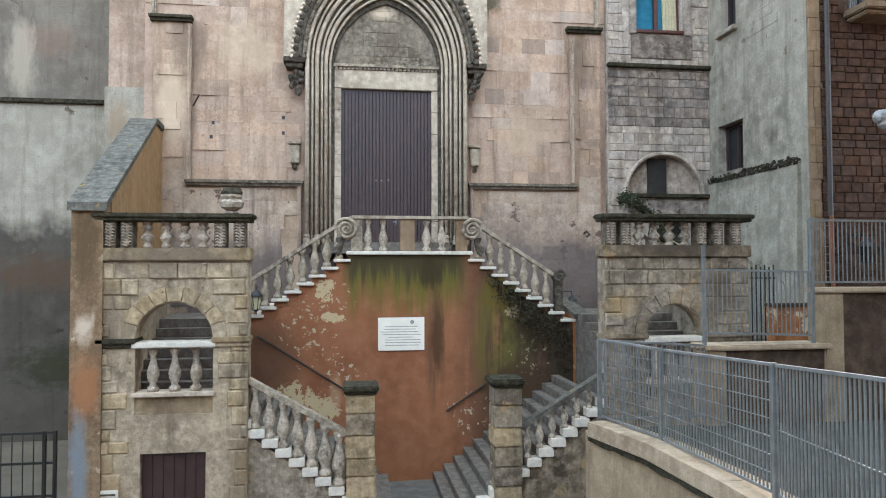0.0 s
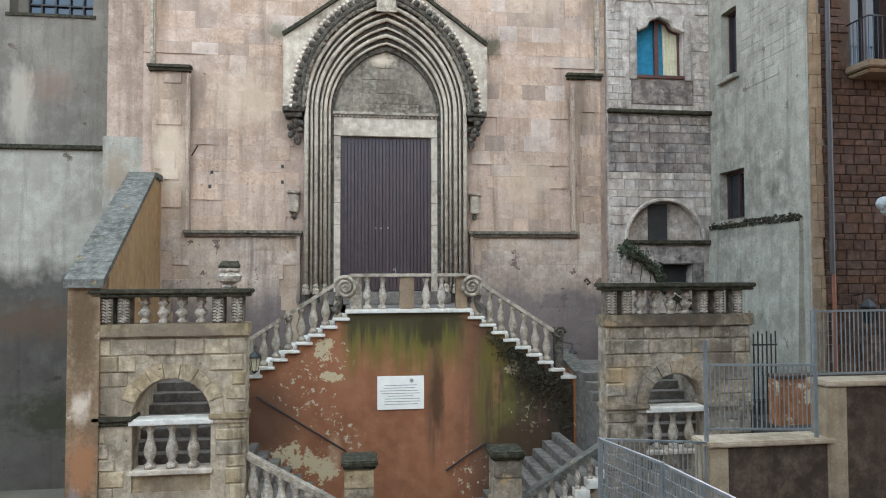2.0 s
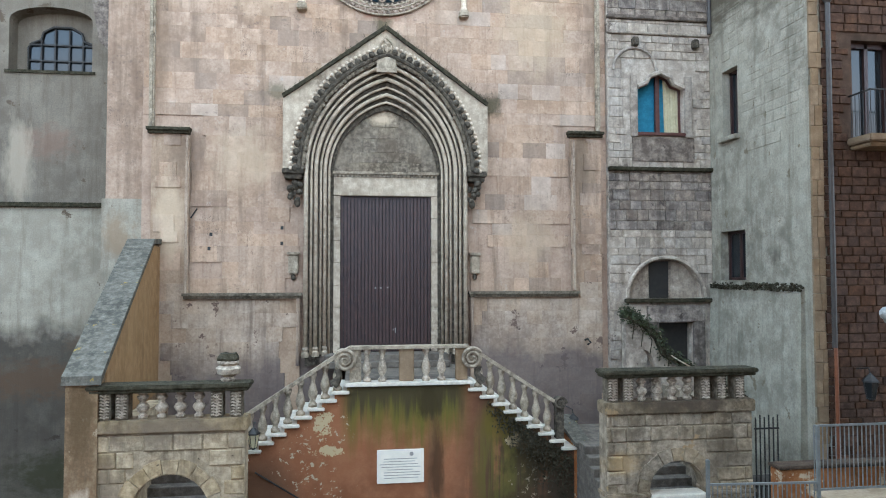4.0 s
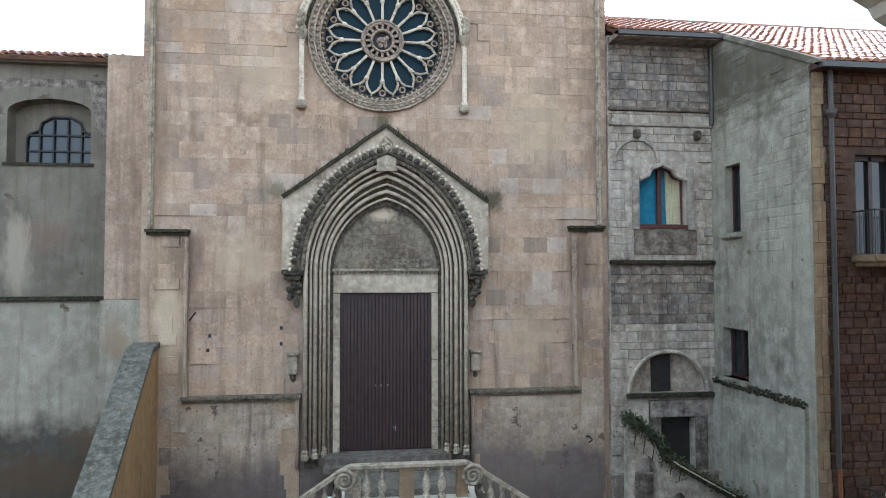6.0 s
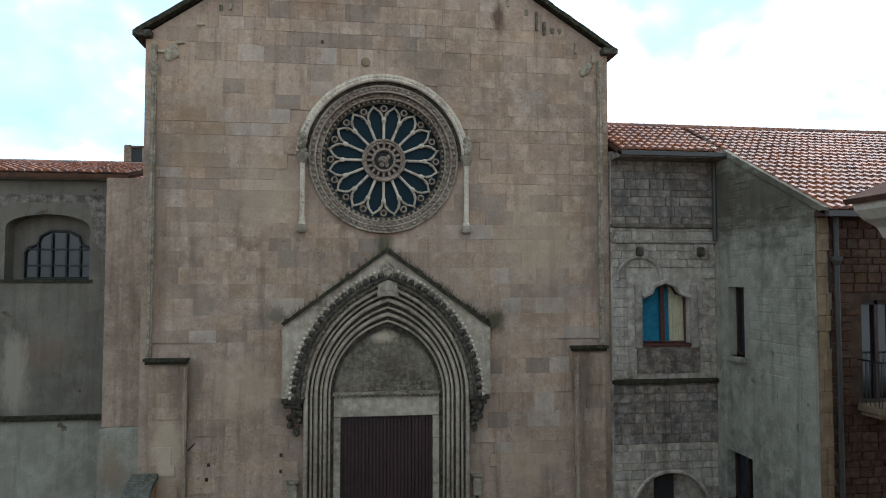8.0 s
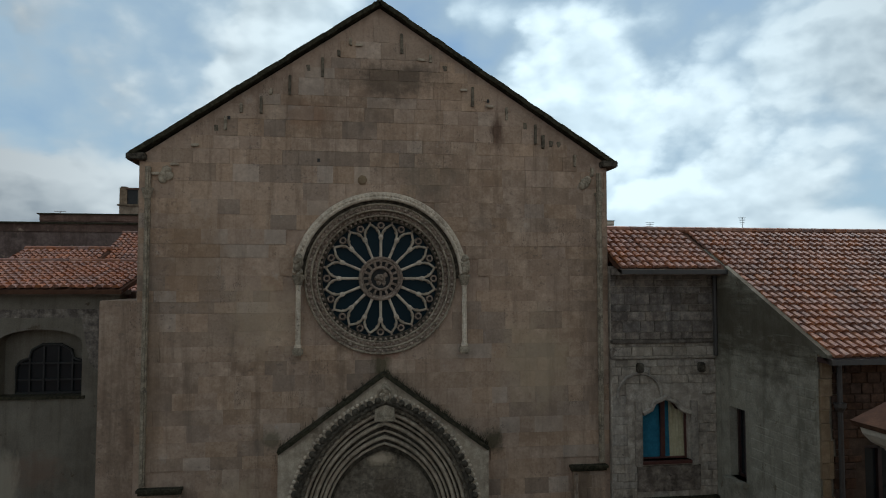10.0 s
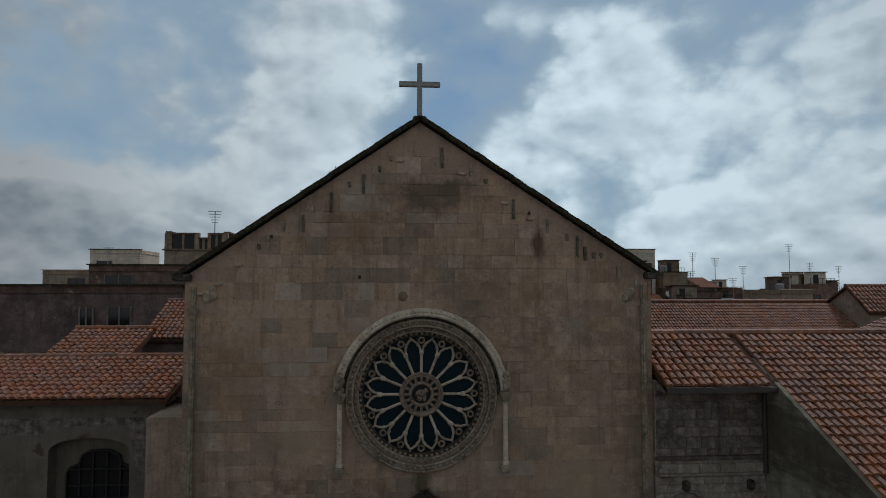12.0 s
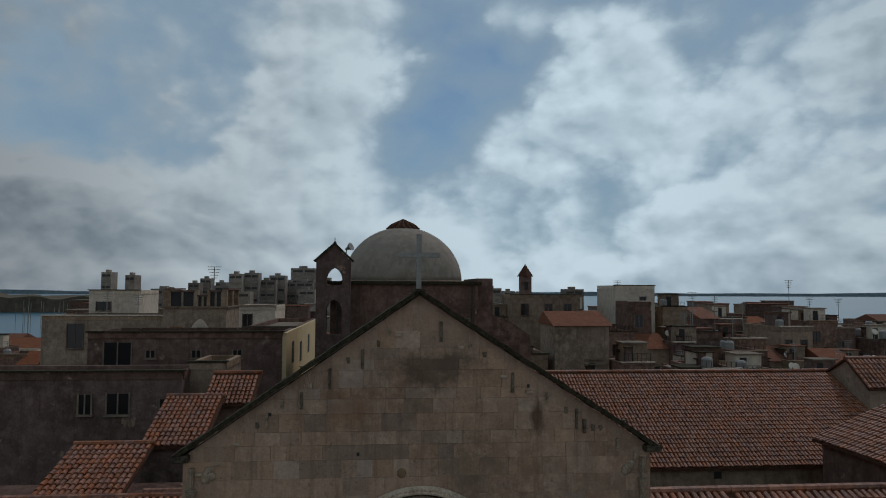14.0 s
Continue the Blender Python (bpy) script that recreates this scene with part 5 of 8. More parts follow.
for sign, n, xe in ((1, 8, 5.1), (-1, 8, -2.5)):
    bal = thing("stair_balustrade", None, None, "worn grey stone balustrade climbing the upper flight", "balustrade", "balustrades of the upper flights")
    xa, za = SX + sign * 1.72, RAIL - 0.2
    slope = RISE / TREAD
    xb = xe
    zb = za - slope * abs(xb - xa)
    part("handrail", beam(B(), (xa, TY + 0.12, za), (xb, TY + 0.12, zb), 0.22, 0.085), M_CARVED, bal)
    for k in range(n):
        x = SX + sign * (HALF + TREAD * (k + 0.5) + 0.08)
        if sign * (x - xe) > -0.1:
            continue
        z = LAND - RISE * (k + 1)
        top = za - slope * abs(x - xa) - 0.03
        part("baluster", lathe(B(), BALUSTER, 10, (x, TY + 0.12, z), (top - z) / 0.55), M_CARVED, bal, smooth=True)
    if sign > 0:
        spiral = [(xe + 0.1 + 0.16 * (1 - k / 30) * math.cos(k * 0.42), TY - 0.02, zb - 0.02 - 0.0 + 0.16 * (1 - k / 30) * math.sin(k * 0.42)) for k in range(26)]
        bm = tube(B(), spiral, 0.035, 6)
        plate(bm, circle(xe + 0.1, zb - 0.02, 0.15, 16), (), TY, TY + 0.22)
        box(bm, xe, xe + 0.2, TY + 0.02, TY + 0.22, LAND - RISE * 10, zb - 0.1)
        part("newel", bm, M_DARKSTONE, bal, "scrolled end post")

# wet growth that hangs from the steps of one flight
growth = thing("hanging_weeds", None, None, "dark green weeds and moss hanging from the wet steps", "plant")
grng = random.Random(41)
V, Fc = [], []
for k in range(1500):
    x = 3.3 + 2.2 * grng.random() ** 0.6
    edge_z = LAND - RISE * ((x - SX - HALF) / TREAD + 1.3)
    z = edge_z - abs(grng.gauss(0, 0.16 + 0.28 * (x - 3.3)))
    if z < 2.3 or x > 5.6:
        continue
    p = Vector((x, TY - 0.03 - 0.07 * grng.random(), z))
    d = Vector((grng.uniform(-0.6, 0.6), grng.uniform(-0.5, 0.1), grng.uniform(-1, 0.3))).normalized() * grng.uniform(0.025, 0.06)
    q = d.cross(Vector((grng.uniform(-1, 1), grng.uniform(-1, 1), grng.uniform(-1, 1)))).normalized() * grng.uniform(0.012, 0.026)
    b0 = len(V)
    V.extend(tuple(v) for v in (p - d, p + q, p + d, p - q))
    Fc.append((b0, b0 + 1, b0 + 2, b0 + 3))
me = bpy.data.meshes.new("weed_leaves")
me.from_pydata(V, [], Fc)
me.materials.append(M_MOSS)
lv = new("weed_leaves", me)
lv.parent = growth
tagged(lv, kind="stuff")
for k in range(7):
    x = 3.6 + 0.27 * k
    z = LAND - RISE * ((x - SX - HALF) / TREAD + 1.4)
    part("stem", tube(B(), [(x, TY - 0.02, z), (x + 0.05, TY - 0.08, z - 0.2), (x + 0.02, TY - 0.06, z - 0.5 - 0.05 * k)], 0.01, 5), M_MOSS, growth)

# plaque with unreadable lines
plaque = thing("plaque", box(B(), 0.64, 1.77, TY - 0.035, TY, 3.15, 3.95, 0.006), M_PLAQUE, "white information plaque on the terracotta wall", "plaque")
rng = random.Random(5)
for k in range(8):
    w = rng.uniform(0.6, 0.95)
    x = 1.2 - w / 2 + rng.uniform(-0.05, 0.05)
    part("text_line", box(B(), x, x + w, TY - 0.039, TY - 0.036, 3.27 + 0.065 * k, 3.285 + 0.065 * k), M_INK, plaque)
part("emblem", plate(B(), circle(1.47, 3.84, 0.05, 12), (), TY - 0.039, TY - 0.036), M_INK, plaque)

# lower flights rise outwards from the middle; middle flights climb inside the two loggias
for sign, label in ((-1, "left"), (1, "right")):
    st = thing("stairs_lower", None, None, "grey stone steps with pale nosings rising to the loggia", "stairs", kind="structure")
    x0 = SX + sign * 0.55
    for k in range(13):
        xa = x0 + sign * 0.25 * k
        xb = SX + sign * 3.75
        part("step", box(B(), min(xa, xb), max(xa, xb), 13.45, TY, 0.19 * k, 0.19 * (k + 1), 0.012), M_STEPGREY, st)
        part("nosing", box(B(), min(xa, xa + sign * 0.3), max(xa, xa + sign * 0.3), 13.22, 13.5, 0.19 * k + 0.03, 0.19 * (k + 1) + 0.01, 0.012), M_STEP, st, "pale step end")
    bm = plate(B(), [(x0, 0), (x0 + sign * 3.25, 0), (x0 + sign * 3.25, 2.3), ], (), 13.28, 13.45)
    part("cheek", bm, M_LOGGIA2, st)
    cx0, cx1 = (-4.5, -2.45) if sign < 0 else (5.6, 8.1)
    part("middle_landing", box(B(), cx0, cx1, 13.3, TY, 0, 2.5), M_STEPGREY, st)
    for k in range(8):
        part("tread", box(B(), cx0, cx1, 13.85 + 0.29 * k, TY + 1.7, 2.5 + 0.19 * k, 2.5 + 0.19 * (k + 1), 0.012), M_STEPGREY, st)

# balustrades of the lower flights and the two gate posts
POSTS = ((0.18, 2.86), (3.08, 2.92))
for x, zt in POSTS:
    post = thing("gate_post", None, None, "square weathered stone gate post with a mossy cap", "gate post", "gate posts")
    rng = random.Random(int(x * 10))
    z = 0.0
    while z < zt - 0.2:
        h = min(rng.uniform(0.34, 0.46), zt - 0.15 - z)
        o = rng.uniform(-0.012, 0.012)
        part("stone", box(B(), x - 0.28 + o, x + 0.28 + o, 13.18, 13.74, z, z + h - 0.008, 0.022), M_LOGGIA if rng.random() < 0.5 else M_LOGGIA2, post)
        z += h
    bm = box(B(), x - 0.32, x + 0.32, 13.14, 13.78, zt - 0.15, zt - 0.1, 0.02)
    box(bm, x - 0.35, x + 0.35, 13.1, 13.82, zt - 0.1, zt + 0.02, 0.03)
    part("cap", bm, M_MOSS, post, "dark mossy cap")
for sign, xa, za, xb, zb in ((-1, -0.1, 1.95, -1.95, 3.02), (1, 3.37, 1.95, 5.2, 3.02)):
    bal = thing("stair_balustrade", None, None, "pale stone balustrade sloping down to the gate post", "balustrade", "balustrades of the lower flights")
    part("handrail", beam(B(), (xa, 13.36, za), (xb, 13.36, zb), 0.22, 0.1), M_SLATE if sign > 0 else M_CARVED, bal)
    n = 7
    for k in range(n):
        f = (k + 0.5) / n
        x = xa + (xb - xa) * f
        top = za + (zb - za) * f - 0.03
        z = 0.19 * (int((abs(x - SX) - 0.55) / 0.25) + 1)
        part("baluster", lathe(B(), BALUSTER, 10, (x, 13.36, z), (top - z) / 0.55), M_BALUSTER, bal, smooth=True)
for sign, xa, za, xb, zb in ((-1, -2.2, 3.55, -0.1, 2.2), (1, 2.3, 1.65, 3.3, 2.3)):
    hr = thing("wall_handrail", None, None, "dark iron handrail fixed to the terracotta wall", "handrail", "wall handrails")
    part("bar", tube(B(), [(xa, TY - 0.07, za), (xb, TY - 0.07, zb)], 0.022, 6), M_DARKIRON, hr)
    for f in (0.15, 0.85):
        x, z = xa + (xb - xa) * f, za + (zb - za) * f
        part("bracket", tube(B(), [(x, TY, z - 0.04), (x, TY - 0.07, z)], 0.012, 5), M_DARKIRON, hr)


# ---- loggias ----
def loggia(x0, x1, ax0, ax1, spring, top, stone, panels, label, lower_door):
    lg = thing("loggia", None, None, label, "loggia", "loggias beside the stairs")
    y0, y1 = 13.12, 16.5
    arch = [(ax0, 2.45)] + round_arch(ax0, ax1, spring) + [(ax1, 2.45)]
    holes = [arch]
    if lower_door:
        holes.append([(-3.84, 0.02), (-3.84, 1.74), (-2.68, 1.74), (-2.68, 0.02)])
    part("front_core", plate(B(), [(x0, 0), (x1, 0), (x1, top - 0.88), (x0, top - 0.88)], holes, y0 + 0.02, y0 + 0.42), stone, lg)
    xx = x0 if x0 < 0 else x1 - 0.35
    part("side_wall", box(B(), xx + 0.01, xx + 0.34, y0 + 0.42, y1, 0, top - 0.88), stone, lg)
    bm = box(B(), x0 - 0.05, x1 + 0.05, y0 - 0.06, y0 + 0.4, top - 0.88, top - 0.64, 0.02)
    part("string_course", bm, stone, lg)
    bm = B()
    box(bm, x0 - 0.06, x1 + 0.06, y0 - 0.08, y0 + 0.36, top - 0.15, top - 0.09, 0.015)
    box(bm, x0 - 0.1, x1 + 0.1, y0 - 0.12, y0 + 0.38, top - 0.09, top, 0.02)
    part("top_rail", rough_up(bm, 0.008, 4), M_MOSS, lg, "dark mossy coping rail")
    zb, zt = top - 0.64, top - 0.15
    for x in panels:
        # dark panel ground paints the shade between the pale leaves
        part("carved_panel", box(B(), x - 0.11, x + 0.11, y0 + 0.02, y0 + 0.3, zb, zt, 0.012), M_SOOTSHADE, lg, "block carved with leaves")
        bm = B()
        tube(bm, [(x, y0 + 0.012, zb + 0.03), (x + 0.02, y0 + 0.005, (zb + zt) / 2), (x, y0 + 0.012, zt - 0.03)], 0.016, 6)
        for k in range(8):
            for side in (-1, 1):
                z = zb + 0.05 + (zt - zb - 0.1) * k / 7
                tube(bm, [(x + 0.01, y0 + 0.01, z - 0.02), (x + side * 0.05, y0 - 0.005, z + 0.015), (x + side * 0.09, y0 + 0.012, z + 0.0)], [0.012, 0.022, 0.008], 5)
        part("leaf_relief", bm, M_BALUSTER, lg, "carved pale leaves")
    pa, pb = panels[len(panels) // 2 - 1], panels[len(panels) // 2]
    for k in range(4):
        x = pa + (pb - pa) * (k + 1) / 5
        part("baluster", lathe(B(), DOUBLE_BULB, 12, (x, y0 + 0.16, zb)), M_BALUSTER, lg, smooth=True)
    # imposts
    for a, b in ((x0 - 0.04, ax0 + 0.03), (ax1 - 0.03, x1 + 0.04)):
        bm = box(B(), a, b, y0 - 0.07, y0 + 0.44, spring - 0.06, spring + 0.04, 0.02)
        box(bm, a + 0.03, b - 0.02, y0 - 0.03, y0 + 0.43, spring - 0.14, spring - 0.06, 0.015)
        part("impost", bm, M_MOSS if a < 0 and b < -3 else stone, lg)
    # voussoirs
    c, r = (ax0 + ax1) / 2, (ax1 - ax0) / 2
    for k in range(9):
        a0, a1 = math.pi * k / 9 + 0.01, math.pi * (k + 1) / 9 - 0.01
        ro = r + 0.24 + 0.03 * (k % 2)
        pts = [(c + r * 0.995 * math.cos(a), spring + 0.03 + r * 0.995 * math.sin(a)) for a in (a0, (a0 + a1) / 2, a1)] + [(c + ro * math.cos(a), spring + 0.03 + ro * math.sin(a)) for a in (a1, (a0 + a1) / 2, a0)]
        part("voussoir", plate(B(), pts, (), y0 - 0.012 - 0.008 * (k % 3), y0 + 0.2), stone, lg)
    # balustrade in the arch
    part("sill", box(B(), ax0 - 0.04, ax1 + 0.04, y0 - 0.05, y0 + 0.4, 2.78, 2.86, 0.012), M_PALE, lg)
    part("arch_rail", box(B(), ax0 - 0.06, ax1 + 0.06, y0 - 0.04, y0 + 0.36, spring - 0.14, spring - 0.03, 0.015), M_STEP, lg)
    for k in range(3):
        x = ax0 + (ax1 - ax0) * (k + 0.75) / 3.6
        part("baluster", lathe(B(), BALUSTER, 12, (x, y0 + 0.15, 2.86), (spring - 0.14 - 2.86) / 0.55), M_BALUSTER if k < 2 else M_CARVED, lg, smooth=True)
    part("infill", box(B(), ax0 - 0.01, ax1 + 0.01, y0 + 0.06, y0 + 0.4, 1.74 if lower_door else 0.1, 2.78), M_LOGGIA2 if not lower_door else stone, lg)
    rng = random.Random(int(abs(x0) * 100))

    def keep(a, b, z, zz):
        m, mz = (a + b) / 2, (z + zz) / 2
        if mz > top - 0.9:
            return False
        for px, pz in ((a + .02, z + .02), (b - .02, z + .02), (a + .02, zz - .02), (b - .02, zz - .02), (m, mz)):
            if math.hypot(px - c, pz - spring) < r + 0.25 and pz > spring - 0.05:
                return False
            if ax0 - 0.02 < px < ax1 + 0.02 and pz < spring:
                return False
        return True
    stones = courses(x0, x1, 0.0, top - 0.88, 0.3, (0.3, 0.36, 0.45, 0.52, 0.6), rng, keep)
    lay(stones, lg, stone, Matrix.Translation((0, y0 - 0.008, 0)), lambda x, z: True, "stone", 0.06, rng, 0.016, 0.022)
    return lg


logl = loggia(-4.6, -1.93, -3.95, -2.56, 3.82, 6.17, M_LOGGIA, (-4.42, -4.12, -2.45, -2.1), "yellow-grey stone loggia with an arch and a terrace balustrade", True)
logr = loggia(5.08, 8.2, 5.95, 7.2, 3.76, 6.24, M_LOGGIA2, (5.22, 5.55, 7.2, 7.55, 7.95), "grey-brown stone loggia with an arch beside the fence", False)
ld = thing("door_2", None, None, "dark brown low door at the loggia's foot", "door", kind="structure")
part("leaf", box(B(), -3.86, -2.66, 13.28, 13.36, 0.0, 1.76), M_DOOR, ld)
for k in range(6):
    part("board", box(B(), -3.83 + 0.192 * k, -3.65 + 0.192 * k, 13.255, 13.285, 0.02, 1.73, 0.006), M_DOOR, ld)

# stone urns
for x, y, z in ((-2.28, 13.35, 6.17),):
    urn = thing("urn", None, None, "weathered carved stone urn on the balustrade", "urn", "urns on the loggias")
    part("bowl", rough_up(lathe(B(), [(0.12, 0), (0.14, 0.04), (0.09, 0.08), (0.2, 0.14), (0.23, 0.24), (0.16, 0.3), (0.2, 0.34), (0.2, 0.38)], 14, (x, y, z)), 0.01, 9), M_BALUSTER, urn)
    part("plant_stump", rough_up(lathe(B(), [(0.18, 0), (0.2, 0.06), (0.15, 0.15)], 12, (x, y, z + 0.37)), 0.03, 12), M_MOSS, urn, "dark earth with dry plant remains")

# wedge wall: orange flank wall with a sloping coping that meets the church
wedge = thing("flank_wall", None, None, "orange-rendered flank wall with a sloping lichened coping", "wall", kind="structure")
WX0, WX1 = -5.05, -4.5


def slant(bm):
    """The wall runs a little to the west on its way to the church."""
    for v in bm.verts:
        v.co.x -= 0.115 * (v.co.y - 13.05)
    return bm


part("render", slant(plate(B(), [(13.05, 0), (19.7, 0), (19.7, 8.99), (18.52, 8.98), (13.05, 6.25)], (), WX0, WX1, "x")), M_FLANK, wedge)
part("ochre_face", slant(plate(B(), [(13.6, 5.0), (19.68, 5.0), (19.68, 8.93), (18.55, 8.93), (13.6, 6.44)], (), WX1, WX1 + 0.02, "x")), M_OCHRE, wedge)
part("coping", slant(plate(B(), [(12.97, 6.2), (13.0, 6.36), (18.5, 9.1), (19.6, 9.16), (19.6, 9.0), (18.52, 8.98), (13.05, 6.25)], (), WX0 - 0.06, WX1 + 0.07, "x")), M_SLATE, wedge)

vent = thing("vent_grille", None, None, "small pale slatted vent at the loggia's foot", "vent")
part("frame", box(B(), -4.56, -4.2, 13.08, 13.12, 0.7, 1.12, 0.01), M_STEP, vent)
for k in range(5):
    part("slat", box(B(), -4.52, -4.24, 13.06, 13.09, 0.75 + 0.07 * k, 0.78 + 0.07 * k), M_DARKSTONE, vent)
thing("standpipe", tube(B(), [(0.5, 13.9, 0.0), (0.48, 13.9, 0.98)], 0.03, 8), M_PALE, "pale upright pipe beside the gate post", "pipe")
gate_low = thing("iron_gate", None, None, "dark iron gate with upright bars beside the orange wall", "gate")
for z in (0.62, 1.27, 1.86):
    part("rail", box(B(), -8.6, -5.85, 14.48, 14.52, z, z + 0.045), M_DARKIRON, gate_low)
for x in (-8.6, -7.2, -6.05, -5.85):
    part("post", box(B(), x - 0.03, x + 0.03, 14.47, 14.53, 0, 1.92), M_DARKIRON, gate_low)
for k in range(12):
    part("bar", tube(B(), [(-8.45 + 0.2 * k, 14.5, 0.6), (-8.45 + 0.2 * k, 14.5, 1.88)], 0.011, 5), M_DARKIRON, gate_low)

# ---- left wing ----
wing = thing("wall_west_wing", None, None, "grey plastered wing wall with a dark string course", "wall", kind="structure")
WY = 22.0
gw = [(-10.35, 14.4)] + round_arch(-10.35, -7.95, 16.0, 10, 0.4) + [(-7.95, 14.4)]
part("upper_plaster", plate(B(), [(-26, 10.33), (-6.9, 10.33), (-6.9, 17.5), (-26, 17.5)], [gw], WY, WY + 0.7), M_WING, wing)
part("lower_plaster", box(B(), -26, -5.2, WY - 0.08, WY + 0.7, 0, 10.22), M_WINGLOW, wing)
part("string_course", box(B(), -26, -6.85, WY - 0.2, WY + 0.6, 10.22, 10.36, 0.02), M_MOSS, wing, "dark string course")
part("return_strip", box(B(), -6.9, -5.75, 20.25, WY + 0.7, 10.3, 17.3, 0.02), M_FACADE, wing, "flaking grey corner pier")
part("return_low", box(B(), -6.9, -5.2, 19.95, WY + 0.7, 0, 10.3, 0.02), M_WINGLOW, wing)
part("cornice", box(B(), -26, -6.8, WY - 0.3, WY + 0.7, 17.42, 17.58, 0.02), M_WING, wing)
part("sooty_band", plate(B(), [(-26, 16.55), (-10.6, 16.5), (-10.2, 16.75), (-8.0, 16.75), (-7.75, 15.4), (-7.35, 15.0), (-6.93, 15.3), (-6.93, 17.0), (-26, 17.0)], (), WY - 0.004, WY + 0.02), M_BAY, wing, "dark uneven band under the eaves")
part("reveal_back", box(B(), -10.6, -7.7, WY + 0.55, WY + 0.68, 14.2, 16.7), M_WING, wing)
window_g = thing("window_1", None, None, "dark lobed wing window behind an iron grille", "window", kind="structure")
lobes = [(-9.98, 14.45), (-9.98, 15.25), (-9.88, 15.4), (-9.62, 15.5), (-9.55, 15.75), (-9.25, 15.92), (-8.72, 15.92), (-8.42, 15.75), (-8.35, 15.5), (-8.1, 15.4), (-7.98, 15.25), (-7.98, 14.45)]
part("pane", plate(B(), lobes, (), WY + 0.5, WY + 0.54), M_PANE, window_g)
bm = B()
pts = [(x, WY + 0.45, z) for x, z in lobes]
tube(bm, pts, 0.045, 6, True)
part("frame", bm, M_DARKIRON, window_g)
for x in (-9.6, -9.2, -8.78, -8.38):
    part("bar", box(B(), x - 0.025, x + 0.025, WY + 0.42, WY + 0.47, 14.45, 15.85 if -9.5 < x < -8.4 else 15.5), M_DARKIRON, window_g)
for z in (14.85, 15.35):
    part("bar", box(B(), -9.95, -8.0, WY + 0.41, WY + 0.46, z - 0.025, z + 0.025), M_DARKIRON, window_g)
part("sill", box(B(), -10.45, -7.85, WY - 0.05, WY + 0.5, 14.33, 14.42), M_MOSS, window_g)

# ---- bay between church and house ----
bay = thing("wall_bay", None, None, "soot-streaked ashlar bay beside the church", "wall", kind="structure")
BX0, BX1, BY = 7.72, 11.4, 19.6
lunette = [(8.32, 7.42)] + round_arch(8.32, 10.74, 7.45, 14, 1.2) + [(10.74, 7.42)]
bw = [(8.68, 12.5), (8.68, 13.9), (8.95, 14.02), (9.05, 14.22), (9.4, 14.36), (9.75, 14.22), (9.88, 14.02), (10.18, 13.9), (10.18, 12.5)]
low_door = [(9.28, 5.0), (9.28, 6.68), (10.36, 6.68), (10.36, 5.0)]
part("core", plate(B(), [(BX0, 0), (BX1, 0), (BX1, 18.3), (BX0, 18.3)], [lunette, bw, low_door], BY + 0.03, BY + 0.6), M_BAYPALE, bay)
part("string_course", box(B(), BX0, 11.15, BY - 0.12, BY + 0.1, 11.3, 11.42, 0.02), M_MOSS, bay)
part("string_course", box(B(), BX0, 11.15, BY - 0.1, BY + 0.1, 15.98, 16.1, 0.02), M_BAY, bay)
part("string_course", box(B(), BX0, 11.15, BY - 0.06, BY + 0.1, 15.52, 15.6, 0.02), M_BAYPALE, bay)
part("lunette_ledge", box(B(), 8.2, 11.1, BY - 0.14, BY + 0.1, 7.3, 7.42, 0.02), M_MOSS, bay)
part("lunette_back", box(B(), 8.25, 10.8, BY + 0.3, BY + 0.5, 7.3, 8.75), M_BAYPALE, bay)
bm = B()
tube(bm, [(x, BY + 0.0, z) for x, z in round_arch(8.28, 10.78, 7.45, 18, 1.22)], 0.06, 6)
part("lunette_arch", bm, M_BAYPALE, bay)
part("shutter", box(B(), 9.1, 9.71, BY + 0.24, BY + 0.32, 7.42, 8.55), M_SHUTTERVOID, bay, "closed dark shutter")
bm = B()
for a, b, c, d in ((8.45, 8.66, 12.35, 14.25), (10.2, 10.42, 12.35, 14.25)):
    box(bm, a, b, BY - 0.07, BY + 0.1, c, d, 0.015)
tube(bm, [(x, BY - 0.03, z) for x, z in bw[1:-1]], 0.08, 6)
part("window_surround", bm, M_BAYPALE, bay, "pale carved window surround")
for x in (8.05, 10.0):
    part("bracket_stone", box(B(), x + 0.45, x + 0.63, BY - 0.18, BY + 0.1, 15.12, 15.4, 0.03), M_DARKSTONE, bay, "dark projecting corbel")
bm = B()
tube(bm, [(x, BY - 0.02, z) for x, z in round_arch(7.9, 9.3, 14.4, 10, 0.7)], 0.05, 6)
part("relieving_arch", bm, M_BAYPALE, bay)
part("apron", box(B(), 8.5, 10.5, BY - 0.03, BY + 0.1, 11.6, 12.35, 0.015), M_BAY, bay)
for a, b, c, d in ((8.9, 9.26, 4.0, 7.2), (10.38, 10.75, 4.0, 7.2)):
    part("door_jamb", box(B(), a, b, BY - 0.06, BY + 0.1, c, d, 0.02), M_BAY, bay)
part("door_head", box(B(), 8.9, 10.75, BY - 0.07, BY + 0.1, 6.7, 7.2, 0.02), M_BAY, bay)
# near-black sheet paints the darkness inside the doorway
part("door_dark", box(B(), 9.2, 10.45, BY + 0.35, BY + 0.45, 4.0, 6.75), M_SHUTTERVOID, bay, "near-black sheet painting the unlit doorway")
window_b = thing("window_2", None, None, "arched window with red-brown frame and turquoise curtain", "window", kind="structure")
part("curtain", box(B(), 8.6, 9.95, BY + 0.42, BY + 0.44, 12.45, 14.4), M_BLUE, window_b, "turquoise curtain")
bm = B()
for k in range(5):
    tube(bm, [(9.78 + 0.09 * k, BY + 0.4, 12.45), (9.74 + 0.09 * k, BY + 0.4, 14.3)], 0.06, 6)
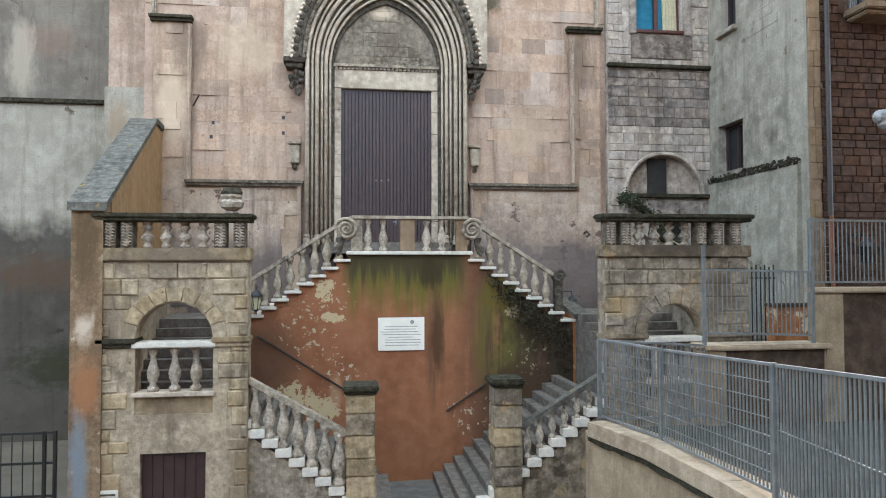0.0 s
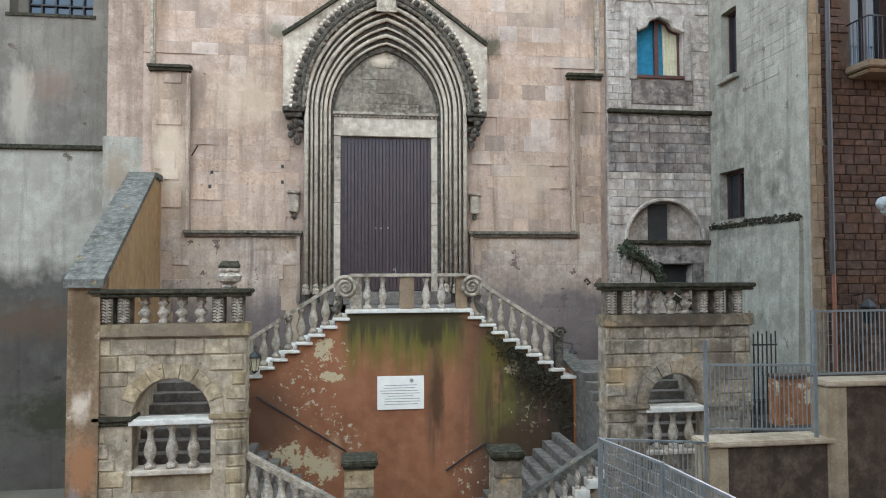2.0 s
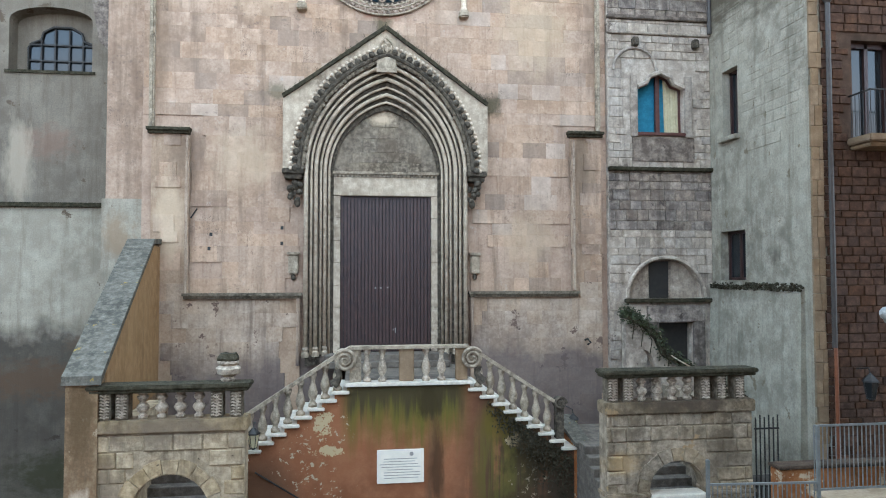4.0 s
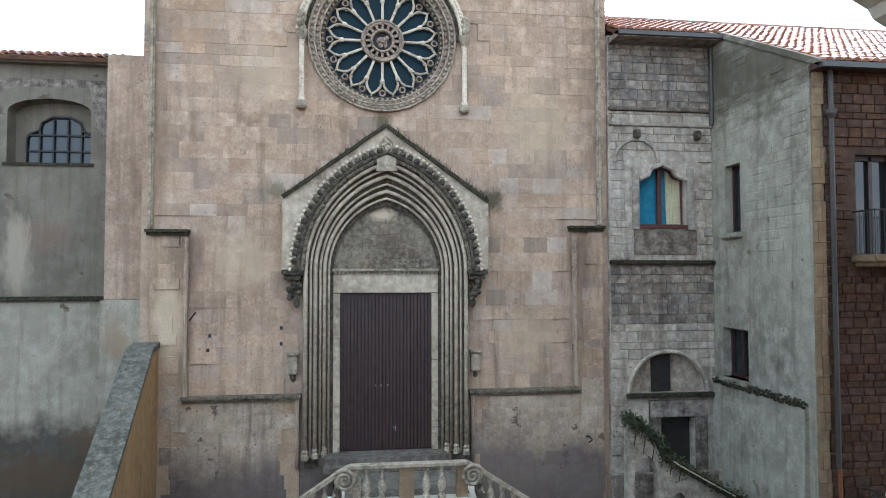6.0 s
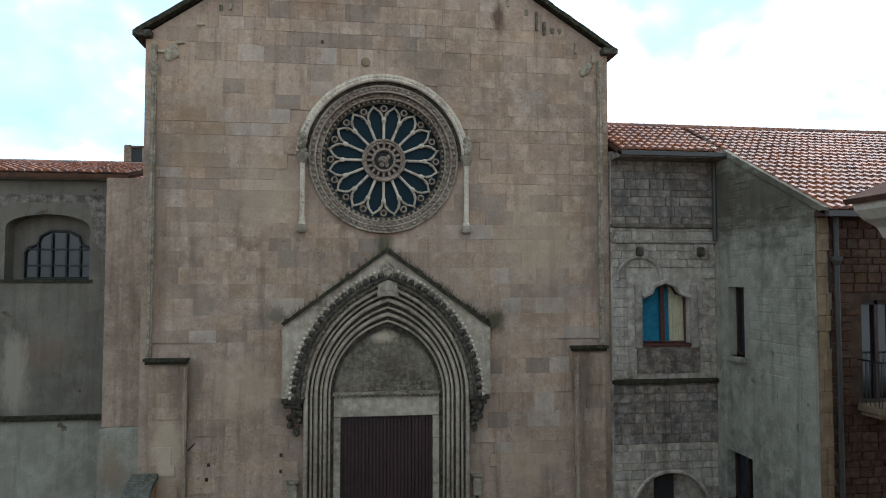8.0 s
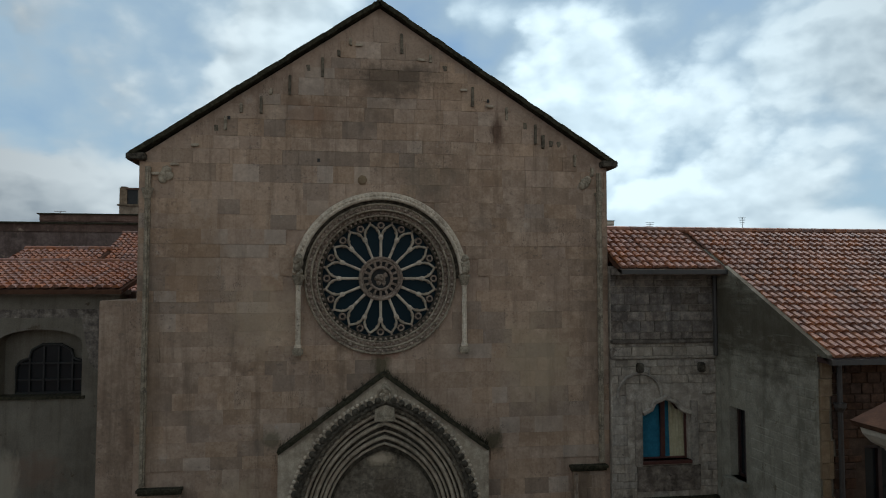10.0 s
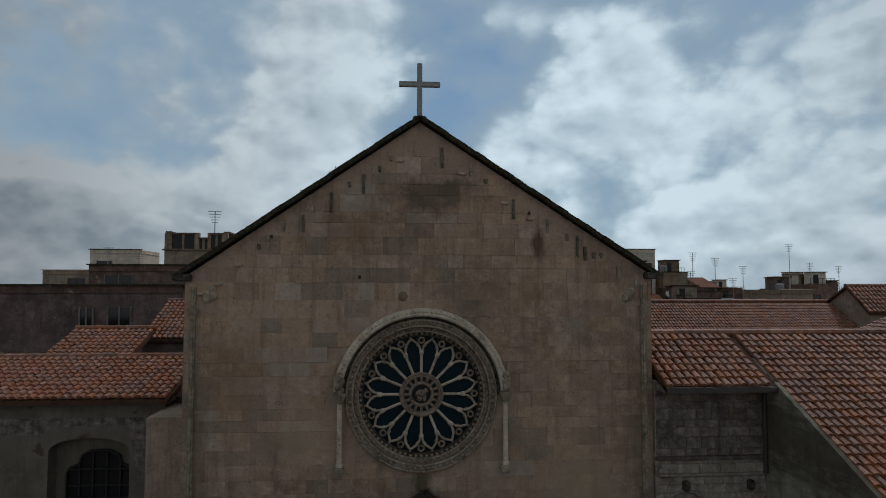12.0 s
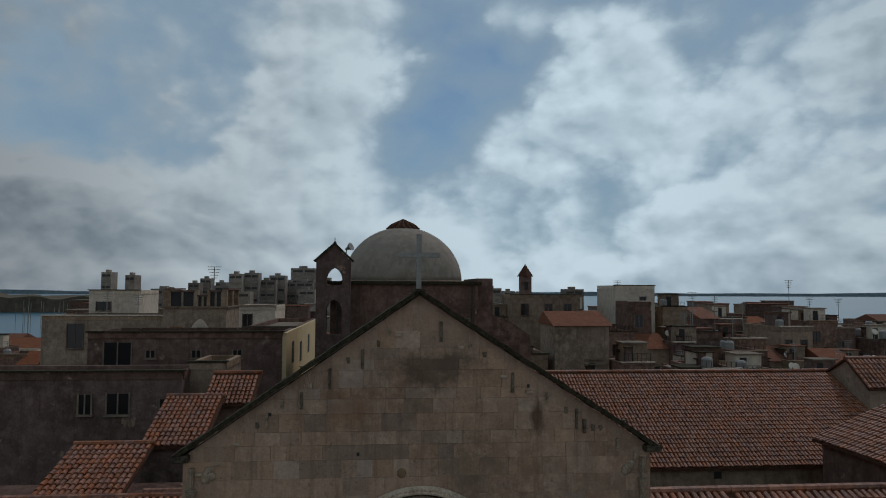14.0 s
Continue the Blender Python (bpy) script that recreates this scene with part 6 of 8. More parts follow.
part("side_curtain", bm, M_CREAM, window_b, "cream side curtain")
part("frame", tube(B(), [(x, BY + 0.28, z) for x, z in bw], 0.06, 6, True), M_REDFRAME, window_b)
part("mullion", box(B(), 9.37, 9.5, BY + 0.24, BY + 0.33, 12.5, 14.35), M_REDFRAME, window_b)
part("sill", box(B(), 8.55, 10.3, BY - 0.06, BY + 0.3, 12.4, 12.5, 0.015), M_REDFRAME, window_b)

# ---- house on the right: plastered flank and brick front ----
house = thing("house_wall", None, None, "house with a pale plastered flank and a red-brown brick front", "house", kind="structure")
HX, HY = 11.05, 15.0
w_hi = [(18.1, 12.2), (18.9, 12.2), (18.9, 14.2), (18.1, 14.2)]
w_lo = [(17.83, 7.98), (19.12, 7.98), (19.12, 9.42), (17.83, 9.42)]
part("flank", plate(B(), [(HY + 0.07, 0), (20.2, 0), (20.2, 18.85), (HY + 0.07, 16.2)], [w_hi, w_lo], HX, HX + 0.5, "x"), M_HOUSE, house)
part("scarp", plate(B(), [(HX - 0.28, 0), (HX - 0.1, 7.7), (HX + 0.02, 7.9), (HX + 0.02, 0)], (), 15.35, 19.6), M_HOUSE, house, "thicker lower wall, pale plaster")
bm = B()
rng = random.Random(9)
for k in range(420):
    y = rng.uniform(15.3, 19.5)
    z = 7.78 + rng.uniform(-0.05, 0.14)
    lump(bm, (HX - 0.1 + rng.uniform(-0.08, 0.05), y, z), rng.uniform(0.012, 0.034), (1, 1.6, 1.1), k)
part("moss", bm, M_MOSS, house, "moss along the scarp's ledge")
part("back_wall", box(B(), HX + 0.5, 30, 27.5, 28, 0, 16.2), M_HOUSE, house)
fr = [(12.2, 11.5), (13.35, 11.5), (13.35, 13.92), (12.2, 13.92)]
part("front_core", plate(B(), [(HX + 0.51, 0), (30, 0), (30, 16.25), (HX + 0.51, 16.25)], [fr], HY + 0.04, HY + 0.5), M_BRICKJOINT, house)
for k, (ya, yb, za, zb) in enumerate(((18.1, 18.9, 12.2, 14.2), (17.83, 19.12, 7.98, 9.42))):
    wdw = thing("window_3" if k == 0 else "window_4", None, None, "narrow dark window in the plastered flank", "window", kind="structure")
    part("pane", box(B(), HX + 0.3, HX + 0.33, ya - 0.05, yb + 0.05, za - 0.05, zb + 0.05), M_PANE, wdw)
    bm = B()
    for y in (ya + 0.05, (ya + yb) / 2, yb - 0.05):
        box(bm, HX + 0.24, HX + 0.3, y - 0.04, y + 0.04, za, zb)
    for z in (za + 0.04, zb - 0.04):
        box(bm, HX + 0.24, HX + 0.3, ya, yb, z - 0.04, z + 0.04)
    part("frame", bm, M_DOOR, wdw)
    part("sill", box(B(), HX - 0.16, HX + 0.3, ya - 0.1, yb + 0.1, za - 0.14, za, 0.02), M_HOUSE, wdw)
fw = thing("window_5", None, None, "dark french window behind the balcony", "window", kind="structure")
part("pane", box(B(), 12.15, 13.4, HY + 0.34, HY + 0.37, 11.4, 13.97), M_PANE, fw)
bm = B()
for x in (12.25, 12.78, 13.3):
    box(bm, x - 0.05, x + 0.05, HY + 0.26, HY + 0.34, 11.45, 13.92)
box(bm, 12.2, 13.35, HY + 0.26, HY + 0.34, 13.8, 13.92)
part("frame", bm, M_DOOR, fw)
balc = thing("balcony", None, None, "small concrete balcony with an iron rail on the brick front", "balcony")
bm = box(B(), 12.02, 14.2, HY - 0.75, HY + 0.05, 11.28, 11.46, 0.03)
box(bm, 12.1, 14.1, HY - 0.65, HY + 0.05, 11.18, 11.28, 0.03)
part("slab", bm, M_QUOIN, balc)
part("top_bar", tube(B(), [(12.07, HY, 12.5), (12.07, HY - 0.7, 12.5), (14.15, HY - 0.7, 12.5), (14.15, HY, 12.5)], 0.022, 6), M_DARKIRON, balc)
for k in range(18):
    part("bar", tube(B(), [(12.07 + 0.122 * k, HY - 0.7, 11.46), (12.07 + 0.122 * k, HY - 0.7, 12.5)], 0.011, 5), M_DARKIRON, balc)
for k in range(5):
    part("bar", tube(B(), [(12.07, HY - 0.6 + 0.13 * k, 11.46), (12.07, HY - 0.6 + 0.13 * k, 12.5)], 0.011, 5), M_DARKIRON, balc)
pipe = thing("downpipe", None, None, "dark downpipe at the brick front's corner", "downpipe")
part("pipe", tube(B(), [(11.48, HY - 0.1, 16.1), (11.48, HY - 0.1, 6.4)], 0.06, 8), M_PIPE, pipe)
part("hopper", lathe(B(), [(0.06, 0), (0.13, 0.12), (0.14, 0.22)], 10, (11.48, HY - 0.1, 14.75)), M_PIPE, pipe)
part("lower_pipe", tube(B(), [(11.5, HY - 0.1, 6.4), (11.52, HY - 0.1, 2.5)], 0.045, 8), M_ORANGEPIPE, pipe, "orange lower conduit")
pipe2 = thing("downpipe", None, None, "dark downpipe in the corner of bay and house", "downpipe")
part("pipe", tube(B(), [(11.0, BY - 0.1, 18.0), (11.0, BY - 0.1, 15.6)], 0.07, 8), M_PIPE, pipe2)

# ---- unseen walls behind the camera, added to close the square and block sky light ----
for x0, x1, y0, y1, h in ((-30, 34, -16, -15, 13), (-27, -26, -16, 22, 13)):
    thing("wall_square", box(B(), x0, x1, y0, y1, 0, h), M_TOWN, "unseen plain wall added to keep sky light off the front", "wall", kind="structure")

# ---- street platform with fences on the right ----
plat = thing("platform_wall", None, None, "cream-rendered retaining wall of the raised street", "retaining wall", kind="structure")
PLAN = [(3.36, 9.5), (3.32, 9.2), (3.62, 8.0), (3.72, 6.4), (3.7, 4.5), (3.4, 2.5), (3.0, -2.0), (8.7, -2.0), (8.7, 9.5)]
part("body", plate(B(), PLAN, (), 0.0, 2.78, "z"), M_RAMPWALL, plat)
part("road", plate(B(), [(x + 0.35 if x < 5 else x, y) for x, y in PLAN], (), 2.7, 2.8, "z"), M_ASPHALT, plat, "dark asphalt surface")
edge = PLAN[:7]
bm = B()
for (xa, ya), (xb, yb) in zip(edge[1:], edge[2:]):
    n = max(1, int(math.hypot(xb - xa, yb - ya) / 0.9))
    for i in range(n):
        f0, f1 = i / n, (i + 0.985) / n
        beam(bm, (xa + (xb - xa) * f0 + 0.17, ya + (yb - ya) * f0, 2.88), (xa + (xb - xa) * f1 + 0.17, ya + (yb - ya) * f1, 2.88), 0.46, 0.2)
part("coping", bm, M_CURB, plat, "pale coping stones")
bm = B()
for (xa, ya), (xb, yb) in zip(edge[1:], edge[2:]):
    for i in range(8):
        f0, f1 = i / 8, (i + 1) / 8
        beam(bm, (xa + (xb - xa) * f0 - 0.01, ya + (yb - ya) * f0, 2.73), (xa + (xb - xa) * f1 - 0.01, ya + (yb - ya) * f1, 2.73), 0.06, 0.07)
part("moss_line", rough_up(bm, 0.03, 5), M_MOSS, plat, "dark moss in the joint under the coping")

wall1 = thing("garden_wall", None, None, "low damp-stained rendered wall with a pale coping", "wall", "walls under the fences", kind="structure")
part("body", box(B(), 5.22, 7.2, 9.42, 9.75, 0, 3.9, 0.02), M_DAMPWALL, wall1)
part("pier", box(B(), 5.18, 5.5, 9.38, 9.8, 0, 3.9, 0.02), M_RAMPWALL, wall1)
part("coping", box(B(), 5.15, 7.2, 9.34, 9.85, 3.9, 3.98, 0.02), M_CURB, wall1)
wall2 = thing("garden_wall", None, None, "taller damp-stained rendered wall with a pale coping", "wall", "walls under the fences", kind="structure")
part("body", box(B(), 7.2, 8.7, 9.42, 9.75, 0, 4.74, 0.02), M_DAMPWALL, wall2)
part("pier", box(B(), 7.1, 7.42, 9.38, 9.8, 0, 4.74, 0.02), M_RAMPWALL, wall2)
part("coping", box(B(), 7.06, 8.7, 9.34, 9.85, 4.74, 4.82, 0.02), M_CURB, wall2)


def fence(p0, p1, z0, z1, z0b, z1b, posts, bars, rails, label, material=M_STEEL, bar_r=0.0065, post_w=0.05):
    """A panel from p0 to p1 (x, y); bottom and top heights at either end; posts: (fraction, bottom, top)."""
    f = thing("fence", None, None, label, "fence", "steel fences")
    a, b = Vector((*p0, 0)), Vector((*p1, 0))

    def at(k, lo):
        p = a + (b - a) * k
        return Vector((p.x, p.y, (z0 + (z0b - z0) * k) + ((z1 + (z1b - z1) * k) - (z0 + (z0b - z0) * k)) * lo))
    for k, za, zb in posts:
        p = a + (b - a) * k
        part("post", box(B(), p.x - post_w / 2, p.x + post_w / 2, p.y - post_w / 2, p.y + post_w / 2, za, zb, 0.006), material, f)
    n = bars
    for i in range(n + 1):
        q0, q1 = at(i / n, 0), at(i / n, 1)
        bm = beam(B(), q0, q1, bar_r * 2, bar_r * 2, (0, 1, 0.01))
        part("bar", bm, material, f)
    for lo in rails:
        thick = 0.03 if lo in (0, 1) else 0.008
        part("rail", beam(B(), at(0, lo), at(1, lo), 0.03 if lo in (0, 1) else 0.012, thick), material, f)
    return f


grid = [0] + [k / 7 for k in range(1, 7)] + [1]
fence((3.52, 9.35), (3.84, 8.05), 3.02, 4.1, 3.0, 4.1, ((0, 2.9, 4.12), (1, 2.85, 4.12)), 22, grid, "grey-blue steel mesh fence on the platform's edge")
fence((3.84, 8.0), (3.86, 5.8), 3.0, 4.1, 3.05, 4.22, ((1, 2.85, 4.24),), 36, grid, "grey-blue steel mesh fence on the platform's edge")
fence((3.86, 5.75), (3.45, 3.6), 3.05, 4.22, 3.1, 4.4, ((1, 2.85, 4.4),), 34, [0, 0.5, 1], "grey-blue steel bar fence on the platform's edge")
fence((3.55, 9.4), (5.16, 9.4), 2.95, 4.08, 2.95, 3.98, (), 22, [0, 1], "grey steel bar fence behind the platform")
fence((5.19, 9.45), (6.95, 9.45), 4.16, 5.1, 4.1, 5.06, ((0, 2.8, 5.46), (1, 3.98, 5.9)), 24, [0, 1], "grey steel bar fence on the low wall")
fence((7.0, 9.6), (8.68, 9.6), 4.9, 5.86, 4.9, 5.86, ((1, 4.8, 5.9),), 23, [0, 1], "grey steel bar fence on the tall wall")
yard = thing("terrace", box(B(), 8.3, 14, 9.75, 15.0, 0, 3.45), M_ASPHALT, "dark paved yard behind the fences", "pavement", kind="structure")
rw = thing("yard_wall", None, None, "low red-brown rendered yard wall, scuffed", "wall", kind="structure")
part("body", box(B(), 8.3, 10.9, 12.4, 12.7, 3.4, 4.35, 0.02), M_ORANGE, rw)
part("coping", box(B(), 8.28, 10.92, 12.36, 12.74, 4.35, 4.42, 0.015), M_DAMPWALL, rw)
gate = thing("iron_gate", None, None, "narrow dark iron gate beside the loggia", "gate")
for k in range(6):
    part("bar", tube(B(), [(8.45 + 0.1 * k, 13.4, 3.45), (8.45 + 0.1 * k, 13.4, 5.15 + 0.05 * (k % 2))], 0.016, 5), M_DARKIRON, gate)
for z in (3.7, 4.9):
    part("rail", box(B(), 8.42, 8.98, 13.385, 13.415, z, z + 0.03), M_DARKIRON, gate)


# ---- lanterns ----
def lantern(x, y, z, wall_y, label, s=1.0, panes=M_CREAM):
    ln = thing("wall_lantern", None, None, label, "wall lantern", "wall lanterns")
    part("arm", tube(B(), [(x, wall_y, z + 0.5 * s), (x, y + 0.05, z + 0.56 * s), (x, y, z + 0.46 * s)], 0.014 * s, 6), M_DARKIRON, ln)
    part("glass", lathe(B(), [(0.075 * s, 0), (0.13 * s, 0.3 * s)], 6, (x, y, z)), panes, ln, "lantern panes")
    bm = lathe(B(), [(0.155 * s, 0.3 * s), (0.15 * s, 0.33 * s), (0.06 * s, 0.42 * s), (0.02 * s, 0.46 * s)], 6, (x, y, z))
    lathe(bm, [(0.03 * s, -0.05 * s), (0.085 * s, -0.01 * s), (0.085 * s, 0.0)], 6, (x, y, z))
    for k in range(6):
        a = math.pi * k / 3
        tube(bm, [(x + 0.077 * s * math.cos(a), y + 0.077 * s * math.sin(a), z), (x + 0.133 * s * math.cos(a), y + 0.133 * s * math.sin(a), z + 0.3 * s)], 0.008 * s, 4)
    part("cage", bm, M_DARKIRON, ln)


lantern(-2.2, 16.2, 4.2, 16.5, "black iron lantern beside the upper flight")
lantern(5.95, 17.8, 3.95, 19.7, "black iron lantern on the church wall")
lantern(12.1, 14.55, 5.25, 15.0, "black iron lantern on the brick front", 1.25, M_PANE)
for x, z in ((6.95, 6.2),):
    br = thing("iron_bracket", None, None, "rusty iron bracket on the plinth", "bracket")
    part("hook", tube(B(), [(x, 19.62, z), (x, 19.4, z + 0.05), (x + 0.08, 19.35, z - 0.05), (x, 19.4, z - 0.12)], 0.03, 6), M_DARKIRON, br)
rod = thing("flag_bracket", None, None, "short dark iron rod on the church wall", "bracket")
part("rod", tube(B(), [(-4.42, 19.62, 9.75), (-4.2, 19.35, 9.98)], 0.022, 6), M_DARKIRON, rod)

# mossy plastered steps on arches that come down from the bay's door
RYF = 17.75
ramp = thing("ramp_wall", None, None, "whitewashed arched stair wall under a thick mossy coping", "wall", kind="structure")
line = [(7.45, 7.0), (7.95, 6.75), (8.3, 6.4), (8.5, 5.95), (9.2, 5.55), (10.2, 5.0), (11.0, 4.6)]
arch1 = [(7.62, 3.2)] + round_arch(7.62, 8.3, 5.35, 10, 0.75) + [(8.3, 3.2)]
arch2 = [(8.65, 3.2)] + round_arch(8.65, 9.15, 4.55, 10, 0.5) + [(9.15, 3.2)]
arch3 = [(9.6, 3.2)] + round_arch(9.6, 10.1, 4.05, 10, 0.45) + [(10.1, 3.2)]
part("arched_wall", plate(B(), [(7.45, 3.0), (11.0, 3.0)] + line[::-1], [arch1, arch2, arch3], RYF, RYF + 0.3), M_BAYPALE, ramp)
# dark back wall stands in for the shade within the arches
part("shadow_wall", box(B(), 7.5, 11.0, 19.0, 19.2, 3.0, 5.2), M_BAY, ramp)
bm = B()
for (xa, za), (xb, zb) in zip(line, line[1:]):
    beam(bm, (xa, RYF + 0.1, za + 0.03), (xb, RYF + 0.1, zb + 0.03), 0.55, 0.16)
part("mossy_coping", rough_up(bm, 0.03, 6), M_MOSS, ramp, "dark mossy coping")
part("cable", tube(B(), [(8.42, RYF - 0.03, 6.6), (8.46, RYF - 0.05, 6.1), (8.8, RYF - 0.22, 5.85), (9.5, RYF - 0.22, 5.45), (10.4, RYF - 0.22, 4.95)], 0.02, 5), M_PALE, ramp)
ivy = thing("ivy", None, None, "dark green ivy trailing over the mossy coping", "plant")
rng = random.Random(21)
V, Fc = [], []
for k in range(2600):
    f = rng.random() ** 1.7 * 5.99
    i = int(f)
    (xa, za), (xb, zb) = line[i], line[i + 1]
    g = f - i
    p = Vector((xa + (xb - xa) * g + rng.gauss(0, 0.06), RYF + rng.uniform(-0.25, 0.35), za + (zb - za) * g + 0.1 + rng.gauss(0.02, 0.09) - (0.25 * rng.random() ** 2 if rng.random() < 0.4 else 0)))
    d = Vector((rng.uniform(-1, 1), rng.uniform(-1, 0.3), rng.uniform(-0.8, 0.6))).normalized() * rng.uniform(0.03, 0.065)
    q = d.cross(Vector((rng.uniform(-1, 1), rng.uniform(-1, 1), rng.uniform(-1, 1)))).normalized() * rng.uniform(0.015, 0.03)
    b0 = len(V)
    V.extend(tuple(v) for v in (p - d, p + q, p + d, p - q))
    Fc.append((b0, b0 + 1, b0 + 2, b0 + 3))
me = bpy.data.meshes.new("leaves")
me.from_pydata(V, [], Fc)
me.materials.append(M_LEAF)
lv = new("leaves", me)
lv.parent = ivy
tagged(lv, kind="stuff")
for k in range(6):
    x = 7.5 + 0.25 * k
    bm = B()
    tube(bm, [(x, RYF - 0.1, 7.05 - 0.2 * k), (x + 0.1, RYF - 0.2, 6.8 - 0.22 * k), (x + 0.05, RYF - 0.18, 6.4 - 0.2 * k)], 0.014, 5)
    part("stem", bm, M_MOSS, ivy)

# ---- neighbouring house at the street's right edge, of which only the coved cornice shows ----
nb = thing("corner_house", None, None, "rendered corner house with a deep coved cornice", "house", kind="structure")
part("wall", box(B(), 8.75, 16, -6, 9.85, 0, 15.0), M_TOWNPALE, nb)
part("cornice", plate(B(), [(7.8, 15.62), (7.84, 15.5), (7.98, 15.36), (8.22, 15.24), (8.32, 15.08), (8.5, 14.98), (8.76, 14.9), (8.76, 16.05)], (), -6, 9.8), M_TOWNWHITE, nb, "pale deep coved cornice")
part("roof", plate(B(), [(7.76, 15.6), (8.8, 16.02), (16.0, 16.02), (16.0, 16.12), (8.78, 16.12), (7.72, 15.68)], (), -6.1, 9.9), M_ROOFBED, nb)
lamp = thing("street_lamp", None, None, "grey-green street lamp head on a wall arm", "street lamp")
part("arm", tube(B(), [(8.78, 9.75, 7.2), (8.72, 9.75, 7.5), (8.6, 9.75, 7.55)], 0.03, 8), M_GREYMETAL, lamp)
part("head", tube(B(), [(8.66, 9.75, 7.5), (8.5, 9.75, 7.54), (8.36, 9.75, 7.55), (8.3, 9.75, 7.56)], [0.07, 0.14, 0.1, 0.03], 10), M_GREYMETAL, lamp)
part("diffuser", lathe(B(), [(0.05, -0.12), (0.11, -0.06), (0.12, 0.0)], 12, (8.5, 9.75, 7.47)), M_GREYMETAL, lamp, "milky diffuser")


# ---- tiled roofs ----
def tiled_roof(name, label, xa, xb, ya, za, yb, zb, step=0.24, row=0.36, skip=None, near=None, r=0.095):
    """A slope of half-round tiles from the eave (ya, za) up to the ridge (yb, zb)."""
    rf = thing(name, None, None, label, "roof", kind="structure")
    length = math.hypot(yb - ya, zb - za)
    uy, uz = (yb - ya) / length, (zb - za) / length
    part("bed", plate(B(), [(ya, za - 0.16), (yb, zb - 0.16), (yb, zb - 0.03), (ya, za - 0.03)], (), xa, xb, "x"), M_ROOFBED, rf)
    rng = random.Random(int(xa * 7 + yb))
    seg = 4

    def tile_verts():
        v = []
        for d, rr, lift in ((0.0, r * 1.12, 0.035), (row * 1.12, r * 0.9, 0.0)):
            for k in range(seg + 1):
                a = math.pi * k / seg
                v.append((-rr * math.cos(a), d, rr * math.sin(a) * 0.85 + lift))
        f = [(k, k + 1, k + seg + 2, k + seg + 1) for k in range(seg)]
        return v, f + [tuple(range(seg + 1))]
    tv, tf = tile_verts()
    shared = bpy.data.meshes.new("tile")
    shared.from_pydata(tv, [], tf)
    shared.materials.append(M_ROOF)
    V, Fc = [], []
    count = 0
    rows = int(length / row)
    cols = int((xb - xa) / step)
    base_m = Matrix(((1, 0, 0), (0, uy, -uz), (0, uz, uy))).to_4x4()
    for j in range(rows):
        for i in range(cols):
            x = xa + step * (i + 0.5) + rng.uniform(-0.012, 0.012)
            d = j * row + rng.uniform(-0.025, 0.025)
            if skip and skip(x, ya + uy * d):
                continue
            m = Matrix.Translation((x, ya + uy * d, za + uz * d + rng.uniform(-0.006, 0.01))) @ base_m @ Matrix.Rotation(rng.uniform(-0.04, 0.04), 4, 'Z')
            if near and near(x, j) and count < 300:
                piece("tile", shared, rf, m)
                count += 1
            else:
                b = len(V)
                V.extend(tuple(m @ Vector(p)) for p in tv)
                Fc.extend(tuple(b + q for q in f) for f in tf)
    if V:
        me = bpy.data.meshes.new("tiling")
        me.from_pydata(V, [], Fc)
        me.materials.append(M_ROOF)
        ob = new("tiling", me)
        ob.parent = rf
        tagged(ob, kind="stuff")
    bm = B()
    n = int((xb - xa) / 0.42)
    for i in range(n):
        x = xa + (xb - xa) * i / n
        tube(bm, [(x, yb, zb + 0.02), (x + (xb - xa) / n * 1.06, yb, zb + 0.03)], [0.13, 0.11], 8)
    part("ridge_tiles", bm, M_ROOF, rf)
    return rf


RY, RZ1 = 21.55, 19.52
tiled_roof("roof_house", "terracotta tiled roof over bay and house", 7.75, 11.1, 18.85, 18.2, RY, RZ1, near=lambda x, j: j < 8)
tiled_roof("roof_house_front", "terracotta tiled roof over the brick house", 11.1, 26.0, 14.6, 16.05, RY, RZ1, near=lambda x, j: j < 9 and x < 19)
bm = B()
plate(bm, [(14.65, 15.95), (18.95, 18.12), (18.95, 18.3), (14.65, 16.12)], (), 11.0, 11.14, "x")
part("verge", bm, M_HOUSE, house)
bm = box(B(), 11.0, 26, 14.5, 14.62, 15.9, 16.03)
part("gutter", bm, M_PIPE, house)
# soffit added in dark brown to paint the shade below the eave
part("soffit", box(B(), 11.0, 26, 14.6, 15.02, 15.92, 16.05), M_DOOR, house, "dark soffit board painting the shade under the eave")
part("bay_gutter", box(B(), 7.75, 11.2, 18.75, 18.87, 18.05, 18.17), M_PIPE, house)
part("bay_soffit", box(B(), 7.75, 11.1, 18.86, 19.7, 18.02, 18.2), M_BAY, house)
tiled_roof("roof_house_back", "terracotta tiled rear slope", 7.75, 26.0, 28.5, 16.05, RY + 0.05, RZ1, 0.5, 0.8, r=0.2)
tiled_roof("roof_wing", "terracotta tiled roof over the plastered wing", -26, -6.75, 21.6, 17.62, 25.6, 18.5, near=lambda x, j: x > -14 and j < 8)
part("wing_body", box(B(), -26, -5.9, 22.7, 31, 0, 17.5), M_TOWN, wing)
tiled_roof("roof_cloister", "long terracotta tiled roof behind the church", 8.5, 33.2, 39.0, 15.55, 48.0, 20.05, 0.235, 0.42, r=0.094)
cl = thing("cloister_wall", None, None, "pale wall under the long tiled roof", "building wall", kind="structure")
part("wall", box(B(), 8.5, 33.2, 39.2, 55, 0, 15.45), M_TOWNPALE, cl)
part("vent", box(B(), 19.3, 19.75, 39.15, 39.25, 14.85, 15.25), M_SHUTTERVOID, cl)

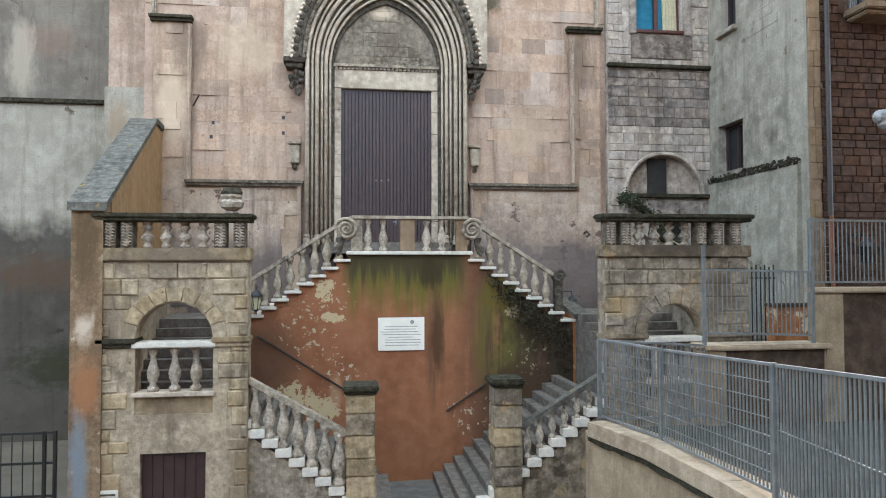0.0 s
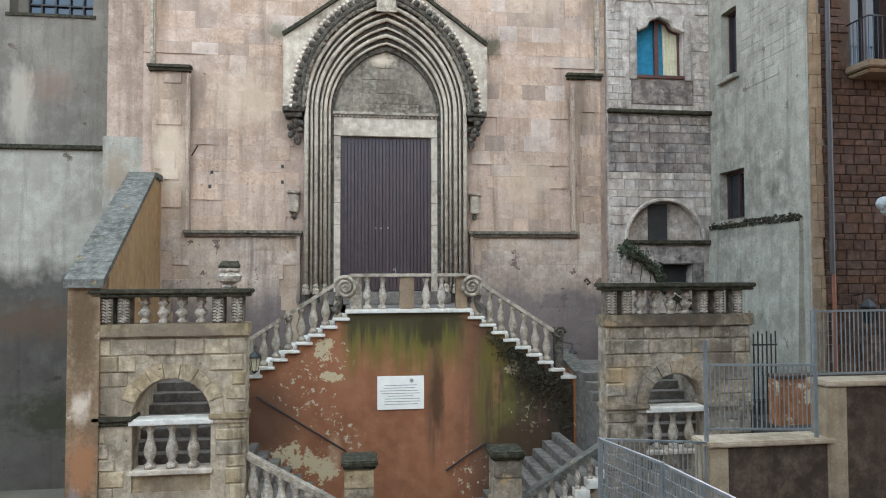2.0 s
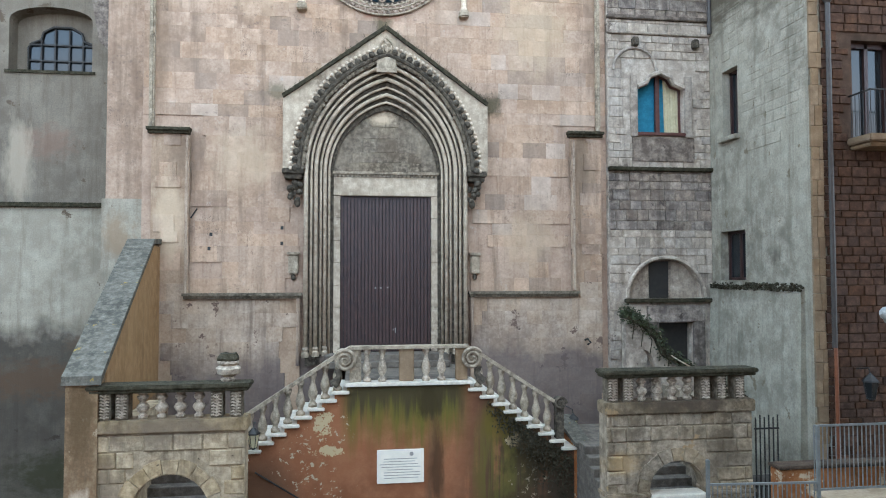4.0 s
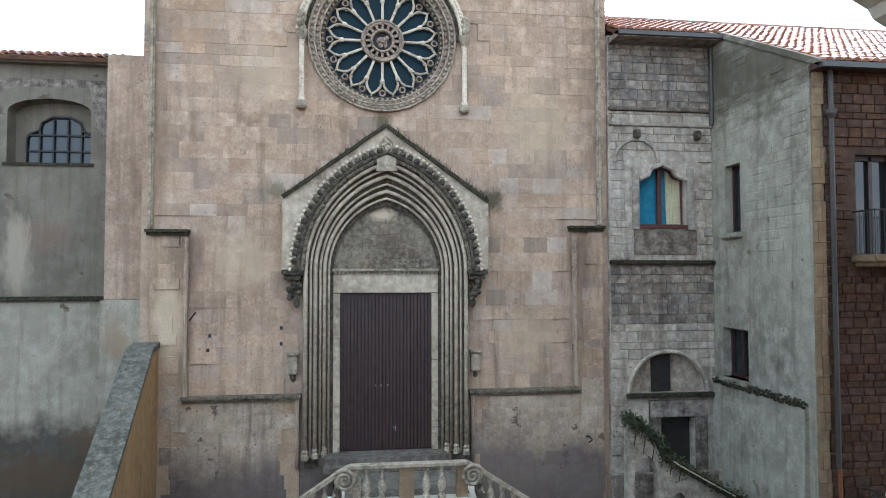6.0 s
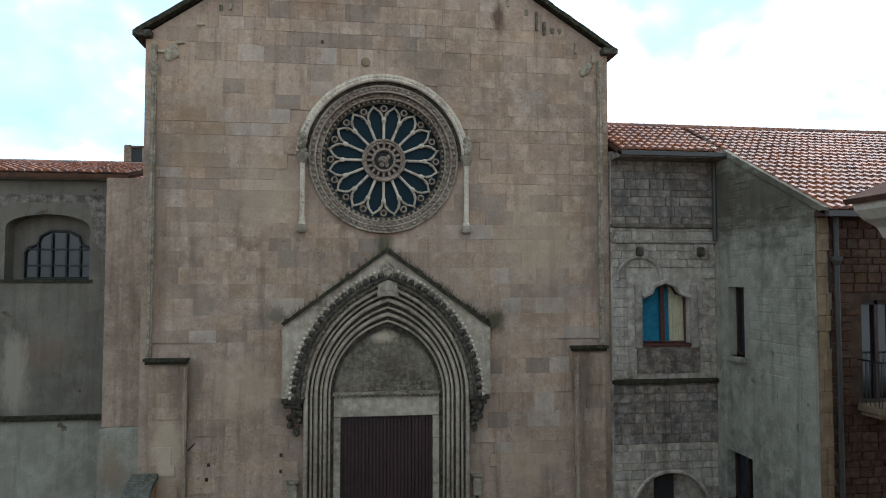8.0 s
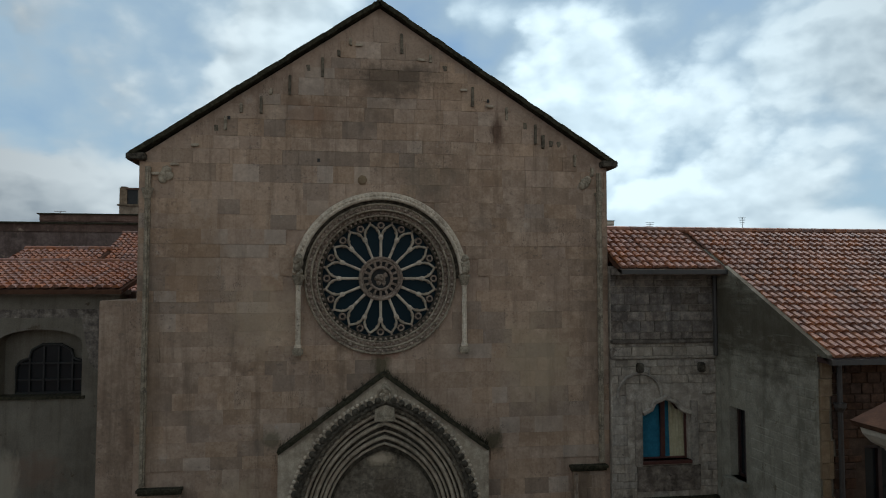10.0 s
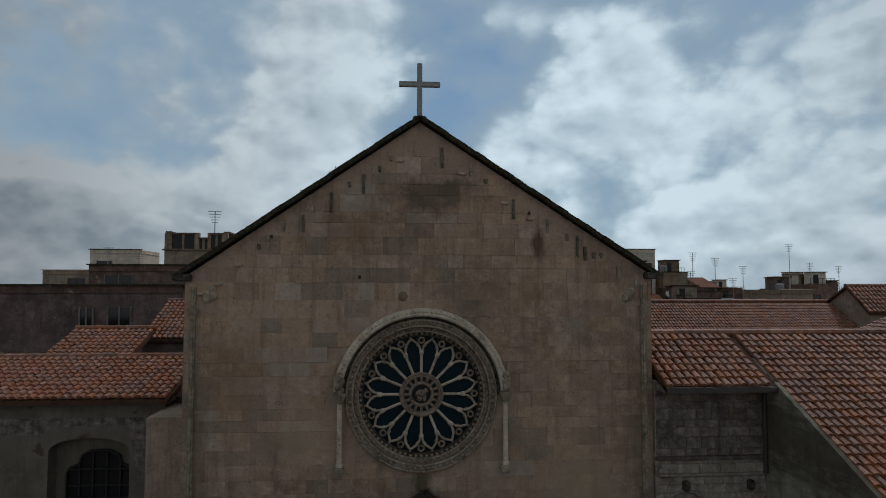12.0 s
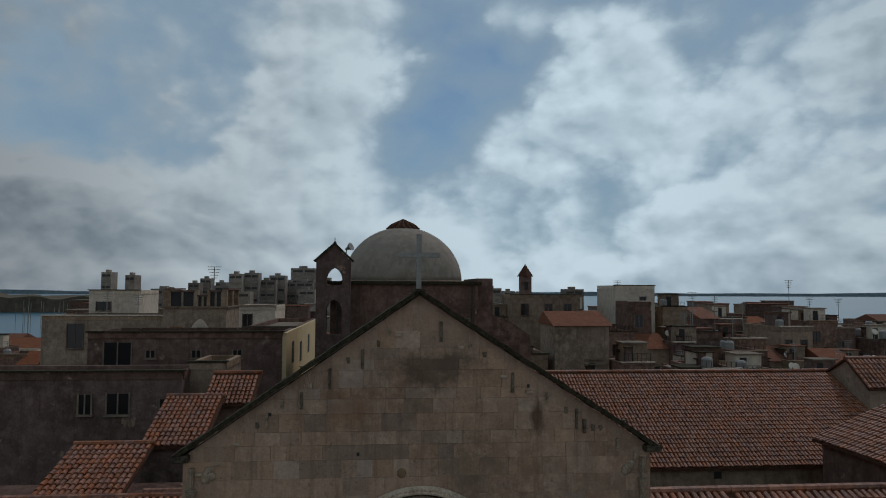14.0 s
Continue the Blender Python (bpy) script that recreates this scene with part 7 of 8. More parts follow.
# nave body behind the front
nave = thing("nave", None, None, "plain nave wall and roof behind the church front", "church nave", kind="structure")
part("body", plate(B(), [(FX0 + 0.3, 0), (FX1 - 0.3, 0), (FX1 - 0.3, EZ1 - 1.2), (AX, AZ - 1.4), (FX0 + 0.3, EZ0 - 1.2)], (), FY + 0.95, 48), M_TOWN, nave)

# ---- dome, drum and bell gable ----
dome = thing("dome", None, None, "grey rendered dome on a square drum with a tiled cap", "dome")
prof = [(4.75 * math.cos(radians(a)), 4.4 * math.sin(radians(a))) for a in range(0, 85, 6)] + [(0.02, 4.42)]
part("shell", lathe(B(), prof, 40, (1.17, 54.5, 26.5)), M_DOME, dome, smooth=True)
part("base_ring", lathe(B(), [(5.0, -0.3), (5.0, 0.05), (4.8, 0.12)], 40, (1.17, 54.5, 26.5)), M_TOWNPALE, dome)
bm = B()
lathe(bm, [(1.25, 0), (0.9, 0.3), (0.3, 0.62), (0.05, 0.75)], 16, (1.17, 54.5, 30.75))
for k in range(16):
    a = 2 * math.pi * k / 16
    tube(bm, [(1.17 + 1.3 * math.cos(a), 54.5 + 1.3 * math.sin(a), 30.72), (1.17 + 0.9 * math.cos(a), 54.5 + 0.9 * math.sin(a), 31.08), (1.17, 54.5, 31.55)], [0.12, 0.11, 0.05], 6)
part("tile_cap", bm, M_ROOFBED, dome, "small cap of dark tiles")
part("drum", box(B(), -4.1, 6.5, 48.7, 60.5, 10, 26.3), M_TOWN, dome, "square drum of brown stone")
part("drum_cornice", box(B(), -4.35, 6.75, 48.45, 60.8, 26.25, 26.5, 0.05), M_MOSS, dome)
part("annex", box(B(), 6.5, 7.7, 49.5, 58, 10, 26.75), M_TOWN, dome)
part("annex_low", plate(B(), [(6.5, 10), (10.4, 10), (10.4, 22.6), (8.9, 23.6), (6.5, 24.6)], (), 49.0, 58), M_TOWN, dome)
for x in (-3.6, 6.1):
    part("pipe", tube(B(), [(x, 48.6, 26.2), (x, 48.6, 12)], 0.07, 6), M_PIPE, dome)
bell = thing("bell_gable", None, None, "narrow stone bell gable with an arched opening", "bell gable")
part("wall", plate(B(), [(-5.0, 10), (-2.62, 10), (-2.62, 27.9), (-3.75, 29.0), (-5.0, 27.9)], [[(-4.28, 26.2)] + pointed(-3.74, 0.54, 26.6, 0.8, 8) + [(-3.2, 26.2)], [(-4.28, 22.8)] + pointed(-3.74, 0.54, 24.4, 0.8, 8) + [(-3.2, 22.8)]], 47.4, 48.0), M_TOWN, bell)
for xa, za, xb, zb in ((-5.15, 27.85, -3.75, 29.1), (-2.45, 27.85, -3.75, 29.1)):
    part("coping", beam(B(), (xa, 47.7, za), (xb, 47.7, zb), 0.8, 0.14), M_MOSS, bell)
part("finial", lathe(B(), [(0.1, 0), (0.12, 0.1), (0.03, 0.25), (0.02, 0.5)], 8, (-3.75, 47.7, 29.05)), M_DARKIRON, bell)
lsp = thing("loudspeaker", None, None, "grey horn loudspeaker on the bell gable", "loudspeaker")
part("horn", tube(B(), [(-3.0, 47.6, 28.7), (-2.85, 47.5, 28.78), (-2.6, 47.35, 28.9)], [0.07, 0.12, 0.3], 10), M_GREYMETAL, lsp)
part("stand", tube(B(), [(-2.95, 47.65, 28.1), (-2.95, 47.65, 28.7)], 0.03, 6), M_DARKIRON, lsp)


# ---- town ----
def house_block(name, x0, x1, y0, y1, z1, wall, label, windows=(), z0=0.0, parapet=0.45, category="house"):
    b = thing(name, None, None, label, category)
    part("wall", box(B(), x0, x1, y0, y1, z0, z1), wall, b)
    part("roof", box(B(), x0 + 0.25, x1 - 0.25, y0 + 0.25, y1 - 0.25, z1, z1 + 0.06), M_FLATROOF, b)
    bm = B()
    w = 0.25
    box(bm, x0, x1, y0 - 0.06, y0 + w, z1 + 0.01, z1 + parapet)
    box(bm, x0, x1, y1 - w, y1, z1 + 0.01, z1 + parapet)
    box(bm, x0 - 0.06, x0 + w, y0 + w, y1 - w, z1 + 0.01, z1 + parapet)
    box(bm, x1 - w, x1 + 0.06, y0 + w, y1 - w, z1 + 0.01, z1 + parapet)
    part("parapet", bm, wall, b)
    # far copings mix in white and pale render to paint sunlit parapet tops
    part("coping", box(B(), x0 - 0.15, x1 + 0.15, y0 - 0.15, y0 + 0.3, z1 + parapet, z1 + parapet + 0.1), M_MOSS if y0 < 60 else (M_TOWNWHITE, M_TOWNPALE, M_MOSS)[int(abs(x0) * 7) % 3], b)
    for wx, wz, ww, wh in windows:
        wd = part("window", box(B(), wx, wx + ww, y0 - 0.02, y0 + 0.1, wz, wz + wh), M_PANE, b)
        bm = B()
        for a, c in ((wx - 0.1, wx), (wx + ww, wx + ww + 0.1), (wx + ww / 2 - 0.04, wx + ww / 2 + 0.04)):
            box(bm, a, c, y0 - 0.06, y0 + 0.06, wz - 0.05, wz + wh + 0.08)
        box(bm, wx - 0.15, wx + ww + 0.15, y0 - 0.14, y0 + 0.05, wz - 0.15, wz - 0.05)
        part("frame", bm, M_FLATROOF if wall is M_TOWN else M_TOWN, wd)
    return b


house_block("house", -30, -12.0, 41, 44.5, 20.65, M_TOWN, "brown rendered flat-roofed house with two windows", ((-17.75, 18.7, 0.66, 1.08), (-16.18, 18.68, 1.2, 1.15), (-13.2, 17.9, 0.6, 1.6), (-17.8, 15.6, 0.6, 1.0)))
house_block("house", -12.0, -9.9, 42.5, 47, 21.0, M_TOWNPALE, "narrow pale rendered house with a flat roof", ((-10.6, 19.2, 0.4, 1.0),))
house_block("house", -22, -7.9, 52, 58, 22.2, M_TOWN, "dark brown flat-roofed house behind", ((-20.8, 20.0, 1.9, 1.9), (-17.8, 20.8, 0.6, 0.5), (-14.5, 20.8, 0.6, 0.5), (-11.5, 20.8, 0.6, 0.5)))
house_block("house", -36.9, -22.0, 76, 84, 22.4, M_TOWNPALE, "pale rendered house with a parapet roof", ((-34.2, 19.4, 1.6, 2.6),))
house_block("house", -12.0, -7.85, 58.1, 75, 22.2, M_TOWN, "long flat-roofed house with a pale yellow flank")
# the flank's yellow is paled to put sunlight into its colour
flank = thing("house_wall", box(B(), -7.9, -7.6, 52, 75, 0, 22.6), M_TOWNYELLOW, "yellow rendered flank wall, made pale to look sunlit", "house wall", kind="structure")
for y, z in ((55, 20.0), (60, 19.6), (66, 19.8)):
    part("window", box(B(), -7.62, -7.57, y, y + 1.2, z, z + 1.7), M_SHUTTERVOID, flank, "dark shuttered window")
house_block("house", -16.5, -12.2, 75.2, 82.4, 23.5, M_TOWNWHITE, "small white flat-roofed house in the sun", ((-15.6, 21.6, 0.9, 1.5),))
house_block("house", 31.6, 37.3, 92, 100, 26.0, M_TOWNWHITE, "tall pale roof house with one small window", ((35.2, 23.6, 0.8, 1.3),))
house_block("house", 31.4, 34.4, 86, 91, 23.9, M_TOWN, "dark brown house before a tall pale one", ((32.2, 21.0, 1.0, 1.6),))
house_block("house", 17.5, 27.5, 95, 103, 24.6, M_TOWNPALE, "pale terraced house with a parapet", ((19.0, 22.2, 1.0, 1.6), (22.4, 22.2, 1.0, 1.6), (25.2, 22.2, 1.0, 1.6)))
gable = thing("gabled_house", None, None, "small old house with a bright terracotta roof", "house", "small gabled houses")
part("wall", box(B(), 17.6, 23.4, 70.2, 77, 0, 22.1), M_TOWNPALE, gable)
part("roof", plate(B(), [(69.8, 22.1), (74.5, 23.5), (77.3, 22.1)], (), 17.3, 23.7, "x"), M_FARROOF, gable)
tower = thing("tower", None, None, "square stone roof tower with dark parapet panels", "tower")
part("wall", box(B(), -19.2, -13.9, 60, 65, 0, 24.2), M_TOWNPALE, tower)
part("string_course", box(B(), -19.35, -13.75, 59.85, 65.1, 24.2, 24.35, 0.03), M_TOWNPALE, tower)
for xa, xb, top in ((-19.2, -18.6, 25.75), (-16.7, -16.3, 25.75), (-15.6, -15.3, 25.75), (-14.4, -13.9, 25.75)):
    part("pier", box(B(), xa, xb, 60, 60.4, 24.35, top), M_TOWNPALE, tower)
for xa, xb, top in ((-18.6, -16.7, 25.6), (-16.3, -15.6, 25.2), (-15.3, -14.4, 25.6)):
    part("panel", box(B(), xa, xb, 60.1, 60.25, 24.35, top), M_SHUTTERVOID, tower, "dark sunken parapet panel")
    part("panel_rib", box(B(), (xa + xb) / 2 - 0.09, (xa + xb) / 2 + 0.09, 60.05, 60.3, 24.35, top), M_TOWNPALE, tower)
    part("rail", box(B(), xa - 0.1, xb + 0.1, 59.95, 60.45, top, top + 0.15), M_TOWN, tower)
for y in (62.2, 64.6):
    part("pier", box(B(), -14.3, -13.9, y, y + 0.4, 24.35, 25.75), M_TOWNPALE, tower)
part("rail", box(B(), -14.35, -13.85, 60.4, 65, 25.75, 25.9), M_TOWN, tower)
part("rail", box(B(), -19.25, -18.8, 60.4, 65, 25.75, 25.9), M_TOWN, tower)
part("blind_arch", plate(B(), [(-16.9, 21.2)] + pointed(-16.1, 0.8, 22.0, 1.3, 8) + [(-15.3, 21.2)], (), 59.9, 60.05), M_TOWNWHITE, tower, "pale blind pointed arch")
part("door", box(B(), -18.6, -17.6, 59.93, 60.05, 21.2, 22.6), M_ORANGE, tower, "faded orange shutter")
house_block("house", -35.5, -29.7, 84.1, 91, 25.1, M_TOWNWHITE, "small white rendered roof cabin", ((-34.6, 23.2, 1.6, 1.0),))
# low tiled roofs stepping beside the church
for xa, xb, ya, za, yb, zb in ((-13.6, -10.2, 26.0, 17.6, 31.0, 19.2), (-11.6, -8.6, 33.0, 18.6, 37.0, 20.3), (-9.8, -6.6, 27.5, 17.4, 28.6, 17.8), (-10.2, -7.4, 38.5, 19.6, 41.0, 21.0)):
    tiled_roof("roof_low", "small weathered terracotta roof beside the church", xa, xb, ya, za, yb, zb)
    thing("house_wall", box(B(), xa + 0.1, xb - 0.1, ya + 0.15, yb, 0, za - 0.15), M_TOWN, "rendered wall under a small tiled roof", "house wall", kind="structure")

# right of the cloister
tiled_roof("roof_low", "terracotta roof of a neighbouring house", 32.3, 46, 43.4, 19.4, 45.7, 21.2, 0.3, 0.45, r=0.115)
tiled_roof("roof_low", "rear slope of a neighbouring house's tiled roof", 32.3, 46, 48.2, 19.9, 45.75, 21.2, 0.3, 0.45, r=0.115)
thing("house_wall", plate(B(), [(43.6, 0), (48.0, 0), (48.0, 19.85), (45.7, 21.1), (43.6, 19.35)], (), 32.5, 46, "x"), M_TOWNPALE, "pale gabled house beside the cloister", "house wall", kind="structure")
side_roof = tiled_roof("roof_low", "brown tiled side roof with its eave to the cloister yard", -38.2, -28.8, 24.8, 17.35, 31.5, 20.15, 0.3, 0.45, r=0.115)
side_roof.matrix_basis = Matrix.Rotation(radians(-90), 4, 'Z')
thing("house_wall", box(B(), 25.3, 34, 28.9, 38.0, 0, 17.25), M_TOWN, "rendered house wall under a tiled side roof", "house wall", kind="structure")

def antenna(x, y, z, h):
    an = thing("antenna", None, None, "thin television antenna on a roof", "antenna", "roof antennas")
    part("mast", tube(B(), [(x, y, z - 2.2), (x, y, z + h)], 0.04, 5), M_GREYMETAL, an)
    for k in range(5):
        part("element", box(B(), x - 0.6 + 0.08 * k, x + 0.6 - 0.08 * k, y - 0.02, y + 0.02, z + h - 0.25 * k - 0.05, z + h - 0.25 * k), M_GREYMETAL, an)


rng = random.Random(77)
town = [(22.5, 31, 82, 95, 20.5), (31, 42, 80, 90, 20.6), (41.5, 54.5, 85, 95, 19.6), (36, 44, 96, 104, 22.5), (54, 66, 88, 99, 20.8), (64, 80, 95, 108, 19.5), (46, 58, 104, 118, 22.0), (22, 31, 104, 114, 22.0), (58, 72, 120, 133, 21.5), (12, 21, 96, 108, 21.5), (10, 17, 70, 80, 19.5), (20, 27, 66, 74, 18.0), (28, 38, 62, 72, 17.5), (44, 56, 66, 76, 17.5)]
for k in range(150):
    y = rng.uniform(70, 210)
    x = rng.uniform(-0.46, 0.85) * y
    w = rng.uniform(4, 11)
    town.append((x, x + w, y, y + rng.uniform(5, 11), rng.uniform(13, 19.0)))
town += [(-62, -52, 106, 114, 16.0), (-75, -62, 122, 131, 15.2), (-92, -80, 155, 165, 14.0), (-78, -68, 140, 150, 15.0), (-112, -98, 190, 200, 12.5)]
split = []
for x0, x1, y0, y1, z1 in town:
    n = 1 if x1 - x0 < 6 or y0 > 130 else 2 if x1 - x0 < 9 else 3
    cuts = [x0] + sorted(x0 + (x1 - x0) * (i + rng.uniform(-0.2, 0.2)) / n for i in range(1, n)) + [x1]
    for a, c in zip(cuts, cuts[1:]):
        split.append((a, c - 0.02, y0 + (rng.uniform(0, 3) if n > 1 else 0), y1, z1 + (rng.uniform(-1.8, 0.5) if n > 1 else 0)))


def roof_clutter(x0, x1, y0, y1, z1):
    x, y = rng.uniform(x0 + 0.8, max(x0 + 0.9, x1 - 3.0)), rng.uniform(y0 + 0.8, max(y0 + 0.9, y1 - 3.0))
    z = z1 + 0.06
    kind = rng.random()
    if kind < 0.2:
        ch = thing("chimney", None, None, "rendered roof chimney with a flat cap", "chimney", "roof chimneys")
        h = rng.uniform(0.9, 1.8)
        part("shaft", box(B(), x, x + 0.6, y, y + 0.6, z, z + h), M_TOWN, ch)
        part("cap", box(B(), x - 0.1, x + 0.7, y - 0.1, y + 0.7, z + h, z + h + 0.13), M_MOSS, ch)
    elif kind < 0.36:
        tk = thing("water_tank", None, None, "grey cylindrical roof water tank on a low stand", "water tank", "roof water tanks")
        part("stand", box(B(), x - 0.4, x + 0.4, y - 0.4, y + 0.4, z, z + 0.4), M_TOWN, tk)
        part("tank", lathe(B(), [(0.02, 0), (0.5, 0), (0.55, 0.15), (0.55, 0.9), (0.35, 1.1), (0.02, 1.12)], 12, (x, y, z + 0.4)), M_GREYMETAL, tk)
    elif kind < 0.62:
        w, h, d = rng.uniform(1.6, 2.8), rng.uniform(1.6, 2.4), rng.uniform(1.6, 2.6)
        wall = rng.choice((M_TOWN, M_TOWNPALE, M_TOWNWHITE))
        cb = thing("roof_cabin", None, None, "small rendered roof cabin with a dark door", "roof cabin", "roof cabins")
        part("wall", box(B(), x, x + w, y, y + d, z, z + h), wall, cb)
        part("door", box(B(), x + 0.3, x + 1.0, y - 0.05, y + 0.1, z, z + h - 0.3), M_SHUTTERVOID, cb)
        part("roof", box(B(), x - 0.15, x + w + 0.15, y - 0.2, y + d + 0.1, z + h, z + h + 0.12), rng.choice((M_FLATROOF, M_FARROOF, M_MOSS)), cb)
    elif kind < 0.8:
        rl = thing("roof_terrace_rail", None, None, "thin iron rail on a roof terrace", "railing", "roof terrace rails")
        w = min(4.0, x1 - x0 - 0.6)
        for i in range(7):
            part("post", box(B(), x0 + 0.3 + w * i / 6, x0 + 0.34 + w * i / 6, y0 + 0.3, y0 + 0.34, z, z + 1.1), M_DARKIRON, rl)
        for h in (0.55, 1.08):
            part("rail", box(B(), x0 + 0.3, x0 + 0.34 + w, y0 + 0.3, y0 + 0.34, z + h, z + h + 0.04), M_DARKIRON, rl)
    elif kind < 0.9:
        ds = thing("satellite_dish", None, None, "small pale satellite dish on a post", "satellite dish", "roof satellite dishes")
        part("post", tube(B(), [(x, y, z), (x, y, z + 1.1)], 0.04, 5), M_GREYMETAL, ds)
        part("dish", lathe(B(), [(0.02, 0), (0.25, 0.04), (0.42, 0.13), (0.4, 0.15)], 12, (0, 0, 0)), M_PLAQUE, ds).matrix_basis = Matrix.Translation((x, y - 0.05, z + 1.2)) @ Matrix.Rotation(radians(70), 4, 'X')
    else:
        antenna(x, y, z, rng.uniform(1.8, 3.6))


for x0, x1, y0, y1, z1 in split:
    mx = (x0 + x1) / 2
    if -24 < mx < 12 and y0 < 78 or (abs(mx) < 8 and y0 < 92) or (-38 < mx < -20 and 70 < y0 < 96):
        continue
    ws = []
    for zz in (z1 - 2.6, z1 - 5.8):
        for i in range(int((x1 - x0) / 2.2)):
            if rng.random() < 0.7:
                ws.append((x0 + 0.6 + 2.2 * i, zz, 0.9, 1.5))
    wall = rng.choice((M_TOWN, M_TOWNPALE, M_TOWNPALE, M_TOWNROSE, M_TOWNROSE, M_TOWNWHITE if y0 > 95 else M_TOWN))
    if rng.random() < 0.22 and y0 > 72:
        gb = thing("gabled_house", None, None, "small old house with a terracotta gabled roof", "house", "small gabled houses")
        part("wall", box(B(), x0, x1, y0, y1, 0, z1 - 1.2), wall, gb)
        part("roof", plate(B(), [(y0 - 0.3, z1 - 1.2), ((y0 + y1) / 2, z1 + 0.5), (y1 + 0.3, z1 - 1.2)], (), x0 - 0.2, x1 + 0.2, "x"), M_FARROOF, gb)
        continue
    house_block("house", x0, x1, y0, y1, z1, wall, "weathered flat-roofed old town house", ws[:6], parapet=rng.uniform(0.2, 0.9))
    if y0 < 135:
        for k in range(rng.choice((4, 5, 6)) if y0 < 105 else 2):
            roof_clutter(x0, x1, y0, y1, z1)


for x, y, z, h in ((39, 84, 20.6, 5), (44, 88, 19.6, 5.5), (49, 90, 19.6, 4.5), (57, 92, 20.8, 6.5), (-15.5, 62, 24.65, 3.2), (-31, 78, 22.45, 3.0), (-28, 79, 22.45, 2.6), (33, 95, 24.95, 2.2), (62, 95, 20.8, 4), (70, 100, 19.5, 5)):
    antenna(x, y, z, h)
spire = thing("bell_tower", None, None, "slender distant bell tower with a pointed roof", "bell tower")
part("shaft", box(B(), 30.0, 32.4, 150, 152.4, 0, 28.6), M_TOWN, spire)
part("roof", lathe(B(), [(1.9, 0), (0.15, 2.6), (0.02, 3.0)], 4, (31.2, 151.2, 28.6)), M_ROOFBED, spire)
part("opening", box(B(), 30.8, 31.6, 149.9, 150.1, 25.6, 27.4), M_SHUTTERVOID, spire)

# far low quarters on the quay, with apartment blocks among them
thing("quay", plate(B(), [(-158, 320.1), (190, 320.1), (260, 440), (-200, 440)], (), -8.0, -0.05, "z"), M_EARTH, "flat grey quay under the distant quarters", "quay", kind="structure")
for k in range(60):
    y = rng.uniform(215, 300)
    x = rng.uniform(-0.46, 0.62) * y
    w, h = rng.uniform(5, 14), rng.uniform(14, 20.5)
    fb = thing("far_house", None, None, "distant flat-roofed house in the haze", "house", "distant houses")
    part("wall", box(B(), x, x + w, y, y + 8, 0, h), rng.choice((M_HAZYBLOCK, M_TOWN, M_TOWNPALE)), fb)
    part("roof", box(B(), x - 0.3, x + w + 0.3, y - 0.3, y + 8.3, h, h + 0.3), rng.choice((M_FLATROOF, M_FARROOF)), fb)
blocks = [(-160, 5, 33.5), (-147, 4.5, 31.5)] + [(-112 + 7.4 * i + rng.uniform(-1.5, 1.5), rng.uniform(5, 10), rng.uniform(27.5, 34.0)) for i in range(11)] + [(-55, 15, 37.0)] + [(rng.uniform(-150, -30), rng.uniform(6, 12), rng.uniform(23, 27)) for i in range(12)] + [(rng.uniform(18, 110), rng.uniform(6, 12), rng.uniform(22, 27)) for i in range(9)]
for x, w, h in blocks:
    y = rng.uniform(345, 405)
    x *= y / 395
    ap = thing("apartment_block", None, None, "distant apartment block greyed by painted-in haze", "apartment block", "distant apartment blocks")
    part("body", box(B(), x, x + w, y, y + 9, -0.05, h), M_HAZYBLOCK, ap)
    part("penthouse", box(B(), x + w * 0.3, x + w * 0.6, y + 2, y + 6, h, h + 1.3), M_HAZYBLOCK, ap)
    for j in range(5):
        for a, c in ((0.08, 0.46), (0.54, 0.92)):
            part("window_band", box(B(), x + w * a, x + w * c, y - 0.15, y + 0.1, h - 2.4 - 3.1 * j, h - 1.2 - 3.1 * j), M_DOME if j % 2 else M_PIPE, ap)

# masts of the marina beyond the quay
for k in range(34):
    y = rng.uniform(470, 560)
    x = rng.uniform(-0.52, -0.33) * y
    thing("sailboat_mast", tube(B(), [(x, y, -8), (x, y, rng.uniform(9, 17))], 0.16, 5), M_HAZYBLOCK, "thin pale mast of a moored boat", "mast", "marina masts")

# sea and far shore
thing("water", plate(B(), [(-4000, 320.05), (4000, 320.05), (4000, 4600), (-4000, 4600)], (), -8.2, -8.0, "z"), M_WATER, "blue-grey sea beyond the town", "sea", kind="structure")
bm = B()
N_ = 120
top = [(-4000 + 8000 * k / N_, 2 + 9 * (0.5 + noise.noise(Vector((k * 0.13, 3.1, 0)))) + 4 * noise.noise(Vector((k * 0.7, 1.1, 0)))) for k in range(N_ + 1)]
plate(bm, [(-4000, -8)] + top + [(4000, -8)], (), 2900, 3000)
thing("backdrop_shore", bm, M_FARLAND, "low shore on the horizon, haze painted into its blue-grey", "distant shore", kind="structure")
bm = B()
top = [(-900 + 750 * k / 60, 11 + 6 * noise.noise(Vector((k * 0.35, 8.1, 0))) + 3 * noise.noise(Vector((k * 1.7, 2.1, 0)))) for k in range(61)]
plate(bm, [(-900, -8)] + top + [(-150, -8)], (), 900, 1100)
thing("backdrop_land", bm, M_EARTH, "hazy wooded land beyond the water", "distant shore", kind="structure")

# ---- stones of the church front, the bay and the brick front ----
rng = random.Random(11)


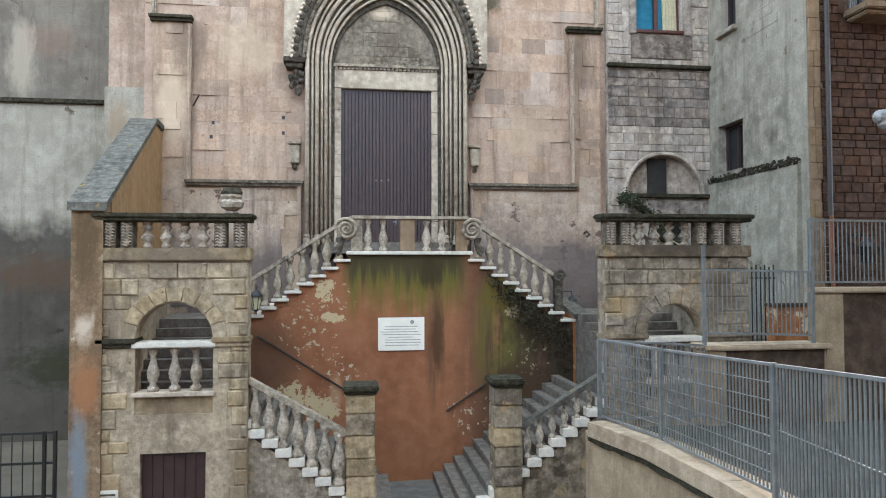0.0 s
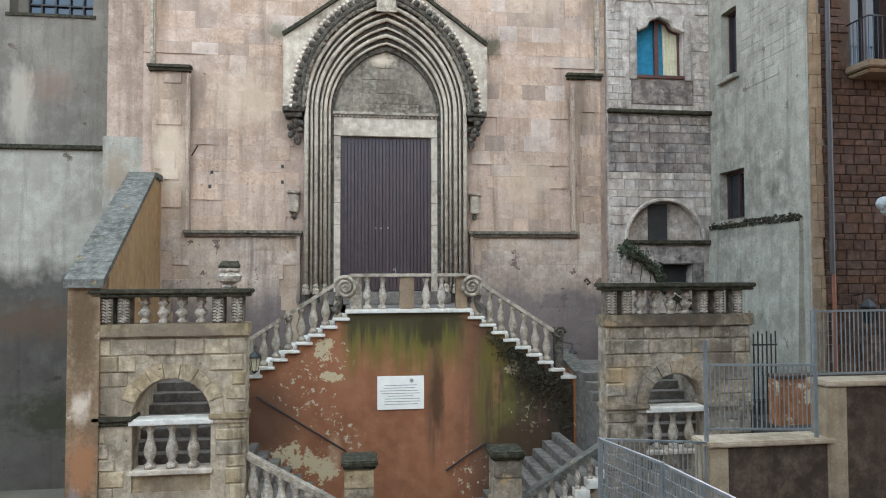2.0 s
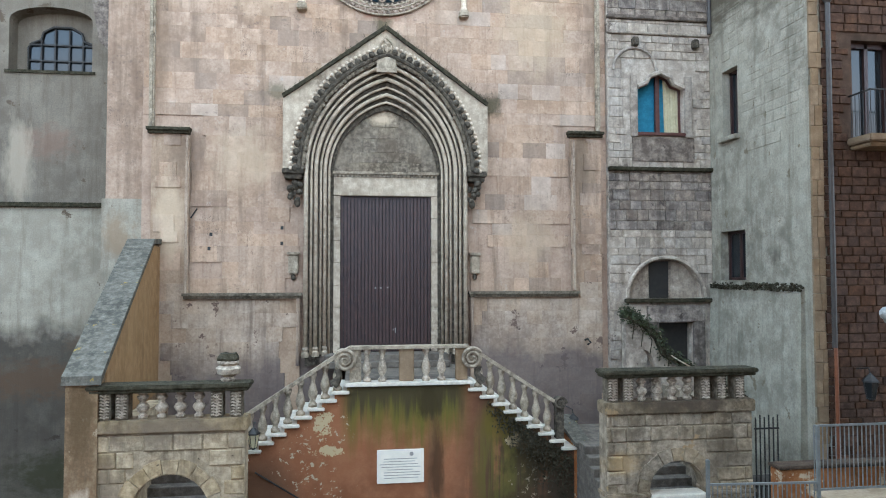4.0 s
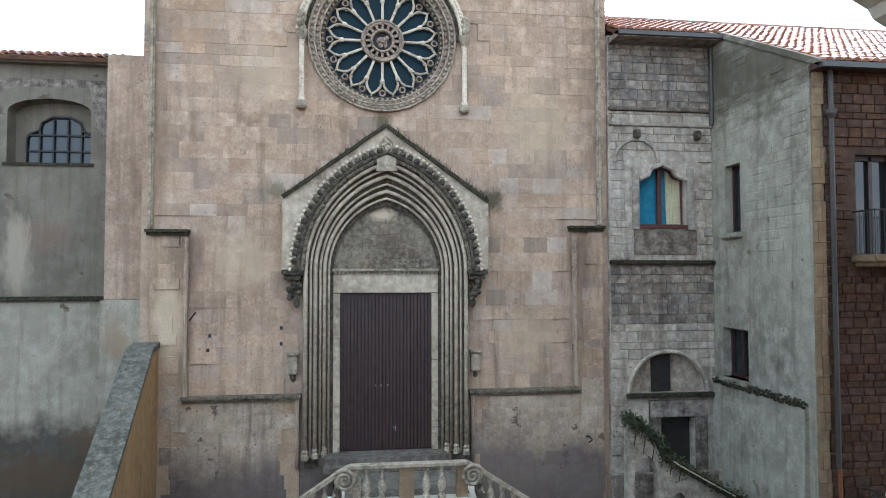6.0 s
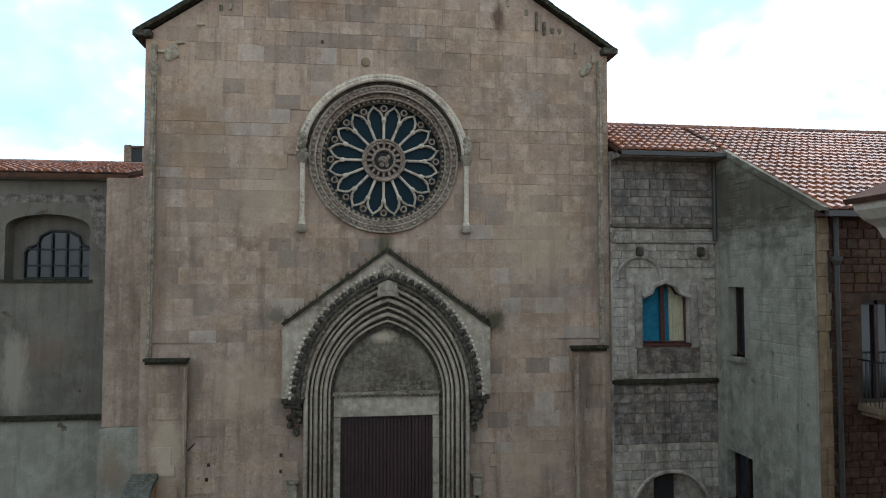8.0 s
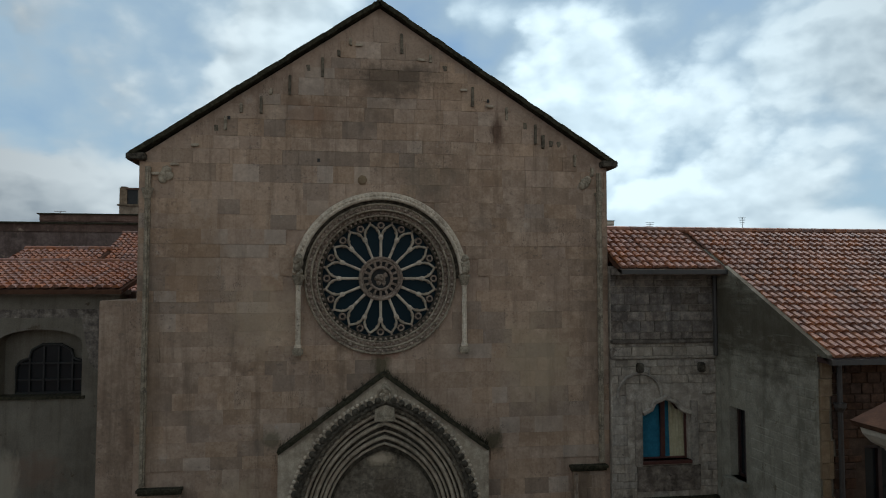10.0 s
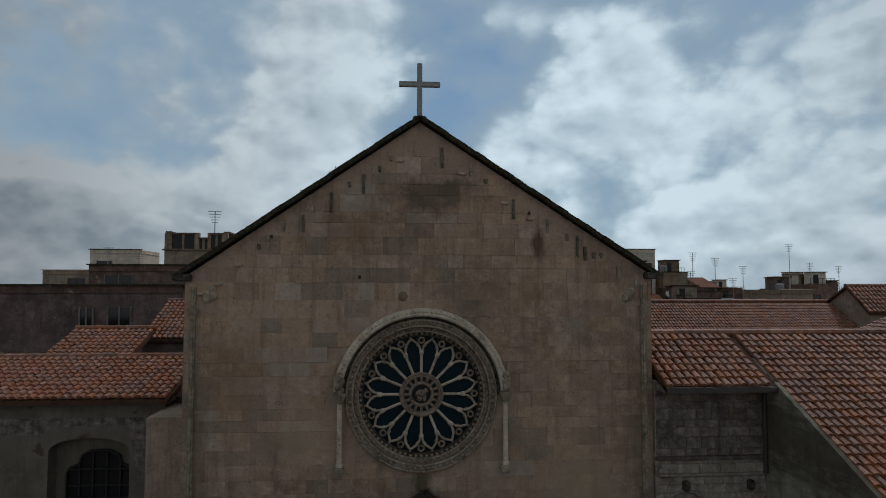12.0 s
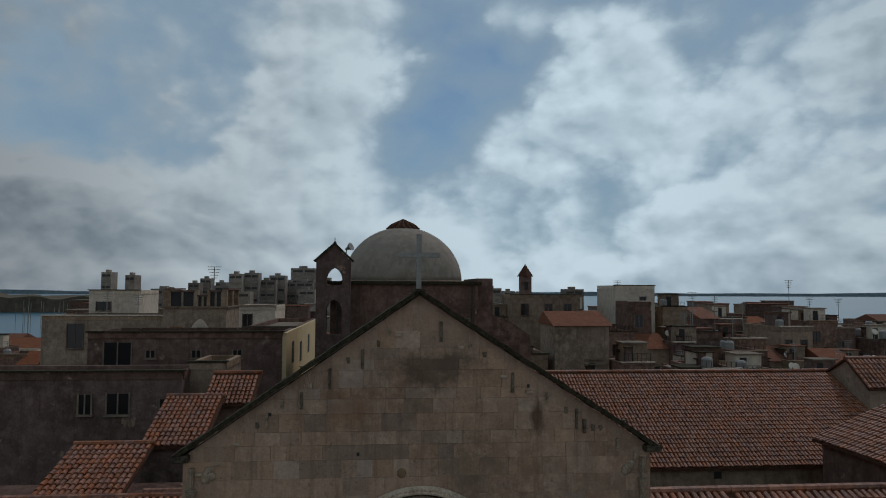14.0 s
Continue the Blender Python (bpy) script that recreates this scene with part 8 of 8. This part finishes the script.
def on_front(a, b, z, zz):
    cx, cz = (a + b) / 2, (z + zz) / 2
    for x in (a, b):
        lim = EZ0 + (AZ - EZ0) * (x - FX0) / (AX - FX0) if x < AX else EZ1 + (AZ - EZ1) * (FX1 - x) / (FX1 - AX)
        if zz > lim - 0.02:
            return False
        if math.hypot(x - ROSE[0], cz - ROSE[1]) < 2.2:
            return False
        if DX - 2.32 < x < DX + 2.32 and cz < 13:
            return False
        if math.hypot(x - DX, cz - 12.0) < 2.2:
            return False
    if z < 12.2 and (a < -4.5 or b > 6.55) or z < 7.6:
        return False
    return True


# below, tight joints worn smooth; above, open and uneven ones
for za, zb, h, joint, wobble, soft, most in ((7.6, 15.6, 0.46, 0.003, 0.002, 0.002, 130), (15.6, 25.9, 0.42, 0.0045, 0.005, 0.003, 170)):
    stones = courses(FX0 + 0.02, FX1 - 0.02, za, zb, h, (0.45, 0.6, 0.72, 0.85, 1.0), rng, on_front, joint)
    lay(stones, facade, M_FACADE, Matrix.Translation((0, FY, 0)), lambda x, z: z > 8.5, "stone", 0.06, rng, wobble, soft, most)


def on_plinth(a, b, z, zz):
    for x in (a, b):
        if DX - 2.46 < x < DX + 2.46:
            return False
    if zz > 7.55:
        return (b < -4.53 and a > -5.5 and zz < 12.15) or (a > 6.64 and zz < 12.34)
    return a > -5.3 or z > 6.8


stones = courses(-5.5, 7.5, 3.0, 12.3, 0.4, (0.45, 0.55, 0.68, 0.8), rng, on_plinth, 0.004)
lay([q for q in stones if q[1] < 7.5], strips, M_PLINTH, Matrix.Translation((0, PY, 0)), lambda x, z: True, "stone", 0.06, rng, 0.003, 0.004, 200)
lay([q for q in stones if q[1] >= 7.5], strips, M_FACADE, Matrix.Translation((0, PY, 0)), lambda x, z: True, "stone", 0.06, rng, 0.002, 0.002, 100)


def on_bay(a, b, z, zz):
    cx, cz = (a + b) / 2, (z + zz) / 2
    if b > 11.06:
        return False
    for x in (a, cx, b):
        if 8.25 < x < 10.82 and 3 < z < 8.75 and (cz < 7.4 or math.hypot((x - 9.53) / 1.0, cz - 7.45) < 1.32):
            return False
        if 8.42 < x < 10.44 and 12.2 < zz and z < 14.45:
            return False
    return True


for za, zb, m in ((4.0, 9.5, M_BAYPALE), (9.5, 11.3, M_BAY), (11.42, 15.5, M_BAYPALE), (15.6, 15.98, M_BAYPALE), (16.1, 18.1, M_BAY)):
    lay(courses(BX0 + 0.02, 11.05, za, zb, 0.28, (0.35, 0.45, 0.55, 0.65), rng, on_bay, 0.01), bay, m, Matrix.Translation((0, BY, 0)), lambda x, z: True, "stone", 0.05, rng, 0.008, 0.012, 70)


def on_brick(a, b, z, zz):
    return not (12.15 < b and a < 13.4 and z < 13.95 and zz > 11.2)


lay(courses(11.36, 16.0, 3.4, 16.2, 0.21, (0.3, 0.36, 0.42), rng, on_brick, 0.016), house, M_BRICK, Matrix.Translation((0, HY, 0)), lambda x, z: z > 5 and x < 13.5, "brick", 0.05, rng, 0.008, 0.012)
lay(courses(HX - 0.02, 11.36, 0.2, 16.2, 0.42, (0.2, 0.34), rng, lambda a, b, z, zz: True, 0.008), house, M_QUOIN, Matrix.Translation((0, HY - 0.02, 0)), lambda x, z: True, "quoin", 0.06, rng, 0.006, 0.01)


# rough courses that show through the thin plaster of the house's flank
flank_place = Matrix.Translation((HX - 0.008, 20.2, 0)) @ Matrix.Rotation(radians(-90), 4, 'Z')


def on_flank(a, b, z, zz):
    y0, y1 = 20.2 - b, 20.2 - a
    return zz < 16.2 + (y0 - 15.1) * 0.5 - 0.15 and not (y1 > 17.95 and z < 14.4) and noise.noise(Vector((a * 0.5, z * 0.4, 2))) > -0.25


lay(courses(1.3, 5.05, 11.6, 18.0, 0.26, (0.4, 0.5, 0.62), rng, on_flank, 0.02), house, M_HOUSE, flank_place, lambda x, z: True, "stone", 0.03, rng, 0.006, 0.015, 200)
